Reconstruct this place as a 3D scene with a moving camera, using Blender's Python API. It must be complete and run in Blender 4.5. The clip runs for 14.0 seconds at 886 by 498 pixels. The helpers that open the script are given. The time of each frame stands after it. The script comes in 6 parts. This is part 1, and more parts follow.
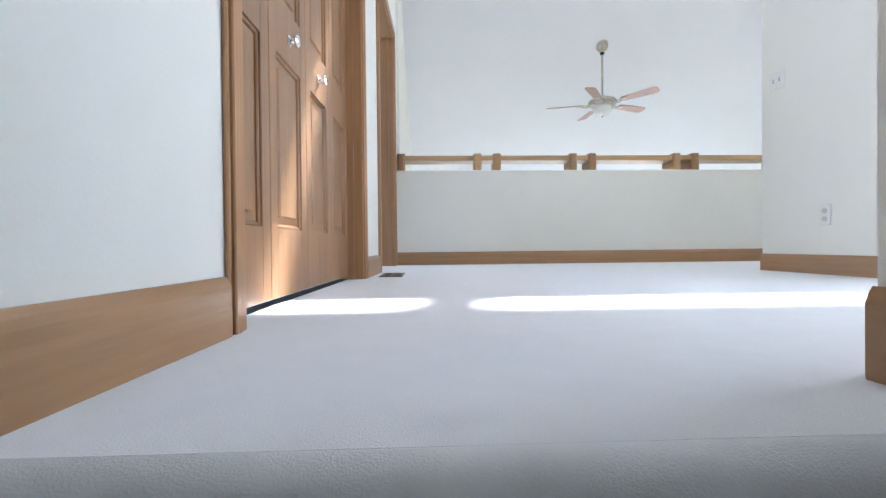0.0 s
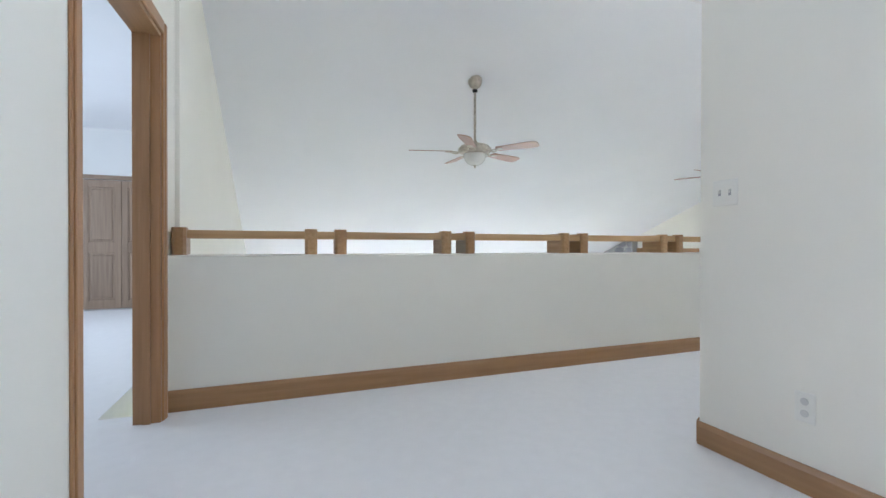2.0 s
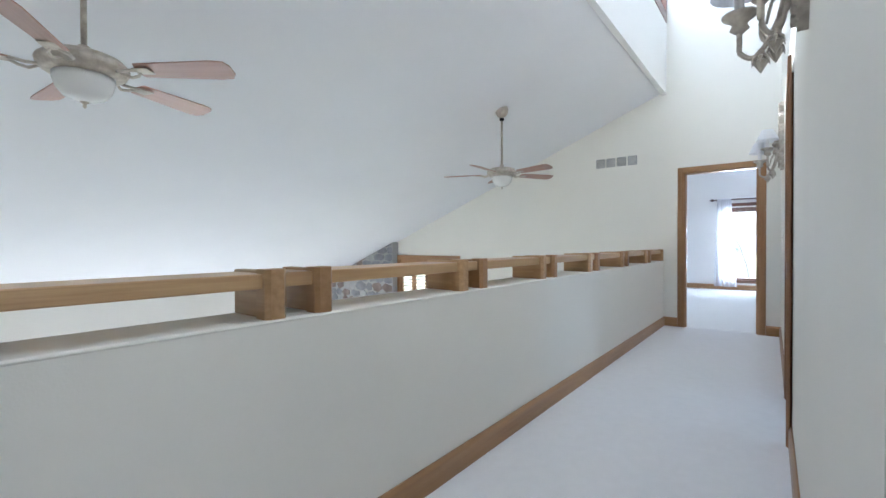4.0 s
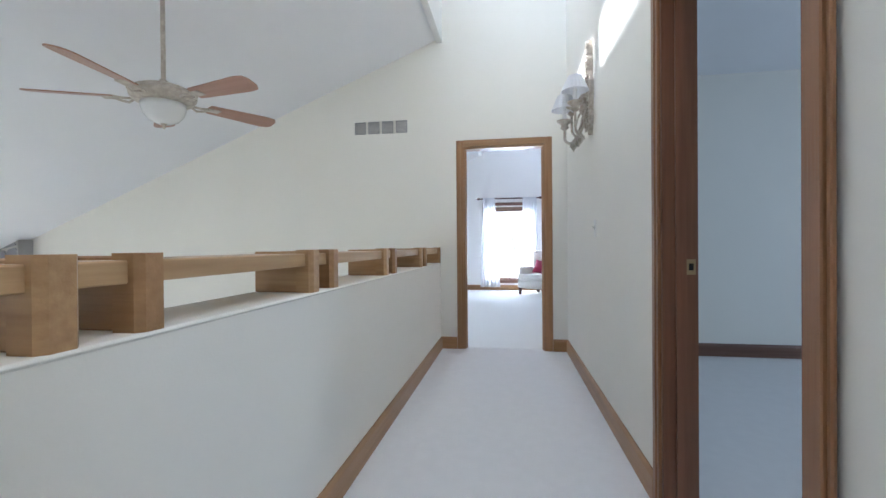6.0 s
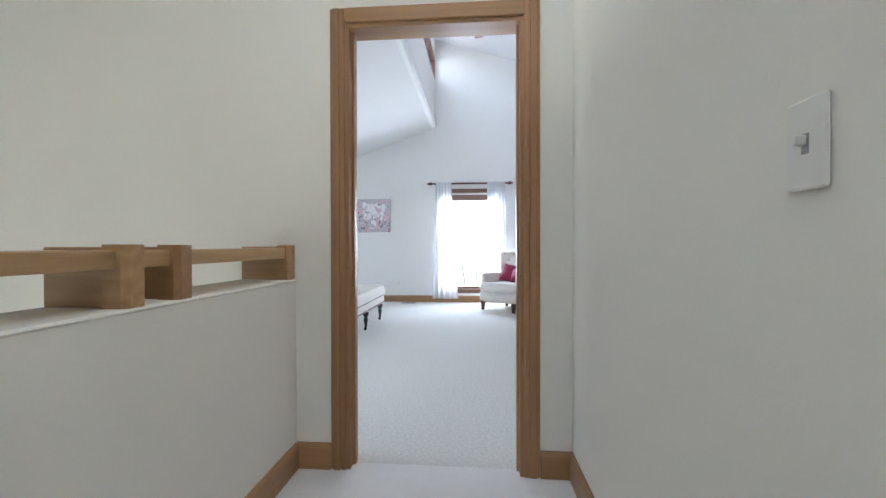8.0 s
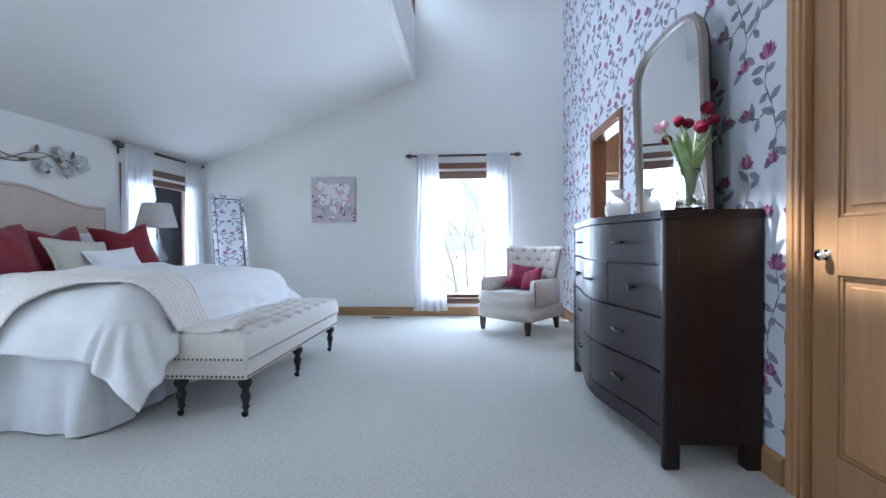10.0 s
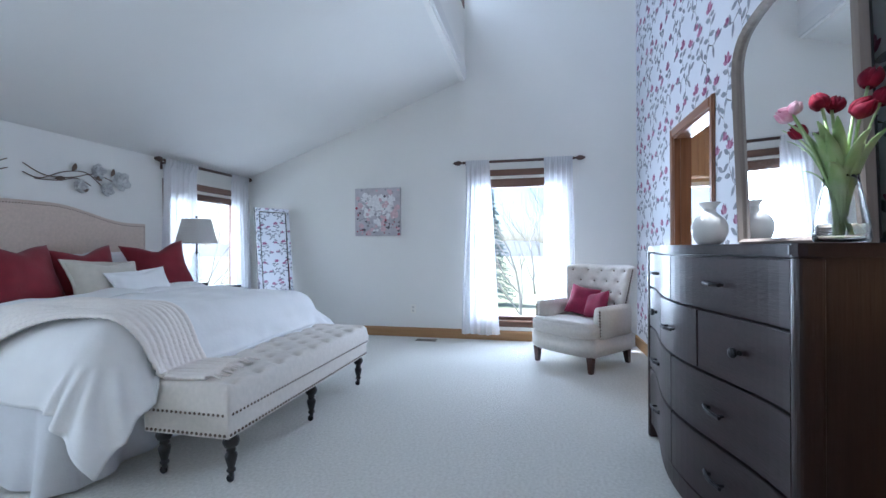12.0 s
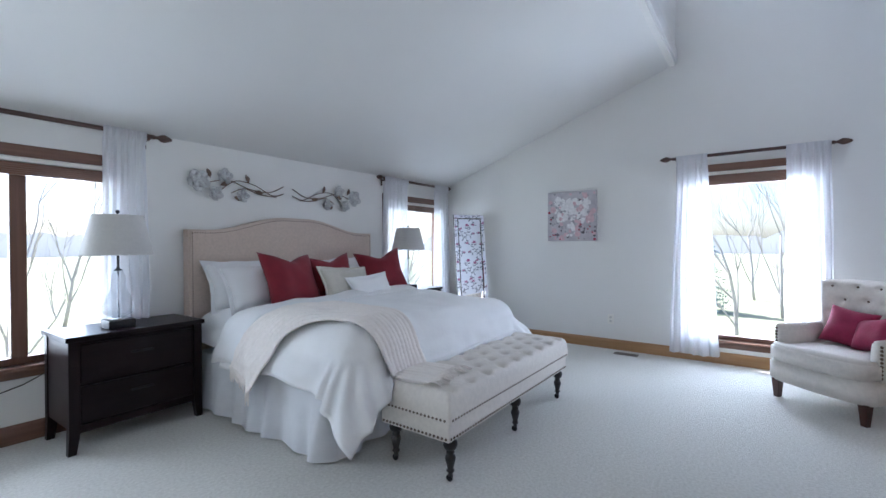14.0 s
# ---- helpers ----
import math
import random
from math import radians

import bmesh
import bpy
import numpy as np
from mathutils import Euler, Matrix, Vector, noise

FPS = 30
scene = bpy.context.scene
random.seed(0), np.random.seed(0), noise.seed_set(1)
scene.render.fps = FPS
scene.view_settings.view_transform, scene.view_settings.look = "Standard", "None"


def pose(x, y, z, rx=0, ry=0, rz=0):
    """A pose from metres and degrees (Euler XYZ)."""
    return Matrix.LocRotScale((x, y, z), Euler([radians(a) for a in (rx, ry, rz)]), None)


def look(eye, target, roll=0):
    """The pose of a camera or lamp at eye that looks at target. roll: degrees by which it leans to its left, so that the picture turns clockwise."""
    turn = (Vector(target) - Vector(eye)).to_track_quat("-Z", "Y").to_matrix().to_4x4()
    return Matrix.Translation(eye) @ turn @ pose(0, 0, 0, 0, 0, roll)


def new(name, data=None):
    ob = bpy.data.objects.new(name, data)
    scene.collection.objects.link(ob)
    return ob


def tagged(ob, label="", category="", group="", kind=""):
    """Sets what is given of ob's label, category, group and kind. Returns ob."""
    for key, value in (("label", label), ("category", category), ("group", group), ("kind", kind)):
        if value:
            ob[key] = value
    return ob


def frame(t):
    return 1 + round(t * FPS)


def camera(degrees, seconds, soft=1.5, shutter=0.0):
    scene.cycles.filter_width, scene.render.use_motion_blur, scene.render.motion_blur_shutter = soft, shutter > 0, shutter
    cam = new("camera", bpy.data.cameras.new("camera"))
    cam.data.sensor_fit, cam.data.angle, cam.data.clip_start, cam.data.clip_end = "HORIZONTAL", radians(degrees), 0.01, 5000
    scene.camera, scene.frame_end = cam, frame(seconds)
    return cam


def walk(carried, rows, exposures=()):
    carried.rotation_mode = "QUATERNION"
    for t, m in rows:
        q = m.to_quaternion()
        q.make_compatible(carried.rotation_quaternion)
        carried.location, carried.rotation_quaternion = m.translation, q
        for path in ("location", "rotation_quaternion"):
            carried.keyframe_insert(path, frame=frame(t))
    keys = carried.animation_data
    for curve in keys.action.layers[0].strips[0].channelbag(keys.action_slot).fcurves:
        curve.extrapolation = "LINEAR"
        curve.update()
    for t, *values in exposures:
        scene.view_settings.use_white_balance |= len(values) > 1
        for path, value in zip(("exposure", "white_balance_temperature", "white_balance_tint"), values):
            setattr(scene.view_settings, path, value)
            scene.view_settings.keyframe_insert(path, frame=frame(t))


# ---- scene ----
cam = camera(91.5, 14.0)
PATH = [
    (0, (-8.061, -3.985, 0.175), (-7.984, -1.986, 0.16), -0.6),
    (0.5, (-8.064, -3.711, 0.378), (-7.951, -1.714, 0.358), -0.3),
    (1, (-8.037, -3.43, 0.564), (-7.823, -1.441, 0.551), -0.1),
    (1.5, (-7.934, -3.123, 0.75), (-7.448, -1.183, 0.738), -0.0),
    (2, (-7.769, -2.772, 0.921), (-7.054, -0.904, 0.909), 0.1),
    (2.5, (-7.553, -2.378, 1.071), (-6.628, -0.605, 1.058), -0.3),
    (3, (-7.224, -1.931, 1.102), (-6.08, -0.29, 1.084), -0.2),
    (3.5, (-6.882, -1.544, 1.108), (-5.521, -0.079, 1.091), -0.3),
    (4, (-6.427, -1.227, 1.101), (-4.849, 0.001, 1.08), -0.2),
    (4.2, (-6.242, -1.113, 1.102), (-4.596, 0.023, 1.084), -0.4),
    (6.3, (-3.971, -0.707, 1.024), (-1.987, -0.46, 1.01), -0.4),
    (6.5, (-3.725, -0.731, 1.021), (-1.738, -0.507, 1.005), -0.4),
    (7, (-3.137, -0.768, 1.026), (-1.147, -0.577, 1.009), -0.3),
    (7.5, (-2.54, -0.79, 1.029), (-0.548, -0.615, 1.007), -0.2),
    (8, (-1.927, -0.846, 1.021), (0.066, -0.675, 1.007), -0.1),
    (8.2, (-1.702, -0.85, 1.029), (0.292, -0.699, 1.008), -0.6),
    (10.3, (0.284, -0.733, 0.965), (2.28, -0.616, 0.94), -0.4),
    (10.5, (0.392, -0.777, 0.955), (2.389, -0.662, 0.932), -0.4),
    (11, (0.572, -0.877, 0.997), (2.565, -0.716, 0.986), -0.5),
    (11.5, (0.633, -0.901, 1.055), (2.614, -0.628, 1.051), -0.4),
    (12, (0.663, -0.9, 1.111), (2.616, -0.47, 1.108), -0.3),
    (12.5, (0.668, -0.876, 1.165), (2.578, -0.284, 1.156), -0.2),
    (13, (0.661, -0.846, 1.211), (2.51, -0.085, 1.195), -0.2),
    (13.5, (0.647, -0.81, 1.227), (2.402, 0.148, 1.208), -0.1),
    (14, (0.625, -0.754, 1.237), (2.242, 0.423, 1.216), -0.2),
]
walk(cam, [(t, look(eye, target, roll)) for t, eye, target, roll in PATH],
     exposures=[(0.0, 3.44, 5300, 13), (0.5, 3.12, 5300, 13), (1.0, 2.92, 5360, 13), (1.5, 3.12, 5500, 13), (2.0, 3.03, 5430, 12), (2.5, 2.92, 5350, 12), (4.0, 2.85, 5300, 12), (6.4, 2.80, 5450, 13), (7.0, 2.83, 5630, 12), (8.2, 2.66, 5680, 11), (10.3, 2.25, 5200, 10), (11.5, 2.17, 5220, 10), (14.0, 2.04, 5510, 12)])

# ---- light ----
world = bpy.data.worlds.new("sky")
scene.world = world
world.use_nodes = True
wn = world.node_tree.nodes
sky = wn.new("ShaderNodeTexSky")
sky.sky_type = "NISHITA"
sky.sun_disc = False
SUN_WAY = Vector((-0.40, -1.0, -1.62)).normalized()
sky.sun_elevation = math.asin(-SUN_WAY.z)
sky.sun_rotation = math.atan2(-SUN_WAY.x, -SUN_WAY.y)
sky.air_density, sky.dust_density = 1.0, 2.0
wn["Background"].inputs["Strength"].default_value = 0.078
world.node_tree.links.new(sky.outputs[0], wn["Background"].inputs[0])

sun = new("sun", bpy.data.lights.new("sun", "SUN"))
sun.data.energy, sun.data.angle, sun.data.color = 3.6, radians(2.0), (1.0, 0.94, 0.85)
sun.matrix_world = look((0, 8, 14), Vector((0, 8, 14)) + SUN_WAY)


def area_light(name, eye, target, w, h, watts, color=(0.86, 0.93, 1.0)):
    """The sky's light at a window's opening, or an added fill inside a room."""
    lamp = new(name, bpy.data.lights.new(name, "AREA"))
    lamp.data.shape, lamp.data.size, lamp.data.size_y = "RECTANGLE", w, h
    lamp.data.energy, lamp.data.color = watts, color
    lamp.matrix_world = look(eye, target)
    return lamp


area_light("skylight_clerestory_hall", (-4.0, 0.16, 4.4), (-4.0, -0.75, 3.2), 7.8, 0.6, 22)
area_light("skylight_clerestory_bedroom", (3.2, 0.16, 4.4), (3.2, -0.8, 3.2), 5.0, 0.6, 15)
area_light("skylight_great_room_north", (-4.2, 6.9, -1.85), (-4.2, 4.6, -2.9), 6.5, 1.05, 5.0)
area_light("skylight_bedroom_east", (6.1, -0.68, 1.05), (0, -0.68, 0.85), 1.05, 1.6, 17)
area_light("skylight_bedroom_north_a", (1.0, 3.2, 1.1), (1.2, 0, 0.7), 1.3, 1.2, 9)
area_light("skylight_bedroom_north_b", (5.2, 3.2, 1.1), (5.0, 0, 0.7), 1.0, 1.2, 6)
# Added fills inside the side and left rooms, whose walls have no window.
area_light("fill_side_room", (-2.2, -5.15, 1.3), (-2.2, 0, 1.0), 1.2, 1.2, 3.2, (0.72, 0.86, 1.0))
area_light("fill_left_room", (-12.3, 2.0, 1.3), (-9, 2.0, 1.0), 1.6, 1.4, 9)
area_light("skylight_bathroom", (6.05, -2.88, 1.34), (4.0, -2.9, 1.3), 0.8, 0.85, 9)
# Added fill for the landing, hung in the alcove before a blank wall.
area_light("fill_landing", (-4.75, -2.95, 1.4), (-8, -2.6, 0.9), 0.9, 1.3, 3.6)


# ---- materials ----
def mat(name, base, rough=0.6, metal=0.0, var=0.06, scale=6.0, bump=0.0, bump_scale=80.0, stretch=(1, 1, 1), tint=None, spec=0.5, sheen=0.0, clear=0.0):
    """A surface with variation at two scales and a fine relief."""
    m = bpy.data.materials.new(name)
    m.use_nodes = True
    n, l = m.node_tree.nodes, m.node_tree.links
    b = n["Principled BSDF"]
    b.inputs["Roughness"].default_value, b.inputs["Metallic"].default_value = rough, metal
    b.inputs["Specular IOR Level"].default_value = spec
    b.inputs["Sheen Weight"].default_value = sheen
    b.inputs["Coat Weight"].default_value = clear
    co = n.new("ShaderNodeTexCoord")
    mp = n.new("ShaderNodeMapping")
    mp.inputs["Scale"].default_value = stretch
    l.new(co.outputs["Object"], mp.inputs[0])
    big = n.new("ShaderNodeTexNoise")
    big.inputs["Scale"].default_value, big.inputs["Detail"].default_value = scale, 4
    l.new(mp.outputs[0], big.inputs["Vector"])
    ramp = n.new("ShaderNodeValToRGB")
    c0 = tint or tuple(max(0, c * (1 - var)) for c in base)
    c1 = base if tint else tuple(min(1, c * (1 + var)) for c in base)
    ramp.color_ramp.elements[0].color, ramp.color_ramp.elements[1].color = (*c0, 1), (*c1, 1)
    ramp.color_ramp.elements[0].position, ramp.color_ramp.elements[1].position = 0.3, 0.7
    l.new(big.outputs[0], ramp.inputs[0])
    l.new(ramp.outputs[0], b.inputs["Base Color"])
    if bump:
        fine = n.new("ShaderNodeTexNoise")
        fine.inputs["Scale"].default_value, fine.inputs["Detail"].default_value = bump_scale, 3
        l.new(mp.outputs[0], fine.inputs["Vector"])
        bp = n.new("ShaderNodeBump")
        bp.inputs["Strength"].default_value, bp.inputs["Distance"].default_value = bump, 0.01
        l.new(fine.outputs[0], bp.inputs["Height"])
        l.new(bp.outputs[0], b.inputs["Normal"])
    return m


def wood(name, light, dark, along="z", rough=0.38, grain=1.0, clear=0.15):
    """Oiled or stained wood with a fine streaky grain along one axis."""
    s = {"x": (1.2, 26, 26), "y": (26, 1.2, 26), "z": (26, 26, 1.2)}[along]
    m = mat(name, light, rough, 0, tint=dark, scale=1.6, bump=0.12 * grain, bump_scale=7.0, stretch=s, clear=clear)
    n, l = m.node_tree.nodes, m.node_tree.links
    b = n["Principled BSDF"]
    info = n.new("ShaderNodeObjectInfo")
    hsv = n.new("ShaderNodeHueSaturation")
    rng = n.new("ShaderNodeMapRange")
    rng.inputs["To Min"].default_value, rng.inputs["To Max"].default_value = 0.88, 1.1
    l.new(info.outputs["Random"], rng.inputs[0])
    l.new(rng.outputs[0], hsv.inputs["Value"])
    l.new(n["Color Ramp"].outputs[0], hsv.inputs["Color"])
    l.new(hsv.outputs[0], b.inputs["Base Color"])
    b.inputs["Coat Roughness"].default_value = 0.25
    return m


PAINT = mat("cream_wall_paint", (0.87, 0.840, 0.755), 0.75, var=0.015, scale=1.2, bump=0.05, bump_scale=160)
PAINT_COOL = mat("white_bedroom_paint", (0.81, 0.80, 0.765), 0.75, var=0.015, scale=1.2, bump=0.05, bump_scale=160)
CEIL = mat("white_ceiling_paint", (0.86, 0.86, 0.865), 0.85, var=0.012, scale=1.5, bump=0.06, bump_scale=120)
# Ceiling white darkened and warmed to mimic the bedroom's dimmer light.
CEIL_DIMMED = mat("dimmed_bedroom_ceiling", (0.76, 0.755, 0.73), 0.85, var=0.012, scale=1.5, bump=0.06, bump_scale=120)
CARPET = mat("cream_carpet", (0.82, 0.80, 0.78), 0.95, tint=(0.79, 0.77, 0.75), scale=14, bump=0.22, bump_scale=420, sheen=0.25)
CARPET_BED = mat("ivory_bedroom_carpet", (0.78, 0.765, 0.71), 0.95, tint=(0.62, 0.605, 0.55), scale=60, bump=0.9, bump_scale=190, sheen=0.25)
OAK_X = wood("honey_oak_x", (0.41, 0.235, 0.102), (0.335, 0.18, 0.074), "x")
OAK_Y = wood("honey_oak_y", (0.41, 0.235, 0.102), (0.335, 0.18, 0.074), "y")
OAK_Z = wood("honey_oak_z", (0.44, 0.243, 0.110), (0.36, 0.188, 0.080), "z")
# The house's oak trim darkened; its shadow side is put into the colour.
SHADED_OAK = wood("shaded_reddish_oak_z", (0.27, 0.118, 0.056), (0.19, 0.075, 0.034), "z")
HALF_SHADED_OAK = wood("half_shaded_oak_casing", (0.33, 0.165, 0.075), (0.25, 0.115, 0.05), "z")
SHADED_OAK_X = wood("shaded_reddish_oak_x", (0.27, 0.118, 0.056), (0.19, 0.075, 0.034), "y")
PINE_Z = wood("pale_oak_door", (0.37, 0.208, 0.098), (0.30, 0.162, 0.074), "z", 0.36)
RAIL_X = wood("pale_rail_oak", (0.56, 0.37, 0.18), (0.44, 0.265, 0.115), "x")
RAIL_Y = wood("pale_rail_oak_y", (0.54, 0.34, 0.16), (0.40, 0.23, 0.095), "y")
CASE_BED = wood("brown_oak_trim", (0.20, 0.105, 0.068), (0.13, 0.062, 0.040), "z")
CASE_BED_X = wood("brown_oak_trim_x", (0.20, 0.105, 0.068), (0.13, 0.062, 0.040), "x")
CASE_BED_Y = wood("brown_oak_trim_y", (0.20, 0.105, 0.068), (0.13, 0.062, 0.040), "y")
ROD = wood("walnut_rod", (0.10, 0.05, 0.035), (0.06, 0.03, 0.02), "x", 0.4)
ESPRESSO = wood("espresso_wood", (0.020, 0.008, 0.007), (0.010, 0.004, 0.004), "z", 0.30, 1.5, 0.12)
ESPRESSO_X = wood("espresso_wood_x", (0.024, 0.010, 0.012), (0.013, 0.005, 0.007), "x", 0.36, 1.0, 0.06)
NIGHT = wood("black_brown_wood", (0.016, 0.009, 0.009), (0.009, 0.005, 0.006), "x", 0.30, 0.8, 0.0)
NIGHT.node_tree.nodes["Principled BSDF"].inputs["Specular IOR Level"].default_value = 0.14
BLACK_LEG = wood("black_turned_wood", (0.018, 0.014, 0.014), (0.01, 0.008, 0.008), "z", 0.3)
for m_ in (ESPRESSO, ESPRESSO_X):
    m_.node_tree.nodes["Principled BSDF"].inputs["Specular IOR Level"].default_value = 0.42
CHAIR_LEG = wood("dark_walnut_leg", (0.075, 0.028, 0.018), (0.045, 0.016, 0.010), "z", 0.35)
# Near-black colour for plates that stand in for shade in gaps and holes.
GAP_SHADE = mat("painted_gap_shade", (0.012, 0.011, 0.011), 0.9)
BLACK = mat("black_metal", (0.014, 0.014, 0.016), 0.4, 0.0, spec=0.3)
CHROME = mat("polished_chrome", (0.85, 0.86, 0.88), 0.08, 1.0, var=0.01)
BRASS = mat("worn_brass", (0.42, 0.31, 0.17), 0.3, 1.0)
PLASTIC = mat("white_plastic", (0.84, 0.82, 0.755), 0.35, var=0.01)
SOCKET = mat("shaded_socket_plastic", (0.60, 0.585, 0.55), 0.4, var=0.01)
ANTIQUE = mat("antique_cream_metal", (0.62, 0.56, 0.47), 0.42, 0.15, tint=(0.42, 0.36, 0.29), scale=30, bump=0.2, bump_scale=60)
FROST = mat("frosted_white_glass", (0.86, 0.85, 0.82), 0.25, var=0.01)
BLADE = wood("pinkish_fan_blade", (0.43, 0.235, 0.165), (0.35, 0.18, 0.12), "x", 0.35)
LINEN = mat("ivory_upholstery", (0.75, 0.70, 0.64), 0.9, var=0.05, scale=40, bump=0.25, bump_scale=420, sheen=0.2)
HEAD = mat("beige_headboard_linen", (0.62, 0.51, 0.43), 0.9, var=0.06, scale=50, bump=0.3, bump_scale=380, sheen=0.2)
BEDDING = mat("white_cotton_bedding", (0.88, 0.88, 0.88), 0.85, var=0.02, scale=9, bump=0.12, bump_scale=40, sheen=0.15)
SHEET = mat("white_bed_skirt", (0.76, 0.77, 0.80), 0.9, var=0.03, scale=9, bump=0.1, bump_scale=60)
KNIT = mat("cream_knit_throw", (0.92, 0.86, 0.81), 0.95, var=0.03, scale=35, bump=0.25, bump_scale=160, sheen=0.3)
VELVET = mat("crimson_velvet", (0.20, 0.007, 0.018), 0.8, var=0.08, scale=14, bump=0.15, bump_scale=70, sheen=0.12)
PINKRED = mat("raspberry_cushion", (0.26, 0.011, 0.055), 0.8, var=0.18, scale=14, bump=0.15, bump_scale=70, sheen=0.12)
OATMEAL = mat("oatmeal_cushion", (0.62, 0.58, 0.50), 0.9, var=0.05, scale=20, bump=0.2, bump_scale=200, sheen=0.2)
SHADE = mat("pale_lamp_shade", (0.60, 0.585, 0.56), 0.85, var=0.03, scale=60, bump=0.1, bump_scale=300)
NAIL = mat("bronze_nailheads", (0.16, 0.12, 0.09), 0.35, 0.8)
MIRROR = mat("mirror_silver", (0.92, 0.93, 0.93), 0.015, 1.0, var=0.004)
TAUPE = wood("taupe_mirror_frame", (0.30, 0.25, 0.22), (0.21, 0.17, 0.15), "z", 0.5)
CERAMIC = mat("white_ceramic", (0.80, 0.79, 0.77), 0.3, var=0.02)
LEAF = mat("tulip_leaf_green", (0.24, 0.38, 0.12), 0.45, tint=(0.40, 0.50, 0.24), scale=20)
PETAL = mat("deep_red_tulip", (0.24, 0.006, 0.026), 0.7, tint=(0.10, 0.002, 0.016), scale=35, spec=0.2)
PETAL_PALE = mat("pink_white_tulip", (0.85, 0.66, 0.72), 0.5, tint=(0.60, 0.16, 0.28), scale=28)
GREY_FLOWER = mat("pewter_flower_metal", (0.56, 0.56, 0.55), 0.5, 0.4, var=0.2, scale=50)
BROWN_LEAF = mat("bronze_leaf_metal", (0.17, 0.115, 0.085), 0.5, 0.5, var=0.2, scale=40)
STONE = mat("grey_field_stone", (0.36, 0.36, 0.37), 0.85, tint=(0.22, 0.22, 0.24), scale=5, bump=0.6, bump_scale=30)
STONE_B = mat("brown_field_stone", (0.34, 0.27, 0.24), 0.85, tint=(0.20, 0.15, 0.13), scale=5, bump=0.6, bump_scale=30)
STONE_C = mat("pale_field_stone", (0.52, 0.52, 0.50), 0.85, tint=(0.38, 0.38, 0.38), scale=5, bump=0.6, bump_scale=30)
MORTAR = mat("grey_mortar", (0.45, 0.44, 0.42), 0.95, var=0.1, scale=20, bump=0.5, bump_scale=60)
GRILLE = mat("grey_grille_metal", (0.42, 0.41, 0.40), 0.5, 0.2, var=0.03)
VENT = mat("brown_floor_register", (0.20, 0.165, 0.135), 0.45, 0.4, var=0.1, scale=30)
GRASS = mat("spring_lawn", (0.25, 0.265, 0.16), 0.95, tint=(0.32, 0.32, 0.21), scale=0.25, bump=0.4, bump_scale=8)
BARK = mat("grey_bark", (0.50, 0.465, 0.45), 0.9, tint=(0.38, 0.35, 0.335), scale=6, bump=0.6, bump_scale=14)
SPRUCE = mat("blue_spruce_needles", (0.20, 0.26, 0.26), 0.9, var=0.3, scale=4)
PAPER = mat("pale_wallpaper_ground", (0.66, 0.67, 0.72), 0.7, var=0.02, scale=3, bump=0.04, bump_scale=150)
P_PETAL = mat("magenta_print", (0.30, 0.075, 0.17), 0.7, tint=(0.17, 0.03, 0.10), scale=28)
P_PALE = mat("mauve_print", (0.46, 0.23, 0.34), 0.7, tint=(0.30, 0.10, 0.20), scale=28)
P_LEAF = mat("slate_leaf_print", (0.17, 0.18, 0.215), 0.7, tint=(0.28, 0.29, 0.33), scale=24)
P_STEM = mat("brown_stem_print", (0.11, 0.09, 0.09), 0.7)


def glassy(name, color=(1, 1, 1), rough=0.0, ior=1.45):
    m = bpy.data.materials.new(name)
    m.use_nodes = True
    b = m.node_tree.nodes["Principled BSDF"]
    b.inputs["Base Color"].default_value = (*color, 1)
    b.inputs["Roughness"].default_value, b.inputs["IOR"].default_value = rough, ior
    b.inputs["Transmission Weight"].default_value = 1.0
    return m


GLASS = glassy("clear_glass", (0.97, 0.985, 0.98))
WATER = glassy("vase_water", (0.93, 0.95, 0.85), 0.0, 1.33)


def pane_glass():
    """Thin window glass: mostly clear, with a slight gloss."""
    m = bpy.data.materials.new("window_pane_glass")
    m.use_nodes = True
    n, l = m.node_tree.nodes, m.node_tree.links
    clear, gloss, mix, fres = n.new("ShaderNodeBsdfTransparent"), n.new("ShaderNodeBsdfGlossy"), n.new("ShaderNodeMixShader"), n.new("ShaderNodeFresnel")
    gloss.inputs["Roughness"].default_value = 0.02
    fres.inputs["IOR"].default_value = 1.25
    l.new(fres.outputs[0], mix.inputs[0])
    l.new(clear.outputs[0], mix.inputs[1])
    l.new(gloss.outputs[0], mix.inputs[2])
    l.new(mix.outputs[0], n["Material Output"].inputs["Surface"])
    return m


PANE = pane_glass()


def sheer():
    m = bpy.data.materials.new("sheer_white_voile")
    m.use_nodes = True
    n, l = m.node_tree.nodes, m.node_tree.links
    clear, tr, di, a, b = (n.new("ShaderNodeBsdfTransparent"), n.new("ShaderNodeBsdfTranslucent"), n.new("ShaderNodeBsdfDiffuse"),
                           n.new("ShaderNodeMixShader"), n.new("ShaderNodeMixShader"))
    tr.inputs[0].default_value = di.inputs[0].default_value = (0.93, 0.94, 0.97, 1)
    weave = n.new("ShaderNodeTexNoise")
    weave.inputs["Scale"].default_value = 35
    rng = n.new("ShaderNodeMapRange")
    rng.inputs["To Min"].default_value, rng.inputs["To Max"].default_value = 0.70, 0.76
    l.new(weave.outputs[0], rng.inputs[0])
    a.inputs[0].default_value = 0.50
    l.new(tr.outputs[0], a.inputs[1])
    l.new(di.outputs[0], a.inputs[2])
    l.new(rng.outputs[0], b.inputs[0])
    l.new(clear.outputs[0], b.inputs[1])
    l.new(a.outputs[0], b.inputs[2])
    l.new(b.outputs[0], n["Material Output"].inputs["Surface"])
    return m


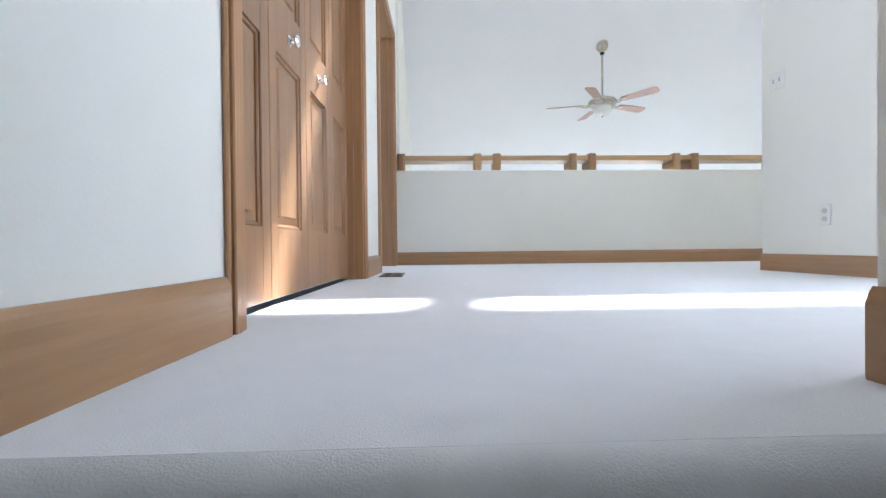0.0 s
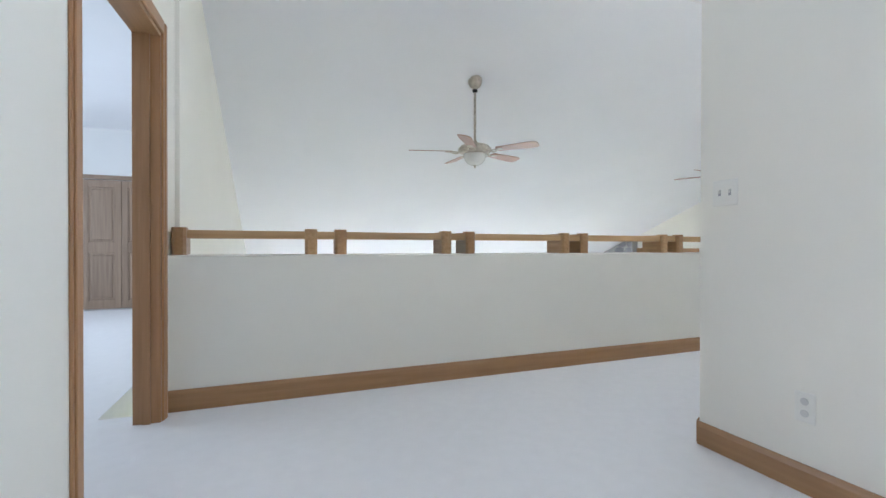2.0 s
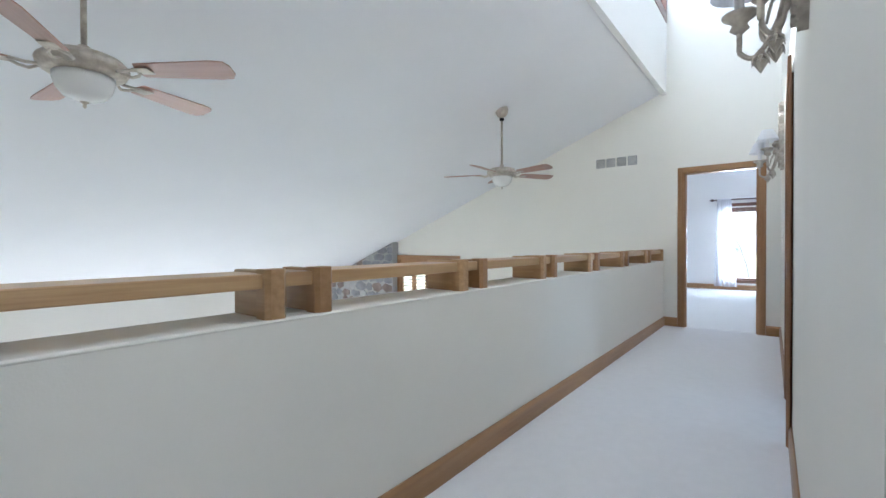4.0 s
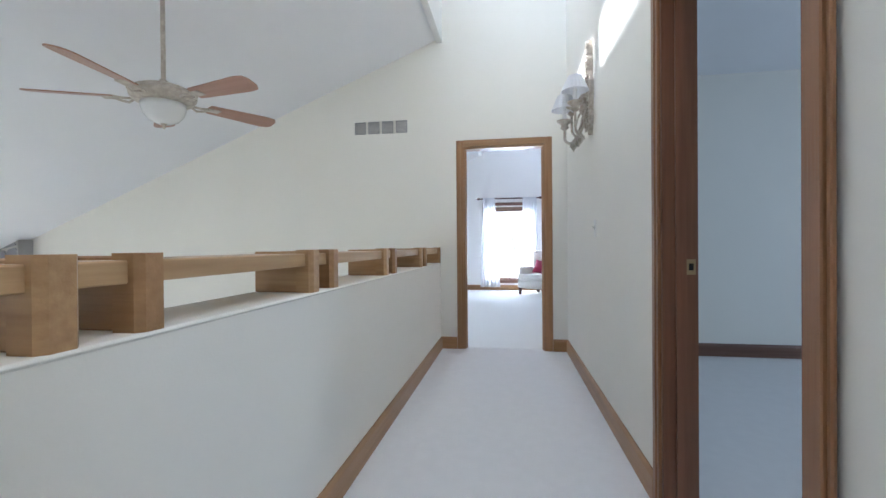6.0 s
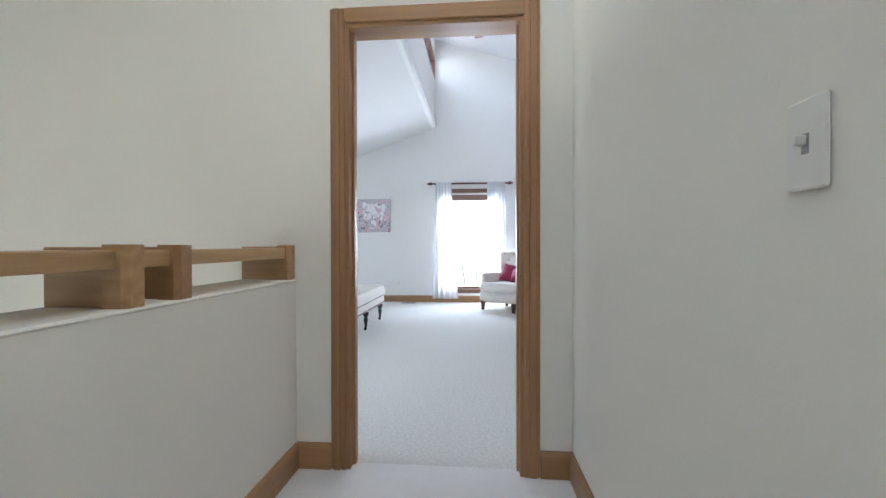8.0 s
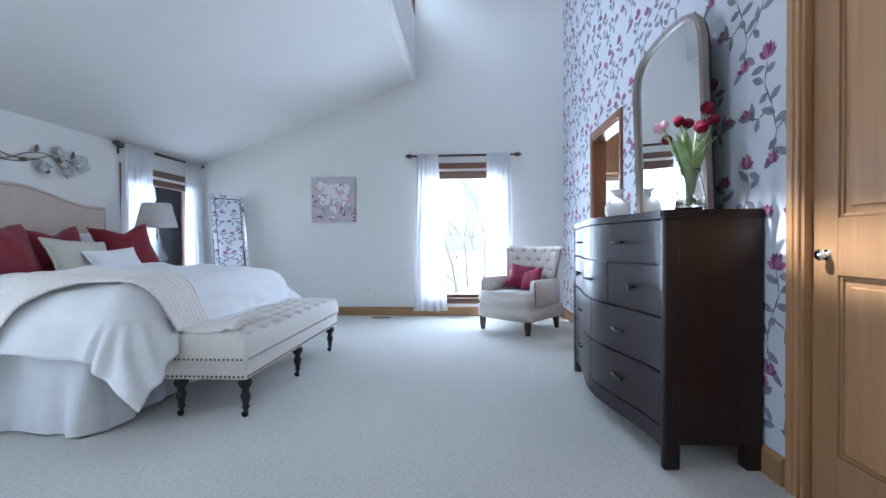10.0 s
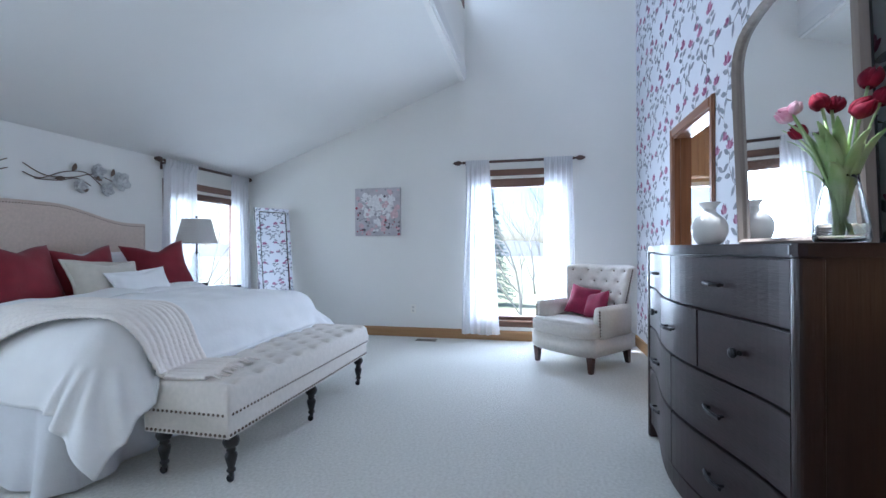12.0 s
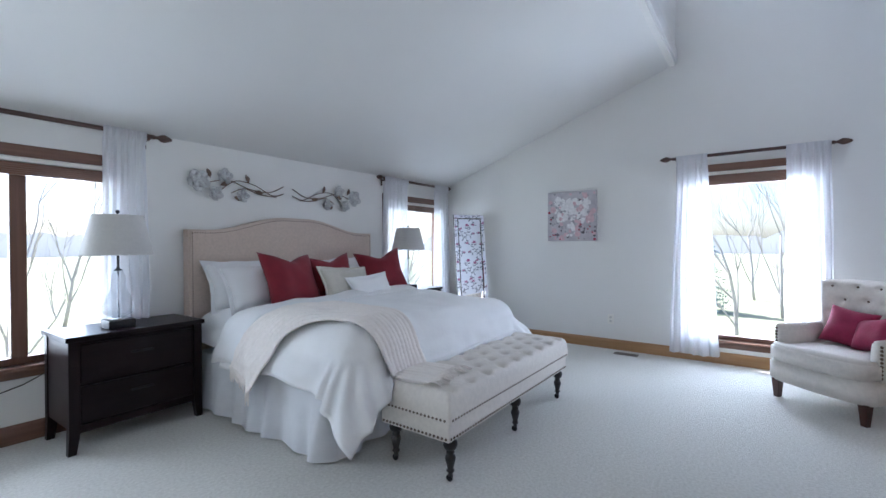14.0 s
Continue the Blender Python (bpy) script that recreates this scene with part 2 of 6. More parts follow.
SHEER = sheer()
# Emission added to the far woods so that they read as bright haze.
HAZE_GLOW = bpy.data.materials.new("glowing_haze_woods")
HAZE_GLOW.use_nodes = True
HAZE_GLOW.node_tree.nodes["Principled BSDF"].inputs["Base Color"].default_value = (0.30, 0.28, 0.28, 1)
HAZE_GLOW.node_tree.nodes["Principled BSDF"].inputs["Roughness"].default_value = 1.0
HAZE_GLOW.node_tree.nodes["Principled BSDF"].inputs["Emission Color"].default_value = (0.94, 0.96, 1.0, 1)
HAZE_GLOW.node_tree.nodes["Principled BSDF"].inputs["Emission Strength"].default_value = 0.17
LAMP_GLASS = bpy.data.materials.new("thin_blown_glass")
LAMP_GLASS.use_nodes = True
gn, gl = LAMP_GLASS.node_tree.nodes, LAMP_GLASS.node_tree.links
g_clear, g_gloss, g_mix = gn.new("ShaderNodeBsdfTransparent"), gn.new("ShaderNodeBsdfGlossy"), gn.new("ShaderNodeMixShader")
g_clear.inputs[0].default_value = (0.90, 0.92, 0.93, 1)
g_gloss.inputs["Roughness"].default_value = 0.04
g_mix.inputs[0].default_value = 0.13
gl.new(g_clear.outputs[0], g_mix.inputs[1])
gl.new(g_gloss.outputs[0], g_mix.inputs[2])
gl.new(g_mix.outputs[0], gn["Material Output"].inputs["Surface"])


# ---- mesh helpers ----
def box(bm, x0, x1, y0, y1, z0, z1, bevel=0.0, seg=1, m=None):
    vs = [bm.verts.new(p) for p in ((x0, y0, z0), (x1, y0, z0), (x1, y1, z0), (x0, y1, z0), (x0, y0, z1), (x1, y0, z1), (x1, y1, z1), (x0, y1, z1))]
    fs = [bm.faces.new([vs[i] for i in q]) for q in ((3, 2, 1, 0), (4, 5, 6, 7), (0, 1, 5, 4), (1, 2, 6, 5), (2, 3, 7, 6), (3, 0, 4, 7))]
    if m is not None:
        for v in vs:
            v.co = m @ v.co
    if bevel:
        es = list({e for f in fs for e in f.edges})
        bmesh.ops.bevel(bm, geom=es, offset=bevel, segments=seg, affect="EDGES", profile=0.6)
    return bm


def prism(bm, outline, a0, a1, axis="z"):
    """A closed outline pulled along an axis from a0 to a1."""
    def at(p, a):
        return {"z": (p[0], p[1], a), "y": (p[0], a, p[1]), "x": (a, p[0], p[1])}[axis]
    lo, hi = [bm.verts.new(at(p, a0)) for p in outline], [bm.verts.new(at(p, a1)) for p in outline]
    n = len(outline)
    fs = [bm.faces.new(lo[::-1]), bm.faces.new(hi)]
    fs += [bm.faces.new((lo[i], lo[(i + 1) % n], hi[(i + 1) % n], hi[i])) for i in range(n)]
    bmesh.ops.recalc_face_normals(bm, faces=fs)
    return bm


def lathe(bm, profile, seg=20, m=None):
    """(radius, z) pairs turned about z."""
    m = m or Matrix()
    rings = [[bm.verts.new(m @ Vector((r * math.cos(2 * math.pi * i / seg), r * math.sin(2 * math.pi * i / seg), z))) for i in range(seg)] for r, z in profile]
    for a, b in zip(rings, rings[1:]):
        for i in range(seg):
            bm.faces.new((a[i], a[(i + 1) % seg], b[(i + 1) % seg], b[i]))
    bm.faces.new(rings[0][::-1])
    bm.faces.new(rings[-1])
    return bm


def tube(bm, pts, r, seg=8):
    """A round bar along points; r is one radius or one for each point."""
    pts = [Vector(p) for p in pts]
    rs = r if isinstance(r, (list, tuple)) else [r] * len(pts)
    rings = []
    for i, p in enumerate(pts):
        d = (pts[min(i + 1, len(pts) - 1)] - pts[max(i - 1, 0)]).normalized()
        u = d.cross(Vector((0, 0, 1)) if abs(d.z) < 0.95 else Vector((1, 0, 0))).normalized()
        v = d.cross(u)
        rings.append([bm.verts.new(p + rs[i] * (math.cos(2 * math.pi * k / seg) * u + math.sin(2 * math.pi * k / seg) * v)) for k in range(seg)])
    for a, b in zip(rings, rings[1:]):
        for k in range(seg):
            bm.faces.new((a[k], a[(k + 1) % seg], b[(k + 1) % seg], b[k]))
    bm.faces.new(rings[0][::-1])
    bm.faces.new(rings[-1])
    bmesh.ops.recalc_face_normals(bm, faces=bm.faces)
    return bm


def grid(bm, nu, nv, place, close=False):
    """A sheet of nu x nv cells; place(u, v) with u and v from 0 to 1."""
    vs = [[bm.verts.new(place(i / nu, j / nv)) for j in range(nv + 1)] for i in range(nu + 1)]
    for i in range(nu):
        for j in range(nv):
            bm.faces.new((vs[i][j], vs[i + 1][j], vs[i + 1][j + 1], vs[i][j + 1]))
    return vs


def thicken(bm, t):
    """Gives an open sheet a thickness t on its under side."""
    bm.normal_update()
    vs, fs = list(bm.verts), list(bm.faces)
    rim = [e for e in bm.edges if e.is_boundary]
    twin = {v: bm.verts.new(v.co - v.normal * t) for v in vs}
    for f in fs:
        bm.faces.new([twin[v] for v in reversed(f.verts)])
    for e in rim:
        a, b = e.verts
        bm.faces.new((a, b, twin[b], twin[a]))
    bmesh.ops.recalc_face_normals(bm, faces=bm.faces)
    return bm


def shadow_ok(ob):
    ob.visible_shadow = False
    return ob


def mesh_ob(name, bm, material, smooth=False):
    me = bpy.data.meshes.new(name)
    bm.to_mesh(me)
    bm.free()
    me.materials.append(material)
    if smooth:
        me.polygons.foreach_set("use_smooth", [True] * len(me.polygons))
    return new(name, me)


def part(name, bm, material, parent, label="", smooth=False):
    ob = mesh_ob(name, bm, material, smooth)
    ob.parent = parent
    if label:
        ob["label"] = label
    return ob


def thing(name, label, category, m=None, group="", kind=""):
    e = new(name)
    e.empty_display_size = 0.1
    e.matrix_basis = m or Matrix()
    return tagged(e, label, category, group, kind)


def structure(name, bm, material, label, category, smooth=False):
    return tagged(mesh_ob(name, bm, material, smooth), label, category, kind="structure")


def boxes(*rows, bevel=0.0):
    bm = bmesh.new()
    for r in rows:
        box(bm, *r, bevel=bevel)
    return bm


def spin(rz=0, loc=(0, 0, 0), rx=0, ry=0):
    return pose(*loc, rx, ry, rz)


# ---- the large structure ----
WX = -8.42      # west wall face
CX = -5.92      # corner of the landing
SY = -1.25      # hall's south wall face
NB = 3.0        # bedroom's north wall face
EB = 5.9        # bedroom's east wall face
SB = -1.99      # papered wall face
GL = -2.75      # great room's floor


def low_roof(y):
    return 3.14 - 0.40 * y


def low_roof_bed(y):
    return 3.17 - 0.362 * y


def high_roof(y):
    return 4.78 + 0.30 * y


structure("floor_hall", boxes((WX - 0.24, CX + 1.6, -3.61, 0.0, -0.2, 0.0), (CX + 1.6, 0.06, SY - 0.2, 0.0, -0.2, 0.0)), CARPET, "cream cut-pile carpet on the landing and hall", "carpet")
structure("floor_bedroom", boxes((0.06, EB + 0.1, SB - 0.1, NB + 0.1, -0.2, 0.0)), CARPET_BED, "ivory textured carpet across the bedroom", "carpet")
structure("floor_side_room", boxes((CX + 1.6, 0.06, -5.3, SY - 0.2, -0.2, 0.0)), CARPET, "cream carpet in the shaded side room", "carpet")
structure("floor_left_room", boxes((-12.6, WX - 0.24, -1.3, 6.4, -0.2, 0.0)), CARPET, "cream carpet in the room beyond the doorway", "carpet")
structure("floor_great_room", boxes((WX - 0.1, 0.1, 0.0, 7.1, GL - 0.2, GL)), CARPET, "carpet of the great room below", "floor")

# bedroom's west wall, which is the hall's end and the great room's east wall
DY0, DY1, DZ = -1.04, -0.235, 2.03
bm = bmesh.new()
box(bm, 0, 0.12, DY1, NB + 0.12, -0.2, 3.6)
box(bm, 0, 0.12, SY - 0.12, DY0, 0, 3.6)
box(bm, 0, 0.12, DY0, DY1, DZ, 3.6)
box(bm, 0, 0.12, SY - 0.12, 0.12, 3.6, 5.0)
structure("wall_hall_end", bm, PAINT, "cream painted wall at the hall's end", "wall")
structure("wall_side_room_east", boxes((0, 0.12, -5.3, SY - 0.12, 0, 3.0)), PAINT, "painted end wall of the side room", "wall")
GW0, GW1, GWB, GWT = 3.46, 4.86, -1.2, 0.80
structure("wall_great_room_east", boxes((0, 0.12, -0.0, NB + 0.12, GL, -0.2), (0, 0.12, NB + 0.12, GW0, GL, 2.2), (0, 0.12, GW1, 7.1, GL, 1.6), (0, 0.12, GW0, GW1, GL, GWB), (0, 0.12, GW0, GW1, GWT, 2.0)), PAINT, "tall cream wall of the great room with a shuttered window", "wall")
structure("wall_great_room_north", boxes((WX - 0.1, 0.12, 7.0, 7.12, GL, -2.4), (WX - 0.1, 0.12, 7.0, 7.12, -1.3, 0.9), (WX - 0.1, -7.5, 7.0, 7.12, -2.4, -1.3), (-0.9, 0.12, 7.0, 7.12, -2.4, -1.3)), PAINT, "far wall of the great room with a wide low window", "wall")
structure("wall_great_room_south", boxes((WX - 0.1, 0.0, -0.12, 0.0, GL, -0.2)), PAINT, "wall of the great room under the gallery", "wall")

# hall's south wall with a doorway, and the landing's corner
HX0, HX1 = -3.40, -2.57


def slant(bm):
    """The hall's south wall runs a trifle out of square."""
    for v in bm.verts:
        v.co.y += 0.011 * v.co.x
    return bm


structure("wall_hall_south", slant(boxes((CX + 0.12, HX0, SY - 0.12, SY, 0, 5.0), (HX1, 0.0, SY - 0.12, SY, 0, 5.0), (HX0, HX1, SY - 0.12, SY, DZ, 5.0))), PAINT, "cream hall wall with a doorway and two sconces", "wall")
structure("wall_landing_east", boxes((CX, CX + 0.12, -2.42, SY + 0.011 * CX, 0, 5.0)), PAINT, "cream wall beside the landing with switches", "wall")
structure("wall_alcove_north", boxes((CX + 0.12, CX + 1.6, -2.42, -2.30, 0, 5.0)), PAINT, "painted wall of the alcove", "wall")
structure("wall_alcove_east", boxes((CX + 1.6, CX + 1.72, -5.3, SY - 0.12, 0, 5.0)), PAINT, "painted wall that closes the alcove", "wall")
structure("wall_side_room_south", boxes((CX + 1.6, 0.12, -5.42, -5.3, 0, 3.0)), PAINT, "painted wall of the side room", "wall")
structure("ceiling_side_room", boxes((CX + 1.72, 0.0, -5.3, SY - 0.12, 2.6, 2.7)), CEIL, "white ceiling of the side room", "ceiling")
structure("wall_landing_south", boxes((-7.49, CX + 1.6, -3.58, -3.46, -0.2, 5.0)), PAINT, "cream wall beside the stair head", "wall")
structure("wall_stair_east", boxes((-7.49, -7.37, -7.6, -3.58, -3.0, 5.0)), PAINT, "cream wall along the stairs", "wall")
structure("wall_stair_end", boxes((WX - 0.12, -7.37, -7.72, -7.6, -3.0, 5.0)), PAINT, "cream wall at the foot of the stairs", "wall")

# west wall with closet and doorway
CY0, CY1, CT = -3.05, -1.64, 2.03
LY0, LY1 = -1.03, -0.13


def west(y):
    """The west wall's face runs a little out of square."""
    return WX + 0.04 * (y + 2.1)


def west_lean(bm):
    for v in bm.verts:
        v.co.x += 0.04 * (v.co.y + 2.1)
    return bm


structure("wall_west", west_lean(boxes((WX - 0.12, WX, -7.6, CY0, -3.0, 5.0), (WX - 0.12, WX, CY1, LY0, 0, 5.0), (WX - 0.12, WX, LY1, 0.14, -0.2, 5.0), (WX - 0.12, WX, CY0, CY1, CT, 5.0), (WX - 0.12, WX, LY0, LY1, DZ, 5.0))), PAINT, "cream wall with a closet and an open doorway", "wall")
structure("wall_great_room_west", boxes((WX - 0.12, WX + 0.115, 0.14, 7.1, GL, 3.2)), PAINT, "cream wall of the great room", "wall")
structure("closet_back", boxes((WX - 0.8, WX - 0.7, CY0 - 0.1, CY1 + 0.1, 0, 2.4)), PAINT, "painted back of the closet", "wall")
structure("wall_left_room_north", boxes((-12.6, WX - 0.12, 4.75, 4.85, 0, 2.7)), PAINT_COOL, "white wall of the room beyond", "wall")
structure("wall_left_room_south", boxes((-12.6, WX - 0.12, -1.3, -1.2, 0, 2.7)), PAINT_COOL, "white wall of the room beyond", "wall")
structure("wall_left_room_west", boxes((-12.7, -12.6, -1.3, 6.4, 0, 2.7)), PAINT_COOL, "white wall of the room beyond", "wall")
structure("ceiling_left_room", boxes((-12.7, WX - 0.12, -1.3, 6.4, 2.6, 2.7)), CEIL, "white ceiling of the room beyond", "ceiling")

# ceilings: low slope over the great room and the bed, a clerestory step, a high slope over the hall
def slab(name, x0, x1, ys, f, label, thick=0.14, paint=CEIL):
    bm = bmesh.new()
    prism(bm, [(ys[0], f(ys[0])), (ys[1], f(ys[1])), (ys[1], f(ys[1]) + thick), (ys[0], f(ys[0]) + thick)], x0, x1, "x")
    return structure(name, bm, paint, label, "ceiling")


slab("ceiling_great_room", WX - 0.1, 0.0, (-0.02, 7.1), low_roof, "white sloped ceiling over the great room")
slab("ceiling_bedroom", 0.12, EB + 0.02, (-0.05, NB + 0.02), low_roof_bed, "white sloped ceiling over the bed", paint=CEIL_DIMMED)
# Unseen overhang added to keep direct sun off the bedroom floor.
structure("sun_block_eave", boxes((-0.1, EB + 0.4, NB + 0.14, NB + 0.95, 1.99, 2.08)), CEIL, "unseen overhang added to block sun at the north windows", "eave")
slab("ceiling_hall_high", WX - 0.12, 0.0, (-7.7, 0.1), high_roof, "white high ceiling over the hall")
slab("ceiling_bedroom_high", 0.12, EB + 0.02, (SB - 0.1, 0.1), high_roof, "white high ceiling beside the clerestory")
def clerestory(name, x0, x1, spans, base, KZ0, KZ1, rail):
    """A wall strip with narrow windows from KZ0 to KZ1; rail is the height of the lower frame."""
    bm = bmesh.new()
    box(bm, x0, x1, -0.03, 0.03, base, KZ0)
    box(bm, x0, x1, -0.03, 0.03, KZ1, 4.9)
    edges = [x0] + [e for s in spans for e in s] + [x1]
    for a, b in zip(edges[::2], edges[1::2]):
        if b - a > 0.005:
            box(bm, a, b, -0.03, 0.03, KZ0, KZ1)
    wall = structure(name, bm, PAINT_COOL, "white clerestory wall above the sloped ceiling", "wall")
    for a, b in spans:
        w = thing("window", "narrow brown-framed clerestory window high in the wall", "window", kind="structure")
        part("window_frame", boxes((a, b, -0.04, 0.04, KZ0, KZ0 + rail), (a, b, -0.04, 0.04, KZ1 - 0.035, KZ1), (a, a + 0.035, -0.04, 0.04, KZ0 + rail, KZ1 - 0.035), (b - 0.035, b, -0.04, 0.04, KZ0 + rail, KZ1 - 0.035)), CASE_BED_X, w)
        shadow_ok(part("pane", boxes((a + 0.035, b - 0.035, 0.0, 0.006, KZ0 + rail, KZ1 - 0.035)), PANE, w))


clerestory("wall_clerestory_hall", WX - 0.1, 0.0, [(-7.74, -7.0), (-6.83, -5.5), (-5.38, -4.3), (-4.18, -3.2), (-3.08, -2.1), (-2.0, -0.95), (-0.85, -0.03)], 3.10, 4.04, 4.57, 0.125)
clerestory("wall_clerestory_bedroom", 0.12, EB + 0.02, [(0.9, 2.1), (2.2, 3.4), (3.5, 4.7), (4.8, 5.86)], 3.16, 4.03, 4.40, 0.035)

# bedroom walls
WE0, WE1, WEB, WET = -1.22, -0.12, 0.24, 1.98
structure("wall_bedroom_east", boxes((EB, EB + 0.14, WE1, NB + 0.14, -0.2, 5.0), (EB, EB + 0.14, SB - 0.14, WE0, -0.2, 5.0), (EB, EB + 0.14, WE0, WE1, -0.2, WEB), (EB, EB + 0.14, WE0, WE1, WET, 5.0)), PAINT_COOL, "white bedroom wall with a tall window", "wall")
NA0, NA1, NC0, NC1, NWB, NWT = 0.35, 1.76, 4.58, 5.70, 0.48, 1.80
structure("wall_bedroom_north", boxes((0.12, NA0, NB, NB + 0.14, -0.2, 3.0), (NA1, NC0, NB, NB + 0.14, -0.2, 3.0), (NC1, EB, NB, NB + 0.14, -0.2, 3.0), (NA0, NA1, NB, NB + 0.14, -0.2, NWB), (NC0, NC1, NB, NB + 0.14, -0.2, NWB), (NA0, NA1, NB, NB + 0.14, NWT, 3.0), (NC0, NC1, NB, NB + 0.14, NWT, 3.0)), PAINT_COOL, "white bedroom wall behind the headboard", "wall")
BX0, BX1 = 3.74, 4.52
KX0, KX1 = 0.98, 1.79
structure("wall_papered", boxes((0.12, KX0, SB - 0.12, SB, 0, 5.0), (KX1, BX0, SB - 0.12, SB, 0, 5.0), (BX1, EB, SB - 0.12, SB, 0, 5.0), (KX0, KX1, SB - 0.12, SB, DZ, 5.0), (BX0, BX1, SB - 0.12, SB, DZ - 0.02, 5.0)), PAPER, "pale papered wall with a magnolia print", "wall")
BATH_TAN = mat("tan_bathroom_paint", (0.55, 0.40, 0.24), 0.7, var=0.05)
structure("wall_bathroom", boxes((3.0, 3.1, -4.2, SB - 0.12, 0, 2.6), (3.1, 6.0, -4.3, -4.2, 0, 2.6)), BATH_TAN, "tan wall of the bathroom beyond", "wall")
structure("wall_bathroom_east", boxes((5.9, 6.0, -2.42, SB - 0.14, 0, 2.6), (5.9, 6.0, -4.2, -3.35, 0, 2.6), (5.9, 6.0, -3.35, -2.42, 0, 0.85), (5.9, 6.0, -3.35, -2.42, 1.83, 2.6)), BATH_TAN, "tan bathroom wall with a bright window", "wall")
structure("floor_bathroom", boxes((3.0, 6.0, -4.3, SB - 0.1, -0.2, -0.002)), OAK_X, "brown floor of the bathroom beyond", "floor")
structure("ceiling_bathroom", boxes((3.0, 6.0, -4.3, SB - 0.12, 2.5, 2.6)), CEIL, "white ceiling of the bathroom beyond", "ceiling")

# stairs that come up to the landing
bm = bmesh.new()
tube(bm, [(WX - 0.2, -3.6095, -0.0452), (-7.47, -3.6095, -0.0452)], 0.045, 64)
box(bm, WX - 0.2, -7.47, -3.645, -3.60, -0.2, -0.04)
stairs = structure("stairs", bm, CARPET, "carpeted stairs that rise to the landing", "stairs", True)
for i in range(1, 15):
    part("step", box(bmesh.new(), WX - 0.2, -7.49, -3.64 - 0.26 * i, -3.64 - 0.26 * (i - 1), -0.19 * i - 0.3, -0.19 * i, 0.015), CARPET, stairs)
structure("floor_stair_foot", boxes((WX - 0.1, -7.4, -7.7, -7.1, -2.95, -2.85)), CARPET, "carpet at the foot of the stairs", "carpet")

# outside
structure("ground", boxes((-3000, 3000, -3000, 3000, -3.4, -3.2)), GRASS, "pale spring lawn around the house", "lawn")

# ---- hall and landing ----
HW = 0.87       # top of the half wall
half = structure("half_wall", boxes((WX, 0.0, 0.0, 0.24, -0.2, HW - 0.012)), PAINT, "cream half wall between gallery and great room", "wall")
cap = part("cap", boxes((WX, 0.0, -0.004, 0.245, HW - 0.012, HW), bevel=0.005), PAINT, half)


def post_pair_piece(x0, x1, front=True):
    """One upright board across the half wall with a chamfered square post at its hall side."""
    bm = bmesh.new()
    xm, c = (x0 + x1) / 2, 0.014
    box(bm, xm - 0.020, xm + 0.020, 0.055, 0.235, 0, 0.150, 0.003)
    prism(bm, [(x0 + c, 0.0), (x1 - c, 0.0), (x1, c), (x1, 0.062), (x0, 0.062), (x0, c)], 0, 0.156)
    return bm


guard = thing("guard_rail", "honey oak guard rail with paired blocks on a half wall", "railing", pose(0, 0, HW))
ends = [-7.36, -6.46, -5.47, -4.45, -3.53, -2.62, -1.69, -0.71]
stops = [-8.25]
for e in ends:
    stops += [e - 0.18, e]
for i, e in enumerate(stops):
    part("post", post_pair_piece(e - 0.072, e), RAIL_Y if i % 2 else OAK_Y, guard)
part("post", post_pair_piece(-0.06, -0.002), RAIL_Y, guard)
for a, b in zip(stops, [s - 0.072 for s in stops[1:]] + [-0.06]):
    part("rail", boxes((a - 0.02, b + 0.02, 0.026, 0.222, 0.096, 0.142), bevel=0.003), RAIL_X, guard)


def casing(name, y0, y1, x, side, top=DZ, w=0.068, t=0.018, m=OAK_Z, mh=OAK_Y, label="honey oak door casing", jamb=0.12, back=True, mj=None):
    """Casing round an opening in a wall of constant x whose face looks to side."""
    c = thing(name, label, "door frame", kind="structure")
    def stile(a, b):
        bm = bmesh.new()
        d = side * t
        for u0, u1, k in ((0, 0.35, 0.75), (0.35, 0.8, 1.0), (0.8, 1.0, 0.6)):
            p, q = a + (b - a) * u0, a + (b - a) * u1
            box(bm, min(x, x + d * k), max(x, x + d * k), min(p, q), max(p, q), 0, top + w, 0.003)
        return bm
    part("casing_side", stile(y0, y0 - w), m, c)
    part("casing_side", stile(y1, y1 + w), m, c)
    part("casing_head", boxes((min(x, x + side * t), max(x, x + side * t), y0, y1, top, top + w), bevel=0.004), mh, c)
    m = mj or m
    xa, xb = sorted((x + side * 0.003, x - side * (jamb + 0.003)))
    part("jamb", boxes((xa, xb, y0, y0 + 0.018, 0, top)), m, c)
    part("jamb", boxes((xa, xb, y1 - 0.018, y1, 0, top)), m, c)
    part("jamb_head", boxes((xa, xb, y0 + 0.018, y1 - 0.018, top - 0.018, top)), mh, c)
    if back:
        xs = (xa + xb) / 2
        part("stop", boxes((xs - 0.018, xs + 0.018, y0 + 0.018, y0 + 0.030, 0, top - 0.018)), m, c)
        part("stop", boxes((xs - 0.018, xs + 0.018, y1 - 0.030, y1 - 0.018, 0, top - 0.018)), m, c)
    return c


def turn_parts(e, m):
    e.matrix_basis = m
    return e


casing("door_frame_bedroom", DY0, DY1, 0.0, -1)
for nm, ya, yb in (("door_frame_left_room", LY0, LY1), ("door_frame_closet", CY0, CY1)):
    ym = (ya + yb) / 2
    fr_ = casing(nm, ya - ym, yb - ym, 0.0, 1)
    fr_.matrix_basis = pose(west(ym), ym, 0, 0, 0, -2.29)
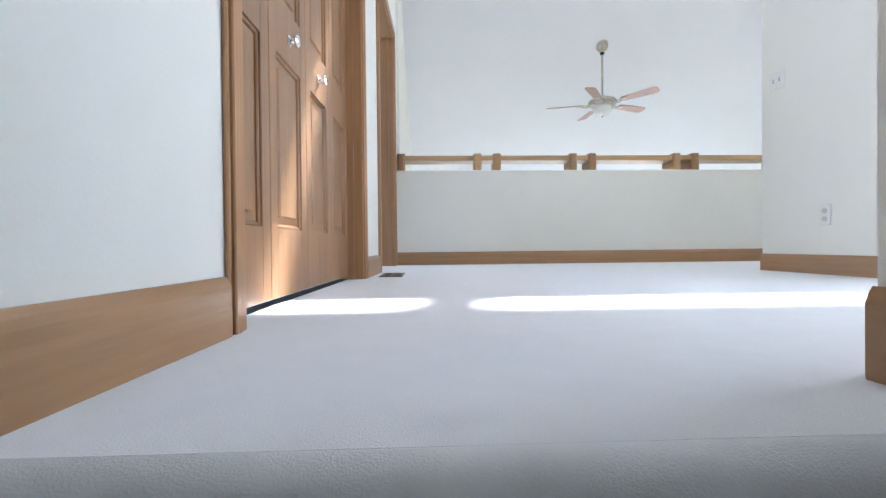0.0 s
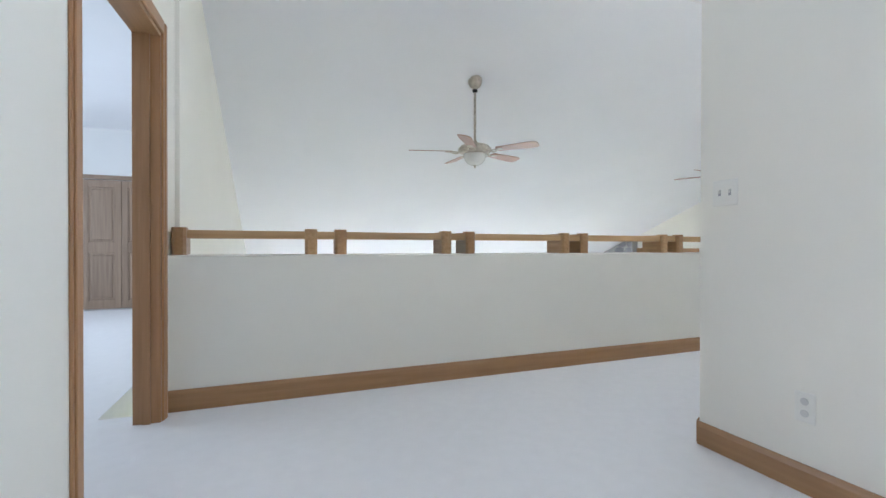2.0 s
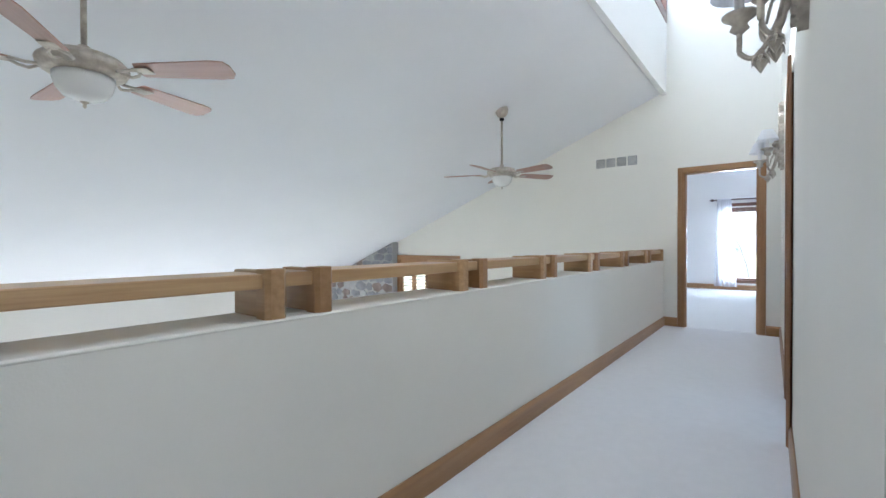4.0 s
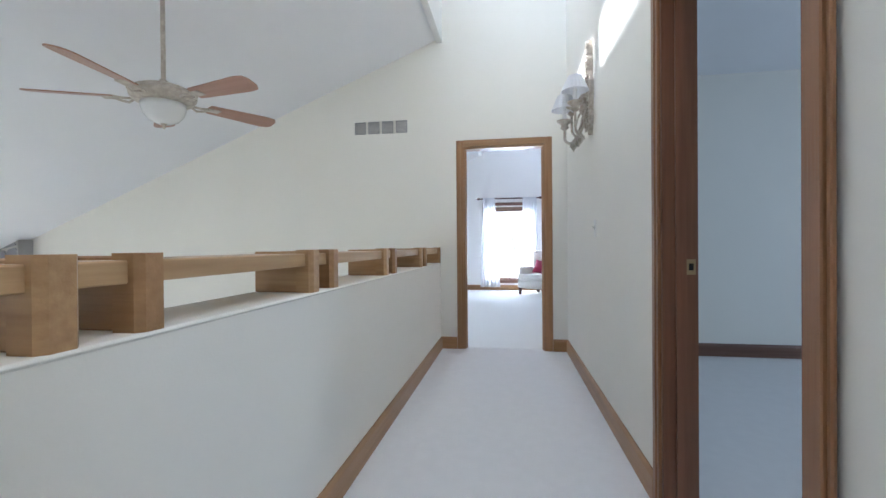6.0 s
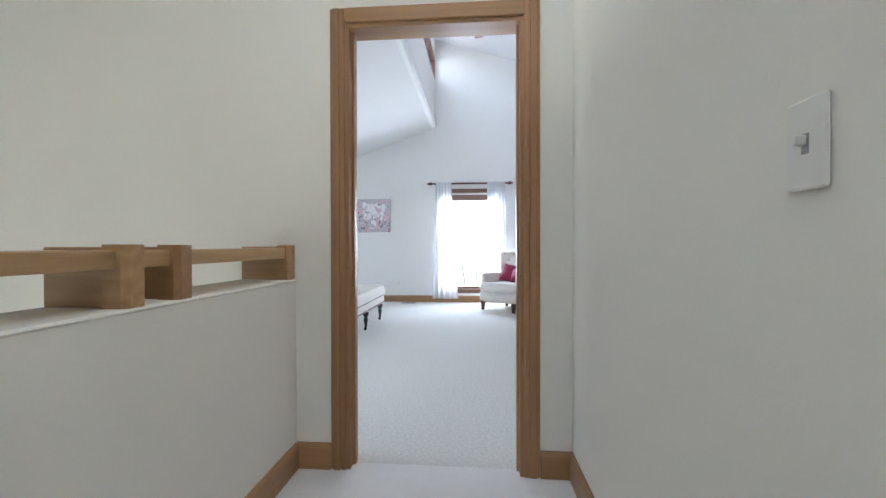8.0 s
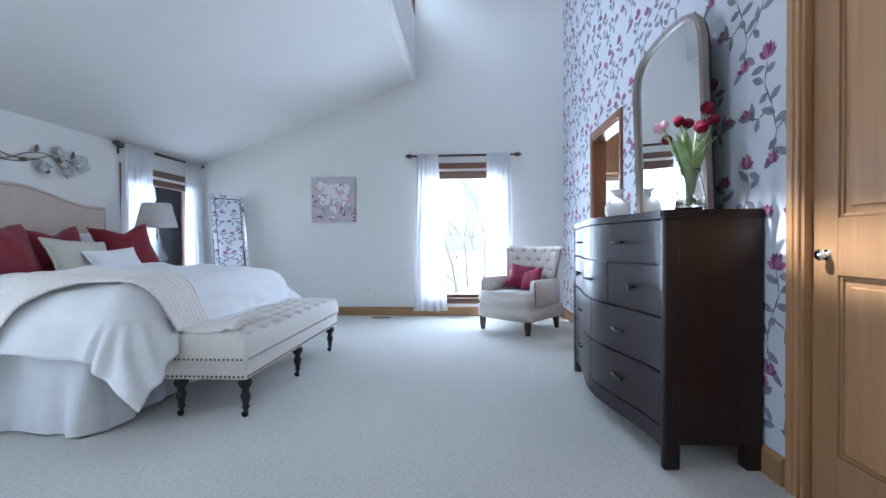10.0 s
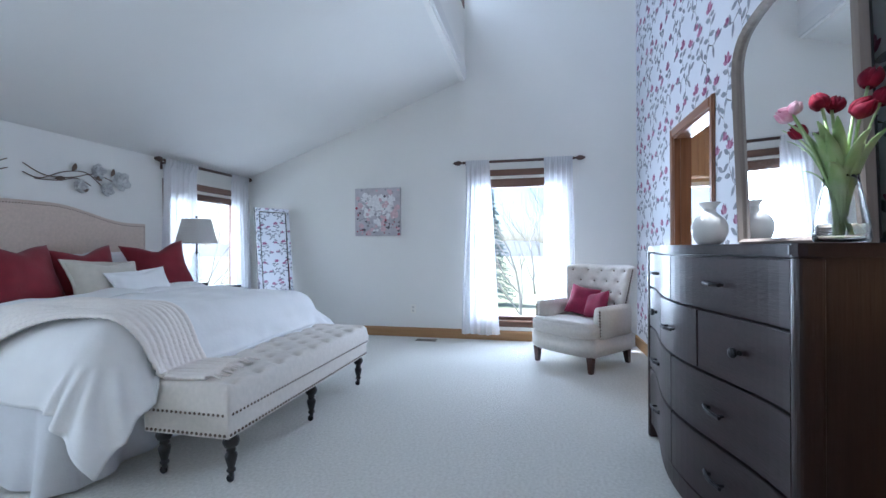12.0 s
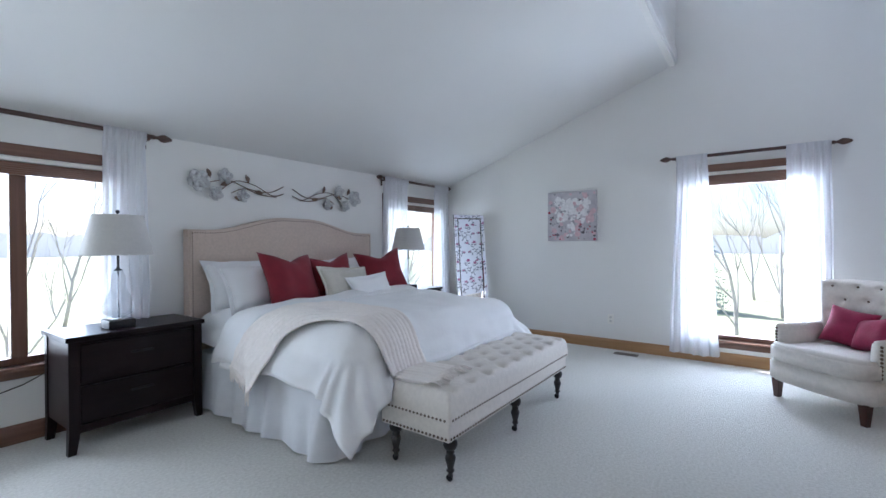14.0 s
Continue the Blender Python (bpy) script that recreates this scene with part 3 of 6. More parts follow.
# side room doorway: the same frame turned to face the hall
side_frame = casing("door_frame_side_room", HX0, HX1, 0.0, -1, w=0.075, m=HALF_SHADED_OAK, mh=SHADED_OAK_X, mj=SHADED_OAK, label="reddish oak door casing with shade in its colour")
turn_parts(side_frame, pose(0, SY + 0.011 * HX1, 0, 0, 0, 0) @ Matrix(((0, 1, 0, 0), (-1, 0, 0, 0), (0, 0, 1, 0), (0, 0, 0, 1))))
strike = thing("strike_plate", "worn brass strike plate on the side room jamb", "strike plate", pose(HX1 - 0.019, SY - 0.125, 0.95))
part("plate", boxes((-0.003, 0.002, -0.016, 0.016, -0.029, 0.029), bevel=0.001), BRASS, strike)
part("lip", boxes((-0.008, 0.002, 0.016, 0.026, -0.016, 0.016), bevel=0.002), BRASS, strike)
# Flat black plate painted as the shade inside the latch hole.
part("latch_hole_shade", boxes((-0.0045, -0.003, -0.008, 0.008, -0.013, 0.013)), GAP_SHADE, strike)


def baseboard(name, x0, y0, x1, y1, side, m, h=0.118, t=0.016):
    """A board along the wall foot from one point to another; side turns its face."""
    d = Vector((x1 - x0, y1 - y0, 0))
    n = Vector((-d.y, d.x, 0)).normalized() * side
    bm = bmesh.new()
    prism(bm, [(0, 0), (t, 0), (t, h - 0.022), (t * 0.72, h - 0.010), (t * 0.4, h), (0, h)], 0, d.length, "x")
    rot = Matrix((( d.x / d.length, n.x, 0, x0), (d.y / d.length, n.y, 0, y0), (0, 0, 1, 0), (0, 0, 0, 1)))
    for v in bm.verts:
        v.co = rot @ v.co
    bmesh.ops.recalc_face_normals(bm, faces=bm.faces)
    return structure(name, bm, m, "oak baseboard along the wall foot", "baseboard")


W = 0.07
baseboard("baseboard", west(0), 0, -0.016, 0, -1, OAK_X)
baseboard("baseboard", 0, 0, 0, DY1 + W, -1, OAK_Y)
baseboard("baseboard", 0, DY0 - W, 0, SY, -1, OAK_Y)
baseboard("baseboard", HX1 + W, SY + 0.011 * HX1, 0, SY, 1, OAK_X)
baseboard("baseboard", CX, SY + 0.011 * CX, HX0 - W, SY + 0.011 * HX0, 1, OAK_X)
baseboard("baseboard", CX, -2.42, CX, SY + 0.011 * CX, 1, OAK_Y, h=0.105)
baseboard("baseboard", west(-3.575), -3.575, west(CY0 - W), CY0 - W, -1, OAK_Y, h=0.118)
baseboard("baseboard", west(CY1 + W), CY1 + W, west(LY0 - W), LY0 - W, -1, OAK_Y)
baseboard("baseboard", -7.49, -3.46, -6.0, -3.46, 1, OAK_X)
baseboard("baseboard", -7.49, -3.62, -7.49, -3.46, 1, OAK_Y)
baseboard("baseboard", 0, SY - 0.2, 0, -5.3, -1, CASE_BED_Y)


def panel_leaf(w, h, t, rows, mface, stile=0.085):
    """A door leaf with raised panels; rows are (z0, z1) of the panels. Local: x along, y thick, z up."""
    frame_bm, panels = bmesh.new(), []
    zs = [0] + [z for r in rows for z in r] + [h]
    box(frame_bm, 0, stile, 0, t, 0, h, 0.002)
    box(frame_bm, w - stile, w, 0, t, 0, h, 0.002)
    for a, b in zip(zs[::2], zs[1::2]):
        box(frame_bm, stile, w - stile, 0.0006, t - 0.0006, a, b)
    for a, b in rows:
        x0, x1 = stile, w - stile
        for q in ((x0, x0 + 0.012, a, b), (x1 - 0.012, x1, a, b), (x0 + 0.012, x1 - 0.012, a, a + 0.012), (x0 + 0.012, x1 - 0.012, b - 0.012, b)):
            box(frame_bm, q[0], q[1], 0.006, t - 0.006, q[2], q[3], 0.003)
        p = bmesh.new()
        box(p, x0 + 0.012, x1 - 0.012, 0.014, t - 0.014, a + 0.012, b - 0.012)
        box(p, x0 + 0.035, x1 - 0.035, 0.007, t - 0.007, a + 0.035, b - 0.035, 0.006)
        panels.append(p)
    return frame_bm, panels


def crystal_knob(parent, x, y, z, ydir=-1, m=CHROME):
    k = lathe(bmesh.new(), [(0.020, 0.0), (0.020, 0.004), (0.008, 0.008), (0.007, 0.014), (0.016, 0.017), (0.021, 0.023), (0.021, 0.030), (0.015, 0.035), (0.003, 0.037)], 12, pose(x, y, z, 90 if ydir < 0 else -90, 0, 0))
    return part("knob", k, m, parent, "polished chrome knob")


closet = thing("closet_doors", "closed four-leaf panelled oak bifold closet doors", "closet door", pose(west(CY1) - 0.112, CY1 - 0.02, 0.02, 0, 0, -92.29))
leaf_w = (CY1 - CY0 - 0.04) / 4
for i in range(4):
    fb, ps = panel_leaf(leaf_w - 0.004, 1.98, 0.034, [(0.215, 0.765), (0.945, 1.88)], PINE_Z, 0.056)
    leaf = part("leaf", fb, PINE_Z, closet)
    leaf.matrix_basis = pose(i * leaf_w, 0.0, 0)
    for p in ps:
        part("panel", p, PINE_Z, leaf)
for y in (-2.515, -2.175):
    crystal_knob(closet, CY1 - 0.02 - y, 0.034, 0.845, 1)
DRIFT = wood("grey_brown_door_wood", (0.33, 0.235, 0.155), (0.25, 0.17, 0.11), "z", 0.5)
far_closet = thing("closet_doors", "panelled grey-brown bifold doors in the far room", "closet door", pose(-11.3, 4.715, 0.0))
for i in range(4):
    fb, ps = panel_leaf(0.47, 1.84, 0.03, [(0.12, 0.80), (0.95, 1.74)], TAUPE, 0.075)
    leaf = part("leaf", fb, DRIFT, far_closet)
    leaf.matrix_basis = pose(i * 0.475, 0, 0.02)
    for p in ps:
        part("panel", p, DRIFT, leaf)
part("casing_head", boxes((-0.07, 1.97, 0.0, 0.03, 1.87, 1.93)), DRIFT, far_closet)
# Dark strip laid on the floor as painted shade below the doors.
structure("floor_gap_shadow", west_lean(boxes((WX - 0.13, WX - 0.08, CY0, CY1, -0.001, 0.003))), GAP_SHADE, "dark strip painted as the shade under the closet doors", "threshold")


def register(name, x, y, w, l, slats, m):
    v = thing(name, "brown metal floor register set in the carpet", "floor vent", m)
    part("frame", boxes((0, w, 0, 0.014, 0, 0.006), (0, w, l - 0.014, l, 0, 0.006), (0, 0.014, 0.014, l - 0.014, 0, 0.006), (w - 0.014, w, 0.014, l - 0.014, 0, 0.006)), VENT, v)
    # Flat black sheet painted as the shade down in the register.
    part("well_shade", boxes((0.014, w - 0.014, 0.014, l - 0.014, 0.0, 0.001)), GAP_SHADE, v)
    for i in range(slats):
        yy = 0.014 + (l - 0.028) * (i + 0.5) / slats
        part("slat", boxes((0.014, w - 0.014, yy - 0.0035, yy + 0.0035, 0.001, 0.005)), VENT, v)
    part("divider", boxes((w / 2 - 0.004, w / 2 + 0.004, 0.014, l - 0.014, 0.001, 0.0056)), VENT, v)
    return v


register("floor_vent", 0, 0, 0.13, 0.30, 14, pose(-8.33, -1.535, 0.001))
register("floor_vent", 0, 0, 0.10, 0.25, 12, pose(5.66, 0.30, 0.001))


def outlet(m, label="white duplex wall outlet"):
    o = thing("wall_outlet", label, "outlet", m)
    part("plate", box(bmesh.new(), -0.035, 0.035, -0.006, 0.0, -0.057, 0.057, 0.003), PLASTIC, o)
    for z in (-0.022, 0.022):
        part("socket", lathe(bmesh.new(), [(0.014, 0.0), (0.014, 0.003), (0.012, 0.004)], 14, pose(0, -0.006, z, 90, 0, 0)), SOCKET, o)
    return o


def switch(m, gangs, label):
    o = thing("light_switch", label, "light switch", m)
    w = 0.035 + 0.023 * (gangs - 1)
    part("plate", box(bmesh.new(), -w, w, -0.006, 0.0, -0.058, 0.058, 0.003), PLASTIC, o)
    for i in range(gangs):
        x = (i - (gangs - 1) / 2) * 0.046
        part("slot", boxes((x - 0.006, x + 0.006, -0.0068, -0.006, -0.013, 0.013)), GRILLE, o)
        part("toggle", box(bmesh.new(), x - 0.0045, x + 0.0045, -0.020, -0.006, -0.003, 0.011, 0.002), PLASTIC, o)
    return o


switch(pose(CX, -1.435, 1.16, 0, 0, -90), 2, "white double toggle switch on the landing wall")
outlet(pose(CX, -1.75, 0.32, 0, 0, -90))
switch(pose(-1.34, SY - 0.014, 1.15, 0, 0, 180), 1, "white single toggle switch on the hall wall")
outlet(pose(0.0, -3.45, 0.36, 0, 0, -90), "white duplex outlet in the side room")
outlet(pose(EB, 0.64, 0.35, 0, 0, -90), "white duplex outlet on the bedroom wall")

grille = thing("return_air_grille", "grey four-part return air grille on the wall", "vent grille", pose(0, 0.90, 2.21, 0, 0, -90))
for i in range(4):
    x = i * 0.148
    part("frame", boxes((x, x + 0.118, -0.006, 0, 0, 0.008), (x, x + 0.118, -0.006, 0, 0.117, 0.125), (x, x + 0.008, -0.006, 0, 0.008, 0.117), (x + 0.11, x + 0.118, -0.006, 0, 0.008, 0.117)), GRILLE, grille)
    part("louvres", boxes(*[(x + 0.008, x + 0.11, -0.005, 0, 0.012 + 0.012 * k, 0.019 + 0.012 * k) for k in range(9)]), GRILLE, grille)


def ceiling_fan(m, ceil_z, turn, label, group="ceiling fans"):
    """A five-blade fan on a long down rod; the origin is at the light's finial."""
    f = thing("ceiling_fan", label, "ceiling fan", m, group)
    part("canopy", lathe(bmesh.new(), [(0.026, ceil_z - 0.082), (0.050, ceil_z - 0.066), (0.068, ceil_z - 0.036), (0.072, ceil_z - 0.010), (0.072, ceil_z + 0.03)], 24), ANTIQUE, f, smooth=True)
    part("ball_joint", lathe(bmesh.new(), [(0.012, ceil_z - 0.125), (0.026, ceil_z - 0.115), (0.026, ceil_z - 0.095)], 16), BLACK, f, smooth=True)
    part("down_rod", lathe(bmesh.new(), [(0.0125, 0.26), (0.0125, ceil_z - 0.1)], 12), ANTIQUE, f, smooth=True)
    part("motor", lathe(bmesh.new(), [(0.09, 0.135), (0.14, 0.141), (0.158, 0.152), (0.158, 0.161), (0.168, 0.169), (0.172, 0.186), (0.165, 0.199), (0.150, 0.204), (0.148, 0.217), (0.115, 0.232), (0.06, 0.239), (0.025, 0.251), (0.022, 0.274)], 32), ANTIQUE, f, smooth=True)
    bowl = part("light_bowl", lathe(bmesh.new(), [(0.006, 0.020), (0.040, 0.024), (0.078, 0.042), (0.104, 0.076), (0.115, 0.112), (0.116, 0.137)], 32), FROST, f, "frosted white glass light bowl", True)
    part("finial", lathe(bmesh.new(), [(0.002, -0.008), (0.009, 0.0), (0.006, 0.010), (0.018, 0.020), (0.013, 0.030)], 14), ANTIQUE, bowl, smooth=True)
    for i in range(5):
        arm = thing("blade_arm", "", "", pose(0, 0, 0.156, 0, 0, turn + 72 * i))
        for key in ("label", "category"):
            if key in arm:
                del arm[key]
        bm = bmesh.new()
        for s in (-1, 1):
            tube(bm, [(0.155, 0.012 * s, 0), (0.19, 0.038 * s, -0.010), (0.225, 0.034 * s, -0.004), (0.25, 0.012 * s, 0.003)], 0.007, 6)
        box(bm, 0.235, 0.31, -0.035, 0.035, 0.0, 0.006, 0.002)
        a = part("blade_iron", bm, ANTIQUE, f, smooth=False)
        a.matrix_basis = pose(0, 0, 0.156, 0, 0, turn + 72 * i)
        bpy.data.objects.remove(arm)
        bl = bmesh.new()
        out = [(0.25, -0.048), (0.60, -0.068), (0.655, -0.060), (0.675, -0.030), (0.675, 0.030), (0.655, 0.060), (0.60, 0.068), (0.25, 0.048), (0.235, 0.0)]
        prism(bl, out, 0.006, 0.012)
        b = part("blade", bl, BLADE, a)
        b.matrix_basis = pose(0, 0, 0, -13, 0, 0)
    return f


FY, FZ = 1.275, 1.735
ceiling_fan(pose(-5.87, FY, FZ), low_roof(FY) - FZ, 20, "antique cream ceiling fan with five pinkish wood blades")
ceiling_fan(pose(-2.11, FY, FZ), low_roof(FY) - FZ, 41, "antique cream ceiling fan with five pinkish wood blades")
ceiling_fan(pose(3.55, -1.05, 3.78), high_roof(-1.05) - 3.78, 20, "cream ceiling fan high over the bedroom with a pull chain")
chain = thing("fan_pull_chain", "thin brass pull chain under the bedroom fan", "pull chain", pose(3.50, -1.12, 3.62))
part("chain", tube(bmesh.new(), [(0, 0, 0.02), (0, 0, 0.36)], 0.003, 6), BRASS, chain)
part("bob", lathe(bmesh.new(), [(0.002, 0), (0.007, 0.008), (0.004, 0.02)], 10), BRASS, chain)


def bent(pts, n=5):
    """Points of a smooth curve through the given ones."""
    v = [Vector(p) for p in pts]
    out = []
    for i in range(len(v) - 1):
        p0, p1, p2, p3 = v[max(i - 1, 0)], v[i], v[i + 1], v[min(i + 2, len(v) - 1)]
        for k in range(n):
            f = k / n
            out.append(0.5 * (2 * p1 + (p2 - p0) * f + (2 * p0 - 5 * p1 + 4 * p2 - p3) * f * f + (3 * p1 - 3 * p2 + p3 - p0) * f ** 3))
    return out + [v[-1]]


def sconce(m, label):
    """A carved wall sconce with two curved arms, candle cups and pleated shades. Local: wall at y = 0, room towards -y; origin at the plate's middle."""
    s = thing("wall_sconce", label, "wall sconce", m, "hall sconces")
    bm = bmesh.new()
    rnd = random.Random(4)
    outline = [(0.0, 0.31), (0.02, 0.33), (0.035, 0.29), (0.022, 0.24), (0.045, 0.20), (0.030, 0.12), (0.055, 0.05), (0.062, -0.03), (0.040, -0.13), (0.058, -0.19), (0.035, -0.26), (0.0, -0.31)]
    full = outline + [(-x, z) for x, z in outline[-2:0:-1]]
    prism(bm, full, -0.03, -0.0, "y")
    for k in range(26):
        z = -0.27 + 0.57 * k / 25
        w = 0.035 + 0.015 * math.sin(k)
        for sx in (-1, 1):
            lathe(bm, [(0.002, -0.02), (0.013, -0.008), (0.010, 0.012), (0.002, 0.022)], 6, pose(sx * w * rnd.uniform(0.4, 1.0), -0.034, z, rnd.uniform(-40, 40), rnd.uniform(-50, 50), 0))
    part("back_plate", bm, ANTIQUE, s, "carved antique cream back plate")
    part("stem_leaf", lathe(bmesh.new(), [(0.004, -0.10), (0.03, -0.06), (0.02, -0.02), (0.035, 0.02), (0.015, 0.05), (0.004, 0.06)], 10, pose(0, -0.06, -0.08)), ANTIQUE, s)
    for fx, fy, fz in ((0.0, -0.125, -0.37), (-0.045, -0.085, -0.33), (0.045, -0.085, -0.33)):
        fin = lathe(bmesh.new(), [(0.002, -0.05), (0.014, -0.03), (0.024, -0.012), (0.010, -0.004), (0.016, 0.012), (0.008, 0.03)], 8, pose(fx, fy, fz))
        for k in range(6):
            a = math.radians(60 * k)
            tube(fin, [(fx + q * math.cos(a), fy + q * math.sin(a), fz + d) for q, d in ((0.006, 0.01), (0.022, -0.002), (0.03, -0.022))], [0.007, 0.006, 0.001], 5)
        part("finial", fin, ANTIQUE, s)
    for sx, dz, dy in ((-1, 0.0, 0.0), (1, -0.02, 0.0), (0, -0.12, -0.06)):
        arm = bmesh.new()
        cx, cy = 0.085 * sx, -0.125 + dy
        tube(arm, bent([(0, -0.03, -0.05), (cx * 0.2, cy * 0.45, -0.22 + dz * 0.4), (cx * 0.55, cy * 0.75, -0.30 + dz * 0.5), (cx * 0.9, cy * 0.98, -0.27 + dz * 0.6), (cx, cy, -0.19 + dz), (cx, cy, -0.14 + dz)]), 0.0085, 8)
        tube(arm, bent([(cx * 0.4, cy * 0.6, -0.26), (cx * 0.5, cy * 0.5, -0.18), (cx * 0.25, cy * 0.4, -0.15), (cx * 0.15, cy * 0.5, -0.19)]), 0.005, 6)
        a = part("arm", arm, ANTIQUE, s, smooth=True)
        part("cup", lathe(bmesh.new(), [(0.012, -0.15), (0.030, -0.135), (0.022, -0.118), (0.030, -0.108), (0.052, -0.092), (0.054, -0.084), (0.02, -0.082)], 16, pose(cx, cy, dz)), ANTIQUE, a, smooth=True)
        part("candle", lathe(bmesh.new(), [(0.0145, -0.084), (0.0145, 0.005), (0.008, 0.012)], 12, pose(cx, cy, dz)), CERAMIC, a)
        sh = bmesh.new()
        n = 40
        ring = []
        for r, z in ((0.088, -0.012), (0.044, 0.088)):
            ring.append([sh.verts.new((cx + (r + 0.0015 * (-1) ** k) * math.cos(2 * math.pi * k / n), cy + (r + 0.0015 * (-1) ** k) * math.sin(2 * math.pi * k / n), z + dz)) for k in range(n)])
        for k in range(n):
            sh.faces.new((ring[0][k], ring[0][(k + 1) % n], ring[1][(k + 1) % n], ring[1][k]))
        thicken(sh, 0.002)
        part("shade", sh, SCONCE_SHADE, a, "pleated white sconce shade")
    return s


SCONCE_SHADE = mat("white_pleated_silk", (0.86, 0.86, 0.86), 0.8, var=0.02, scale=30, bump=0.1, bump_scale=200)
nt = SCONCE_SHADE.node_tree
silk, thru = nt.nodes.new("ShaderNodeMixShader"), nt.nodes.new("ShaderNodeBsdfTranslucent")
thru.inputs[0].default_value = (0.9, 0.9, 0.92, 1)
nt.links.new(nt.nodes["Principled BSDF"].outputs[0], silk.inputs[1])
nt.links.new(thru.outputs[0], silk.inputs[2])
nt.links.new(silk.outputs[0], nt.nodes["Material Output"].inputs["Surface"])
sconce(pose(-1.25, SY - 0.014, 2.10, 0, 0, 180), "carved cream wall sconce with small white shades")
sconce(pose(-4.6, SY - 0.051, 2.10, 0, 0, 180), "carved cream wall sconce with small white shades")

# shuttered great room window and stone chimney breast
gw = thing("window_great_room", "oak-cased great room window with white louvred shutters", "window", kind="structure")
part("casing_head", boxes((-0.03, 0.0, GW0 - 0.09, GW1 + 0.08, GWT, GWT + 0.09), bevel=0.004), OAK_Y, gw)
for y in (GW0 - 0.09, GW1):
    part("casing_side", boxes((-0.03, 0.0, y, y + 0.09, GWB - 0.09, GWT), bevel=0.004), OAK_Z, gw)
part("casing_sill", boxes((-0.05, 0.0, GW0, GW1, GWB - 0.09, GWB)), OAK_Y, gw)
pw = (GW1 - GW0) / 4
for i in range(4):
    y0 = GW0 + i * pw
    sh = part("shutter", boxes((-0.005, 0.025, y0, y0 + 0.055, GWB, GWT), (-0.005, 0.025, y0 + pw - 0.055, y0 + pw, GWB, GWT), (-0.005, 0.025, y0 + 0.055, y0 + pw - 0.055, GWT - 0.10, GWT), (-0.005, 0.025, y0 + 0.055, y0 + pw - 0.055, GWB, GWB + 0.08)), OAK_Z, gw)
    for k in range(26):
        z = GWB + 0.12 + k * 0.0675
        if z < GWT - 0.12:
            b = bmesh.new()
            box(b, -0.028, 0.028, y0 + 0.057, y0 + pw - 0.057, -0.004, 0.004, m=None)
            lv = part("louvre", b, PLASTIC, sh)
            lv.matrix_basis = pose(0.012, 0, z, 0, 28, 0)
shadow_ok(part("pane", boxes((0.08, 0.086, GW0, GW1, GWB, GWT)), PANE, gw))

stone = thing("stone_chimney", "fieldstone chimney breast under the sloped ceiling", "chimney")
SY0, SY1, SX = 4.96, 6.98, -0.14
bm = bmesh.new()
prism(bm, [(SY0, GL), (SY1, GL), (SY1, low_roof(SY1) - 0.002), (SY0, low_roof(SY0) - 0.002)], SX + 0.012, -0.002, "x")
part("mortar_body", bm, MORTAR, stone, "grey mortar bed")
rnd = random.Random(11)
z = -0.4
while z < 1.15:
    y, hrow = SY0, rnd.uniform(0.14, 0.22)
    while y < SY1 - 0.05:
        wst = rnd.uniform(0.16, 0.36)
        n = rnd.choice((5, 6, 7))
        cy_, cz_ = y + wst / 2, z + hrow / 2
        pts = []
        for k in range(n):
            a = 2 * math.pi * (k + rnd.uniform(-0.2, 0.2)) / n
            py, pz = cy_ + wst * 0.53 * math.cos(a) * rnd.uniform(0.85, 1.05), cz_ + hrow * 0.54 * math.sin(a) * rnd.uniform(0.85, 1.1)
            py = min(max(py, SY0), SY1)
            pts.append((py, min(pz, low_roof(py) - 0.01)))
        if max(p[1] for p in pts) - min(p[1] for p in pts) > 0.05:
            b = bmesh.new()
            prism(b, pts, SX - rnd.uniform(0.0, 0.012), SX + 0.02, "x")
            part("stone", b, rnd.choice((STONE, STONE, STONE_C, STONE_B)), stone)
        y += wst
    z += hrow
part("corner_trim", boxes((SX - 0.02, 0.0, SY0 - 0.02, SY0, GL, low_roof(SY0) - 0.01)), GRILLE, stone)

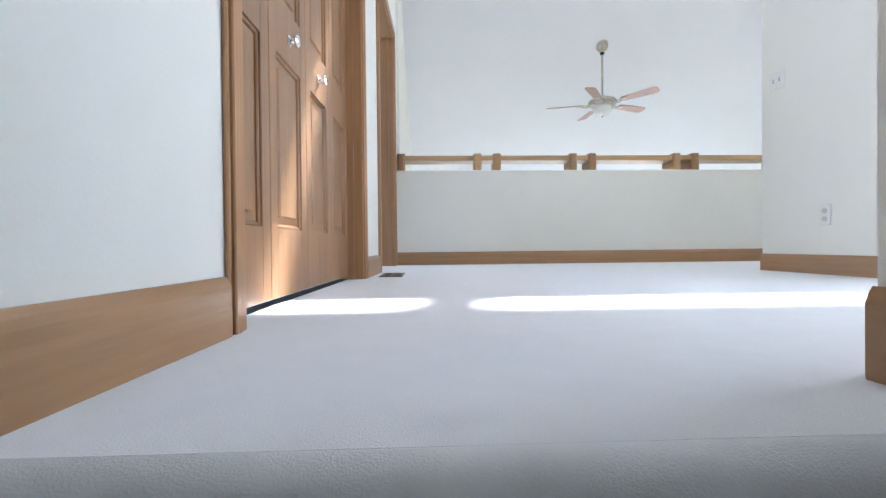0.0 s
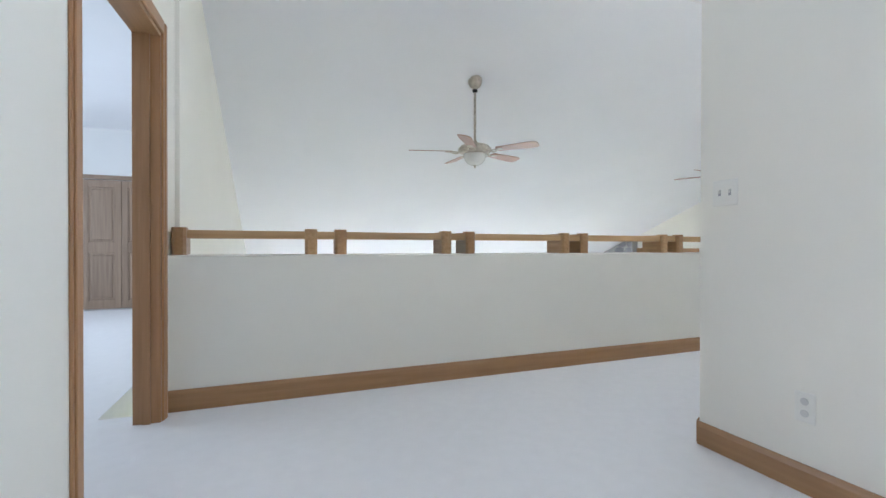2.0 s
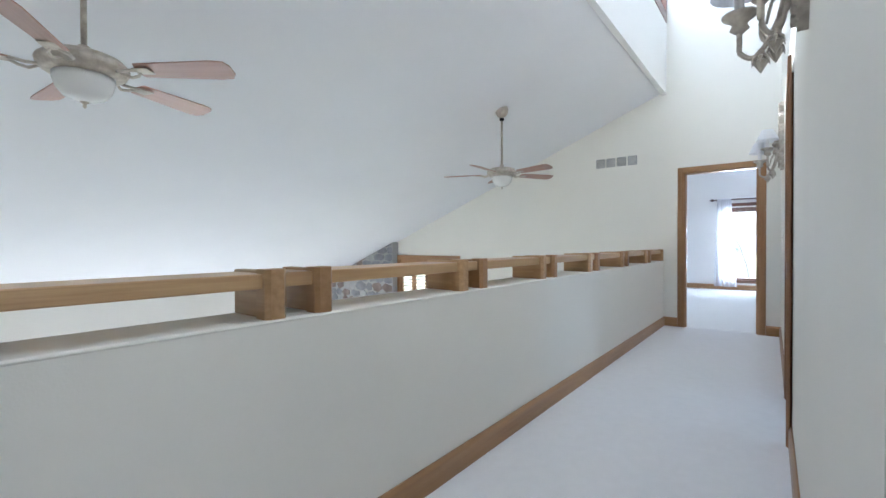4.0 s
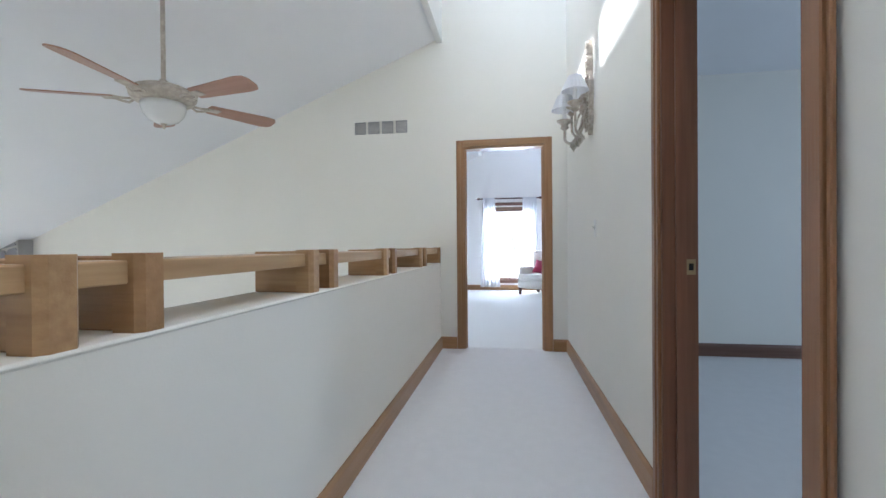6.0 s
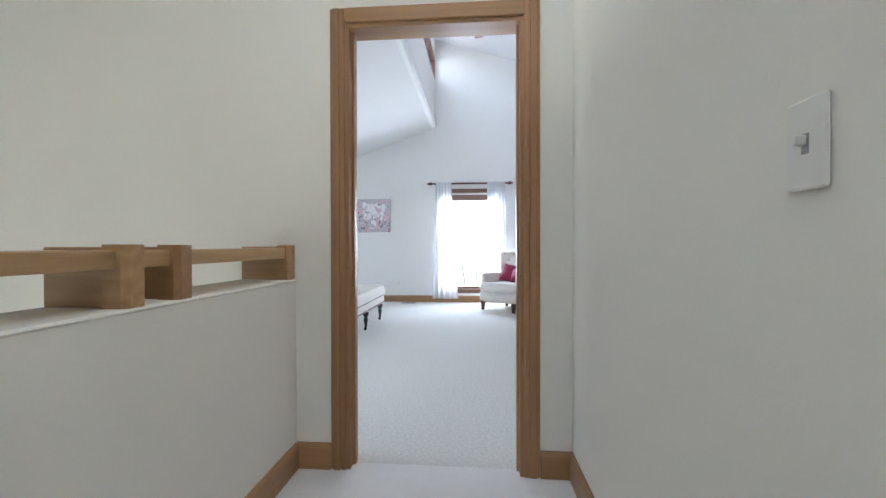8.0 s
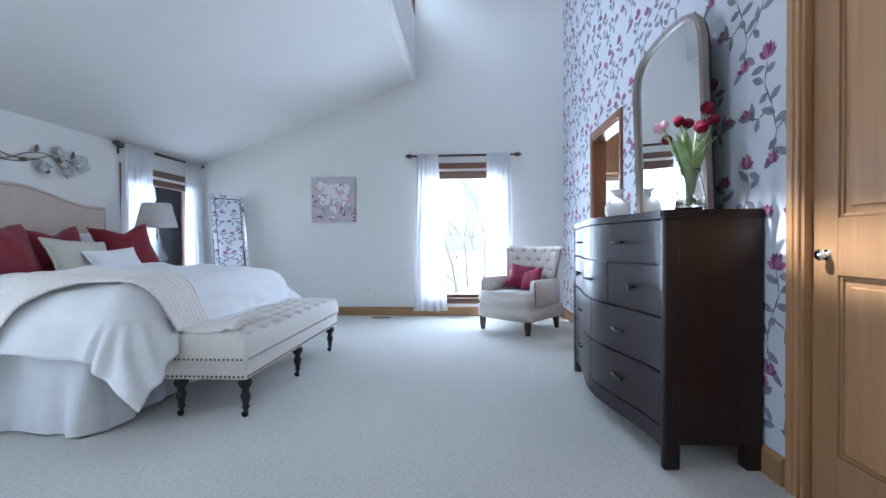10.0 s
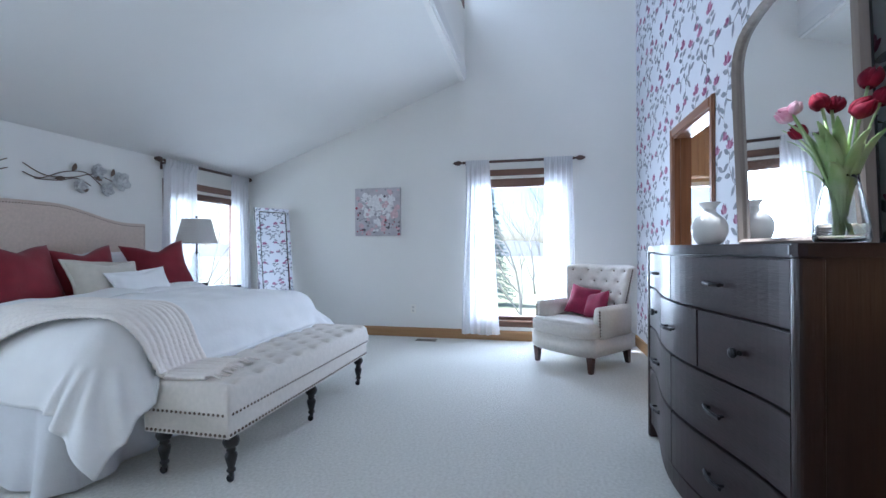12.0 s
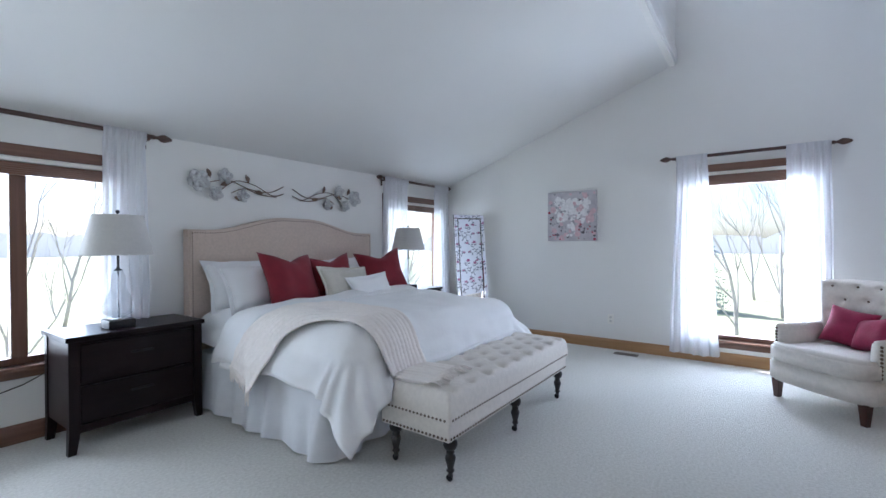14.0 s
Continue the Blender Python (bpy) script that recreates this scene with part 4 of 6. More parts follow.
# ---- bedroom: openings and trim ----
def tall_window(name, m, w, zb, zt, mullions, label, head=0.10):
    """A brown-framed window. Local: wall face at y = 0, outside at +y, x from 0 to w."""
    g = thing(name, label, "window", m, kind="structure")
    c = 0.075
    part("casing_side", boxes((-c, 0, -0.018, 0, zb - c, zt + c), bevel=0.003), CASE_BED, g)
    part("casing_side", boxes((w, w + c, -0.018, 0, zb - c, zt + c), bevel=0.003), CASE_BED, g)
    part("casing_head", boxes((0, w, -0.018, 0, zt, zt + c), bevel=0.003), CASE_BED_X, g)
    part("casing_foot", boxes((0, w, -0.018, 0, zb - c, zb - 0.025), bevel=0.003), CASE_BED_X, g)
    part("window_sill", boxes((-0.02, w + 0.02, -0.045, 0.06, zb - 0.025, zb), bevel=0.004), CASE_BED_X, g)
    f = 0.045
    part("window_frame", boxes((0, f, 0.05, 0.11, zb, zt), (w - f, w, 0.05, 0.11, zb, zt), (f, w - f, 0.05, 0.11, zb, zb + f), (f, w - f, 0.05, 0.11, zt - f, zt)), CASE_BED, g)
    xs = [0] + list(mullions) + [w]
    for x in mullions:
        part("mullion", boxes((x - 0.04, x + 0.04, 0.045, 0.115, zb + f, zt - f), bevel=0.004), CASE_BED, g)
    for a, b in zip(xs, xs[1:]):
        shadow_ok(part("pane", boxes((a + 0.04, b - 0.04, 0.078, 0.084, zb + f, zt - f)), PANE, g))
    bl = thing("roller_blind", "brown woven blind rolled up at the window head", "blind", m @ pose(0, 0, 0))
    part("head_rail", boxes((0.004, w - 0.004, 0.002, 0.045, zt - 0.03, zt - 0.002)), PLASTIC, bl, "white blind head rail")
    part("folded_slats", boxes(*[(0.006, w - 0.006, 0.004, 0.044, zt - 0.035 - 0.013 * k, zt - 0.024 - 0.013 * k) for k in range(1, int(head / 0.013))]), CASE_BED_X, bl)
    return g


EWM = pose(EB, WE1, 0, 0, 0, -90)
tall_window("window_east", EWM, WE1 - WE0, WEB, WET, (), "tall brown-framed window onto the garden", 0.12)
NWM = pose(NA0, NB, 0, 0, 0, 0)
tall_window("window_north", NWM, NA1 - NA0, NWB, NWT, (0.905,), "wide brown-framed window onto the lawn")
tall_window("window_north", pose(NC0, NB, 0), NC1 - NC0, NWB, NWT, (0.40,), "brown-framed window beside the bed")


def finial_profile():
    return [(0.011, 0), (0.016, 0.006), (0.016, 0.018), (0.010, 0.024), (0.014, 0.040), (0.027, 0.062), (0.030, 0.080), (0.022, 0.108), (0.012, 0.130), (0.004, 0.138)]


def curtain_rod(x0, x1, z, m, label):
    """Local: rod along x, wall at y = 0, room towards -y."""
    r = thing("curtain_rod", label, "curtain rod", m)
    part("rod", tube(bmesh.new(), [(x0 + 0.13, -0.085, z), (x1 - 0.13, -0.085, z)], 0.0165, 12), ROD, r, smooth=True)
    part("finial", lathe(bmesh.new(), finial_profile(), 16, pose(x1 - 0.135, -0.085, z, 0, 90, 0)), ROD, r, smooth=True)
    part("finial", lathe(bmesh.new(), finial_profile(), 16, pose(x0 + 0.135, -0.085, z, 0, -90, 0)), ROD, r, smooth=True)
    for x in (x0 + 0.16, x1 - 0.16):
        part("bracket", boxes((x - 0.012, x + 0.012, -0.095, 0.0, z - 0.03, z - 0.012), (x - 0.014, x + 0.014, -0.010, 0.0, z - 0.085, z + 0.02), bevel=0.003), ROD, r)
    return r


def sheer_curtain(xa, xb, bulge, z0, z1, m, seed, label, folds=5):
    """A gathered sheer panel from rod height z1 to z0; xb flares by bulge at the foot."""
    rnd = random.Random(seed)
    ph = [rnd.uniform(0, 6.28) for _ in range(3)]
    bm = bmesh.new()

    def place(u, v):
        zz = z1 + 0.022 - (z1 + 0.022 - z0) * v
        w0, w1 = xa - bulge[0] * v ** 1.4, xb + bulge[1] * v ** 1.4
        x = w0 + (w1 - w0) * u
        amp = 0.009 + 0.016 * min(1, v * 1.6)
        y = -0.085 + amp * math.sin(2 * math.pi * folds * u + ph[0] + 0.5 * math.sin(3 * v + ph[2])) + 0.005 * math.sin(2 * math.pi * folds * 2.3 * u + ph[1])
        if v < 0.045:
            y = -0.106 + 0.004 * math.sin(2 * math.pi * folds * 2 * u + ph[1])
        y = min(y, -0.022)
        zz += 0.006 * math.sin(9 * u + ph[1]) * (v > 0.9)
        return (x + 0.006 * math.sin(7 * v + 5 * u), y, zz)
    grid(bm, 90, 40, place)
    c = thing("sheer_curtain", label, "curtain", m)
    part("cloth", bm, SHEER, c, smooth=True)
    part("hem", boxes((xa - bulge[0] + 0.01, xb + bulge[1] - 0.01, -0.088, -0.084, z0 + 0.002, z0 + 0.004)), SHEER, c)
    return c


EM = pose(EB, 0, 0, 0, 0, -90)      # local x runs to -y
curtain_rod(-0.10, 1.43, 2.14, EM, "dark walnut curtain rod with turned finials")
sheer_curtain(0.055, 0.345, (0.07, 0.11), 0.075, 2.14, EM, 1, "sheer white curtain at the tall window")
sheer_curtain(0.97, 1.295, (0.0, 0.03), 0.075, 2.14, EM, 2, "sheer white curtain at the tall window")
NM = pose(0, NB, 0)
curtain_rod(-0.25, 2.10, 2.05, NM, "dark walnut curtain rod with turned finials")
sheer_curtain(1.66, 1.93, (0.03, 0.03), 0.09, 2.05, NM, 3, "sheer white curtain behind the bedside lamp")
sheer_curtain(0.16, 0.34, (0.03, 0.03), 0.09, 2.05, NM, 5, "sheer white curtain at the wide window")
curtain_rod(4.33, 5.86, 2.05, NM, "dark walnut curtain rod with turned finials")
sheer_curtain(4.45, 4.90, (0.05, 0.02), 0.09, 2.05, NM, 4, "sheer white curtain beside the bed")
sheer_curtain(5.44, 5.78, (0.0, 0.04), 0.09, 2.05, NM, 6, "sheer white curtain beside the bed")

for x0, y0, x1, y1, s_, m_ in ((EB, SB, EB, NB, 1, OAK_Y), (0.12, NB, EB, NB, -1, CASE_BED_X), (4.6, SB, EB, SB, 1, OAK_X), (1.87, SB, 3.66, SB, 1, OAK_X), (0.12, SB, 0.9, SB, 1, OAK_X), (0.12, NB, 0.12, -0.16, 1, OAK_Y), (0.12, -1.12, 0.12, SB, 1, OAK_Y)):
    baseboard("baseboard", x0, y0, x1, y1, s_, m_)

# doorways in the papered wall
bath_frame = casing("door_frame_bathroom", -BX1, -BX0, 0.0, 1, top=DZ - 0.02, m=SHADED_OAK, mh=SHADED_OAK_X, label="reddish oak casing of the bathroom doorway, darkened as in shade")
turn_parts(bath_frame, pose(0, SB, 0) @ Matrix(((0, -1, 0, 0), (1, 0, 0, 0), (0, 0, 1, 0), (0, 0, 0, 1))))
door_frame = casing("door_frame_walk_in", -KX1, -KX0, 0.0, 1, m=OAK_Z, label="honey oak casing of a closed door", back=False)
turn_parts(door_frame, pose(0, SB, 0) @ Matrix(((0, -1, 0, 0), (1, 0, 0, 0), (0, 0, 1, 0), (0, 0, 0, 1))))
fb, ps = panel_leaf(KX1 - KX0 - 0.044, 1.99, 0.036, [(0.22, 0.85), (1.05, 1.88)], OAK_Z, 0.11)
wd = thing("panelled_door", "closed oak panelled door with a chrome knob", "door", pose(KX0 + 0.022, SB - 0.06, 0.012))
lf = part("leaf", fb, OAK_Z, wd)
for p in ps:
    part("panel", p, OAK_Z, lf)
crystal_knob(wd, KX1 - KX0 - 0.11, 0.036, 0.92, 1)
bath_window = thing("window_bathroom", "small bright bathroom window", "window", kind="structure")
part("window_frame", boxes((5.91, 5.99, -3.35, -2.42, 0.85, 0.90), (5.91, 5.99, -3.35, -2.42, 1.78, 1.83), (5.91, 5.99, -3.35, -3.30, 0.90, 1.78), (5.91, 5.99, -2.47, -2.42, 0.90, 1.78), (5.92, 5.98, -2.80, -2.765, 0.90, 1.78)), PLASTIC, bath_window)
shadow_ok(part("pane", boxes((5.945, 5.951, -3.30, -2.47, 0.90, 1.78)), PANE, bath_window))
cupboard = thing("wall_cupboard", "honey wood wall cupboard above the bathroom window", "cupboard", pose(5.9, -2.40, 1.86, 0, 0, -90))
part("body", box(bmesh.new(), 0.0, 0.96, -0.16, 0.0, 0.0, 0.60, 0.004), OAK_X, cupboard)
for k in range(3):
    dr = part("door", box(bmesh.new(), 0.006 + 0.318 * k, 0.316 + 0.318 * k, -0.18, -0.16, 0.01, 0.58, 0.004), OAK_Z, cupboard)
    for i in range(4):
        part("board", box(bmesh.new(), 0.020 + 0.318 * k + 0.071 * i, 0.088 + 0.318 * k + 0.071 * i, -0.186, -0.18, 0.03, 0.56, 0.002), OAK_Z, dr)
    part("knob", lathe(bmesh.new(), [(0.007, 0.0), (0.006, 0.010), (0.015, 0.016), (0.013, 0.026), (0.003, 0.029)], 12, pose(0.055 + 0.318 * k, -0.186, 0.06, 90, 0, 0)), PLASTIC, dr, "white round knob")


# ---- bed ----
BXL, BXR, BYF, BYH, BT = 2.22, 4.22, 0.99, 2.88, 0.735
bed = thing("bed", "king bed with an upholstered beige headboard", "bed", pose(3.22, 1.95, 0))
OFF = Vector((-3.22, -1.95, 0))


def here(bm):
    for v in bm.verts:
        v.co += OFF
    return bm


def head_top(x):
    u = abs(x - 3.205) / 1.0
    return 1.365 + 0.13 * (0.5 + 0.5 * math.cos(math.pi * min(1, max(0, (u - 0.12) / 0.72))))


bm = bmesh.new()
N = 40
out = [(2.205, 0.25)] + [(2.205 + 2.0 * k / N, head_top(2.205 + 2.0 * k / N)) for k in range(N + 1)] + [(4.205, 0.25)]
prism(bm, out, 2.885, 2.985, "y")
bmesh.ops.bevel(bm, geom=[e for e in bm.edges if all(abs(v.co.y - 2.885) < 1e-4 for v in e.verts)], offset=0.015, segments=2, affect="EDGES")
headboard = part("headboard", here(bm), HEAD, bed, "beige linen headboard with nailhead trim")
nails = bmesh.new()
trim = [(2.232, 0.45 + 0.020 * k) for k in range(45)] + [(2.232 + 0.020 * k, head_top(2.232 + 0.020 * k) - 0.027) for k in range(98)] + [(4.178, 0.45 + 0.020 * k) for k in range(45)]
for x, z in trim:
    lathe(nails, [(0.0055, 0.0), (0.0045, 0.003), (0.001, 0.0045)], 6, pose(x, 2.886, z, 90, 0, 0))
part("nailheads", here(nails), NAIL, headboard, "bronze nailheads")["kind"] = "stuff"
for x in (2.26, 4.10):
    part("leg", here(boxes((x, x + 0.06, 2.90, 2.96, 0, 0.26))), BLACK_LEG, bed)
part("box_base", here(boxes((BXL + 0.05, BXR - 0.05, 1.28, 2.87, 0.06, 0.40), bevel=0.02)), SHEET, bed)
part("mattress", here(boxes((BXL + 0.10, BXR - 0.10, 1.24, 2.88, 0.40, 0.64), bevel=0.09)), BEDDING, bed)
# pleated skirt
bm = bmesh.new()
path = [(BXL - 0.0, 2.90), (BXL - 0.0, 1.24), (BXR, 1.24), (BXR, 2.90)]
seglen = [(Vector(b) - Vector(a)).length for a, b in zip(path, path[1:])]
tot = sum(seglen)


def skirt(u, v):
    d = u * tot
    for (a, b), L in zip(zip(path, path[1:]), seglen):
        if d <= L + 1e-6:
            break
        d -= L
    a, b = Vector(a), Vector(b)
    p = a + (b - a) * min(1, d / L)
    n = Vector(((b - a).y, -(b - a).x)).normalized()
    n = -n if n.dot(p - Vector((3.2, 1.9))) < 0 else n
    f = noise.noise(Vector((u * 34, 0.3, 0))) + 0.5 * math.sin(u * 150 + 2 * noise.noise(Vector((u * 20, 5, 1))))
    near = max(0.0, 1 - math.hypot(p.x - BXL, p.y - 1.24) / 0.30)
    o = 0.012 + (0.03 + 0.05 * f + 0.05 * near) * v
    return (p.x + n.x * o, p.y + n.y * o, 0.42 - (0.405 - 0.012 * f) * v)


grid(bm, 300, 8, skirt)
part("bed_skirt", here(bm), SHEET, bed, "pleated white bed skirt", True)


def fold_at(cx, cy):
    return noise.noise(Vector((cx * 2.1, cy * 2.1, 3.0))) * 0.036 + noise.noise(Vector((cx * 6, cy * 5, 8.0))) * 0.013


SOFT, ROLL = 0.22, 0.24


def cloth_point(cx, cy, over=0.0):
    """Where a point of the duvet's flat plan lies: domed on the mattress, rolling softly over its edges."""
    ax = max(BXL + SOFT - cx, cx - BXR + SOFT, 0.0)
    ay = max(BYF + SOFT - cy, 0.0)
    sx = -1 if cx < 3.2 else 1
    x, y = min(max(cx, BXL + SOFT), BXR - SOFT), max(cy, BYF + SOFT)
    dome = 0.045 * math.sin(math.pi * (x - BXL) / (BXR - BXL)) * min(1, 0.4 + (y - BYF) / 0.9) * max(0, min(1, (2.4 - y) / 0.6))
    top = BT + 0.02 + dome + fold_at(cx, cy)
    q = math.hypot(ax, ay)
    if q <= 0:
        return Vector((x, y, top + over))
    dx, dy = sx * ax / q, -ay / q
    bend = min(q / ROLL, 1.32)
    rest = max(0.0, q - 1.32 * ROLL)
    corner = 2 * abs(dx * dy)
    wave = math.sin(8 * (cx * dy - cy * dx) + 4 * noise.noise(Vector((cx * 2.5, cy * 2.5, 1)))) + 0.6 * noise.noise(Vector((cx * 7, cy * 7, 6)))
    o = ROLL * math.sin(bend) + rest * math.cos(1.32) + (0.022 * wave + 0.02) * min(1, rest / 0.12) + 0.16 * corner * min(1, rest / 0.3)
    z = top - ROLL * (1 - math.cos(bend)) - rest * math.sin(1.32)
    x, y, z = x + dx * (o + over), y + dy * (o + over), z + over * math.cos(bend)
    if 2.36 < x < 4.02 and y < 1.0:
        z = max(z, 0.492)
    return Vector((x, y, max(z, 0.03)))


bm = bmesh.new()


def duvet(u, v):
    cx = BXL - 0.29 + (BXR - BXL + 0.60) * u
    hang = 0.28
    cy = BYF - hang + (2.30 - BYF + hang) * v
    if cx < BXL:
        cx = BXL - (BXL - cx) * (1 + 0.07 * math.sin(6 * v + 1.2))
    return cloth_point(cx, cy)


grid(bm, 130, 100, duvet)
thicken(bm, 0.022)
dv = thing("duvet", "rumpled white cotton duvet over the bed", "duvet", pose(3.22, 1.95, BT))
part("cloth", here(bm), BEDDING, dv, smooth=True).location.z = -BT
# folded-back upper edge
bm = bmesh.new()


def fold_back(u, v):
    cx = BXL - 0.27 + (BXR - BXL + 0.54) * u
    a = math.pi * v
    y = 2.26 + 0.12 * math.sin(a) + 0.14 * (0.5 - abs(v - 0.5))
    p = cloth_point(cx, 2.0 + 0.3 * v, 0.022)
    return Vector((p.x, 2.06 + 0.32 * v + 0.02 * noise.noise(Vector((cx * 3, 0, 2))), p.z - 0.02 + 0.04 * math.sin(a)))


grid(bm, 80, 14, fold_back)
thicken(bm, 0.03)
part("folded_edge", here(bm), BEDDING, dv, smooth=True).location.z = -BT
sheet_top = thing("bed_sheet", "white fitted sheet and blanket at the pillow end", "bed sheet", pose(3.22, 1.95, 0.66))
bm = bmesh.new()


def upper(u, v):
    cx = BXL - 0.16 + (BXR - BXL + 0.32) * u
    p = cloth_point(cx, 2.2 + 0.66 * v, -0.02)
    return Vector((p.x, 2.2 + 0.66 * v, p.z - 0.02))


grid(bm, 70, 18, upper)
part("cloth", here(bm), BEDDING, sheet_top, smooth=True).location.z = -0.66


def pillow(name, m, w, h, t, material, label, category="pillow", flange=0.0, group="", crush=0.10, chop=0.0):
    """A stuffed cushion, w wide and h high, standing in its local x-z plane, with pulled-in sides and pointed corners."""
    c = thing(name, label, category, m, group)
    bm = bmesh.new()
    n = 22
    sides = []
    for s in (-1, 1):
        vs = []
        for i in range(n + 1):
            row = []
            for j in range(n + 1):
                u, v = 2 * i / n - 1, 2 * j / n - 1
                k = ((1 - u ** 4) * (1 - v ** 4)) ** 0.55 * (0.75 + 0.25 * (1 - u * u) * (1 - v * v))
                pin_x, pin_z = 1 - crush * (1 - v * v), 1 - crush * (1 - u * u)
                x, z = u * w / 2 * (1 - crush + crush * abs(v) ** 1.5), v * h / 2 * (1 - crush + crush * abs(u) ** 1.5)
                crease = 0.012 * noise.noise(Vector((x * 9 + seed_of(m), z * 9, s)))
                z -= chop * math.exp(-(u / 0.42) ** 2) * max(0.0, v) ** 2
                row.append(bm.verts.new((x, s * (t / 2 * k + crease * k), z + h / 2)))
            vs.append(row)
        sides.append(vs)
        for i in range(n):
            for j in range(n):
                q = (vs[i][j], vs[i + 1][j], vs[i + 1][j + 1], vs[i][j + 1])
                bm.faces.new(q if s < 0 else q[::-1])
    bmesh.ops.remove_doubles(bm, verts=bm.verts, dist=0.0005)
    part("cover", bm, material, c, smooth=True)
    if flange:
        fb_ = bmesh.new()
        rim = []
        for k in range(64):
            u, v = ((k % 16) / 8 - 1, -1) if k < 16 else ((1, (k % 16) / 8 - 1) if k < 32 else ((1 - (k % 16) / 8, 1) if k < 48 else (-1, 1 - (k % 16) / 8)))
            wob = flange * (1 + 0.45 * noise.noise(Vector((u * 2.7 + seed_of(m), v * 2.7, 3))))
            rim.append((u * (w / 2 * (1 - crush + crush * abs(v) ** 1.5) + wob), h / 2 + v * (h / 2 * (1 - crush + crush * abs(u) ** 1.5) + wob)))
        prism(fb_, rim, -0.004, 0.004, "y")
        part("flange", fb_, material, c)
    return c


def seed_of(m):
    return m.translation.x * 7.3 + m.translation.y * 3.1


Z0 = BT + 0.005
for x, y, rz in ((2.66, 2.72, 4), (3.24, 2.78, 0), (3.84, 2.74, -4)):
    pillow("bed_pillow", pose(x, y, Z0 - 0.02, -20, 0, rz), 0.72, 0.39, 0.22, BEDDING, "plump white cotton bed pillow against the headboard", flange=0.028, group="white bed pillows")
pillow("bed_pillow", pose(2.72, 2.53, Z0 - 0.02, -30, 0, 6), 0.74, 0.40, 0.23, BEDDING, "plump white cotton bed pillow against the headboard", flange=0.030, group="white bed pillows")
pillow("throw_pillow", pose(2.85, 2.36, Z0 - 0.025, -23, 3, 12), 0.60, 0.49, 0.21, VELVET, "square crimson velvet throw pillow on the bed", "cushion", crush=0.15, group="red throw pillows", chop=0.05)
pillow("throw_pillow", pose(3.43, 2.55, Z0 - 0.02, -18, -4, 2), 0.54, 0.44, 0.18, VELVET, "square crimson velvet throw pillow on the bed", "cushion", crush=0.15, group="red throw pillows", chop=0.045)
pillow("throw_pillow", pose(3.95, 2.38, Z0 - 0.01, -21, -6, -16), 0.55, 0.48, 0.20, VELVET, "square crimson velvet throw pillow on the bed", "cushion", crush=0.16, group="red throw pillows", chop=0.06)
pillow("oatmeal_pillow", pose(3.37, 2.28, Z0 - 0.02, -26, 3, 6), 0.62, 0.33, 0.15, OATMEAL, "oblong oatmeal throw pillow on the bed", "cushion", flange=0.018, chop=0.02)
pillow("small_white_pillow", pose(3.55, 2.15, Z0 - 0.015, -30, -3, 2), 0.52, 0.25, 0.13, BEDDING, "small oblong white pillow on the bed", "cushion", flange=0.012, chop=0.02)

# knitted throw over the bed's corner and onto the bench
throw = thing("knit_throw", "cream cable-knit throw draped over bed and bench", "throw blanket", pose(3.0, 1.4, BT))
way_pts = [Vector(p) for p in ((1.90, 1.94, 0), (2.08, 1.88, 0), (2.27, 1.78, 0), (2.44, 1.62, 0), (2.53, 1.40, 0), (2.54, 1.16, 0), (2.54, 0.93, 0), (2.57, 0.74, 0), (2.60, 0.52, 0))]


def along(t):
    t = min(max(t, 0), 1) * (len(way_pts) - 1)
    i = min(int(t), len(way_pts) - 2)
    p0, p1, p2, p3 = (way_pts[max(i - 1, 0)], way_pts[i], way_pts[i + 1], way_pts[min(i + 2, len(way_pts) - 1)])
    f = t - i
    return 0.5 * (2 * p1 + (p2 - p0) * f + (2 * p0 - 5 * p1 + 4 * p2 - p3) * f * f + (3 * p1 - 3 * p2 + p3 - p0) * f ** 3)


BENCH_TOP = 0.475


def throw_at(u, v):
    c, d = along(u), (along(u + 0.02) - along(u - 0.02)).normalized()
    side = Vector((-d.y, d.x, 0))
    w = 0.36 + 0.03 * math.sin(6 * u)
    p = c + side * (v - 0.5) * w
    cable = math.sin(v * 31.4)
    rib = 0.0045 * abs(cable) + 0.003 * abs(math.sin(u * 170 + (1.6 if cable > 0 else -1.6) * math.sin(v * 62.8))) + 0.012 * noise.noise(Vector((u * 6, v * 4, 4)))
    q = cloth_point(p.x, max(p.y, 0.72), 0.035 + rib)
    if p.y < 0.72:
        q = Vector((p.x, q.y - (0.72 - p.y), BENCH_TOP + 0.028 + rib))
    elif p.y < 0.80:
        q.z = max(q.z, BENCH_TOP + 0.028 + rib)
    return (q.x - 3.0, q.y - 1.4, q.z - BT)


bm = bmesh.new()
vs = grid(bm, 240, 70, throw_at)
thicken(bm, 0.016)
part("cloth", bm, KNIT, throw, smooth=True)
bm = bmesh.new()
rnd = random.Random(5)
for u, s in ((0.0, -1), (1.0, 1)):
    for k in range(30):
        p = Vector(throw_at(u, (k + 0.5) / 30))
        d = (along(0.03) - along(0.0)).normalized() * -1 if s < 0 else (along(1.0) - along(0.97)).normalized()
        if s < 0:
            q = p + Vector((rnd.uniform(-0.01, 0.01), rnd.uniform(-0.01, 0.01), -rnd.uniform(0.07, 0.10)))
            mid = (p + q) / 2
        else:
            q = p + d * rnd.uniform(0.06, 0.10) + Vector((rnd.uniform(-0.015, 0.015), 0, 0))
            q.z = max(q.z - 0.01, BENCH_TOP + 0.012 - BT)
            mid = (p + q) / 2 + Vector((0, 0, 0.01))
        tube(bm, [p, mid, q], [0.006, 0.0055, 0.003], 5)
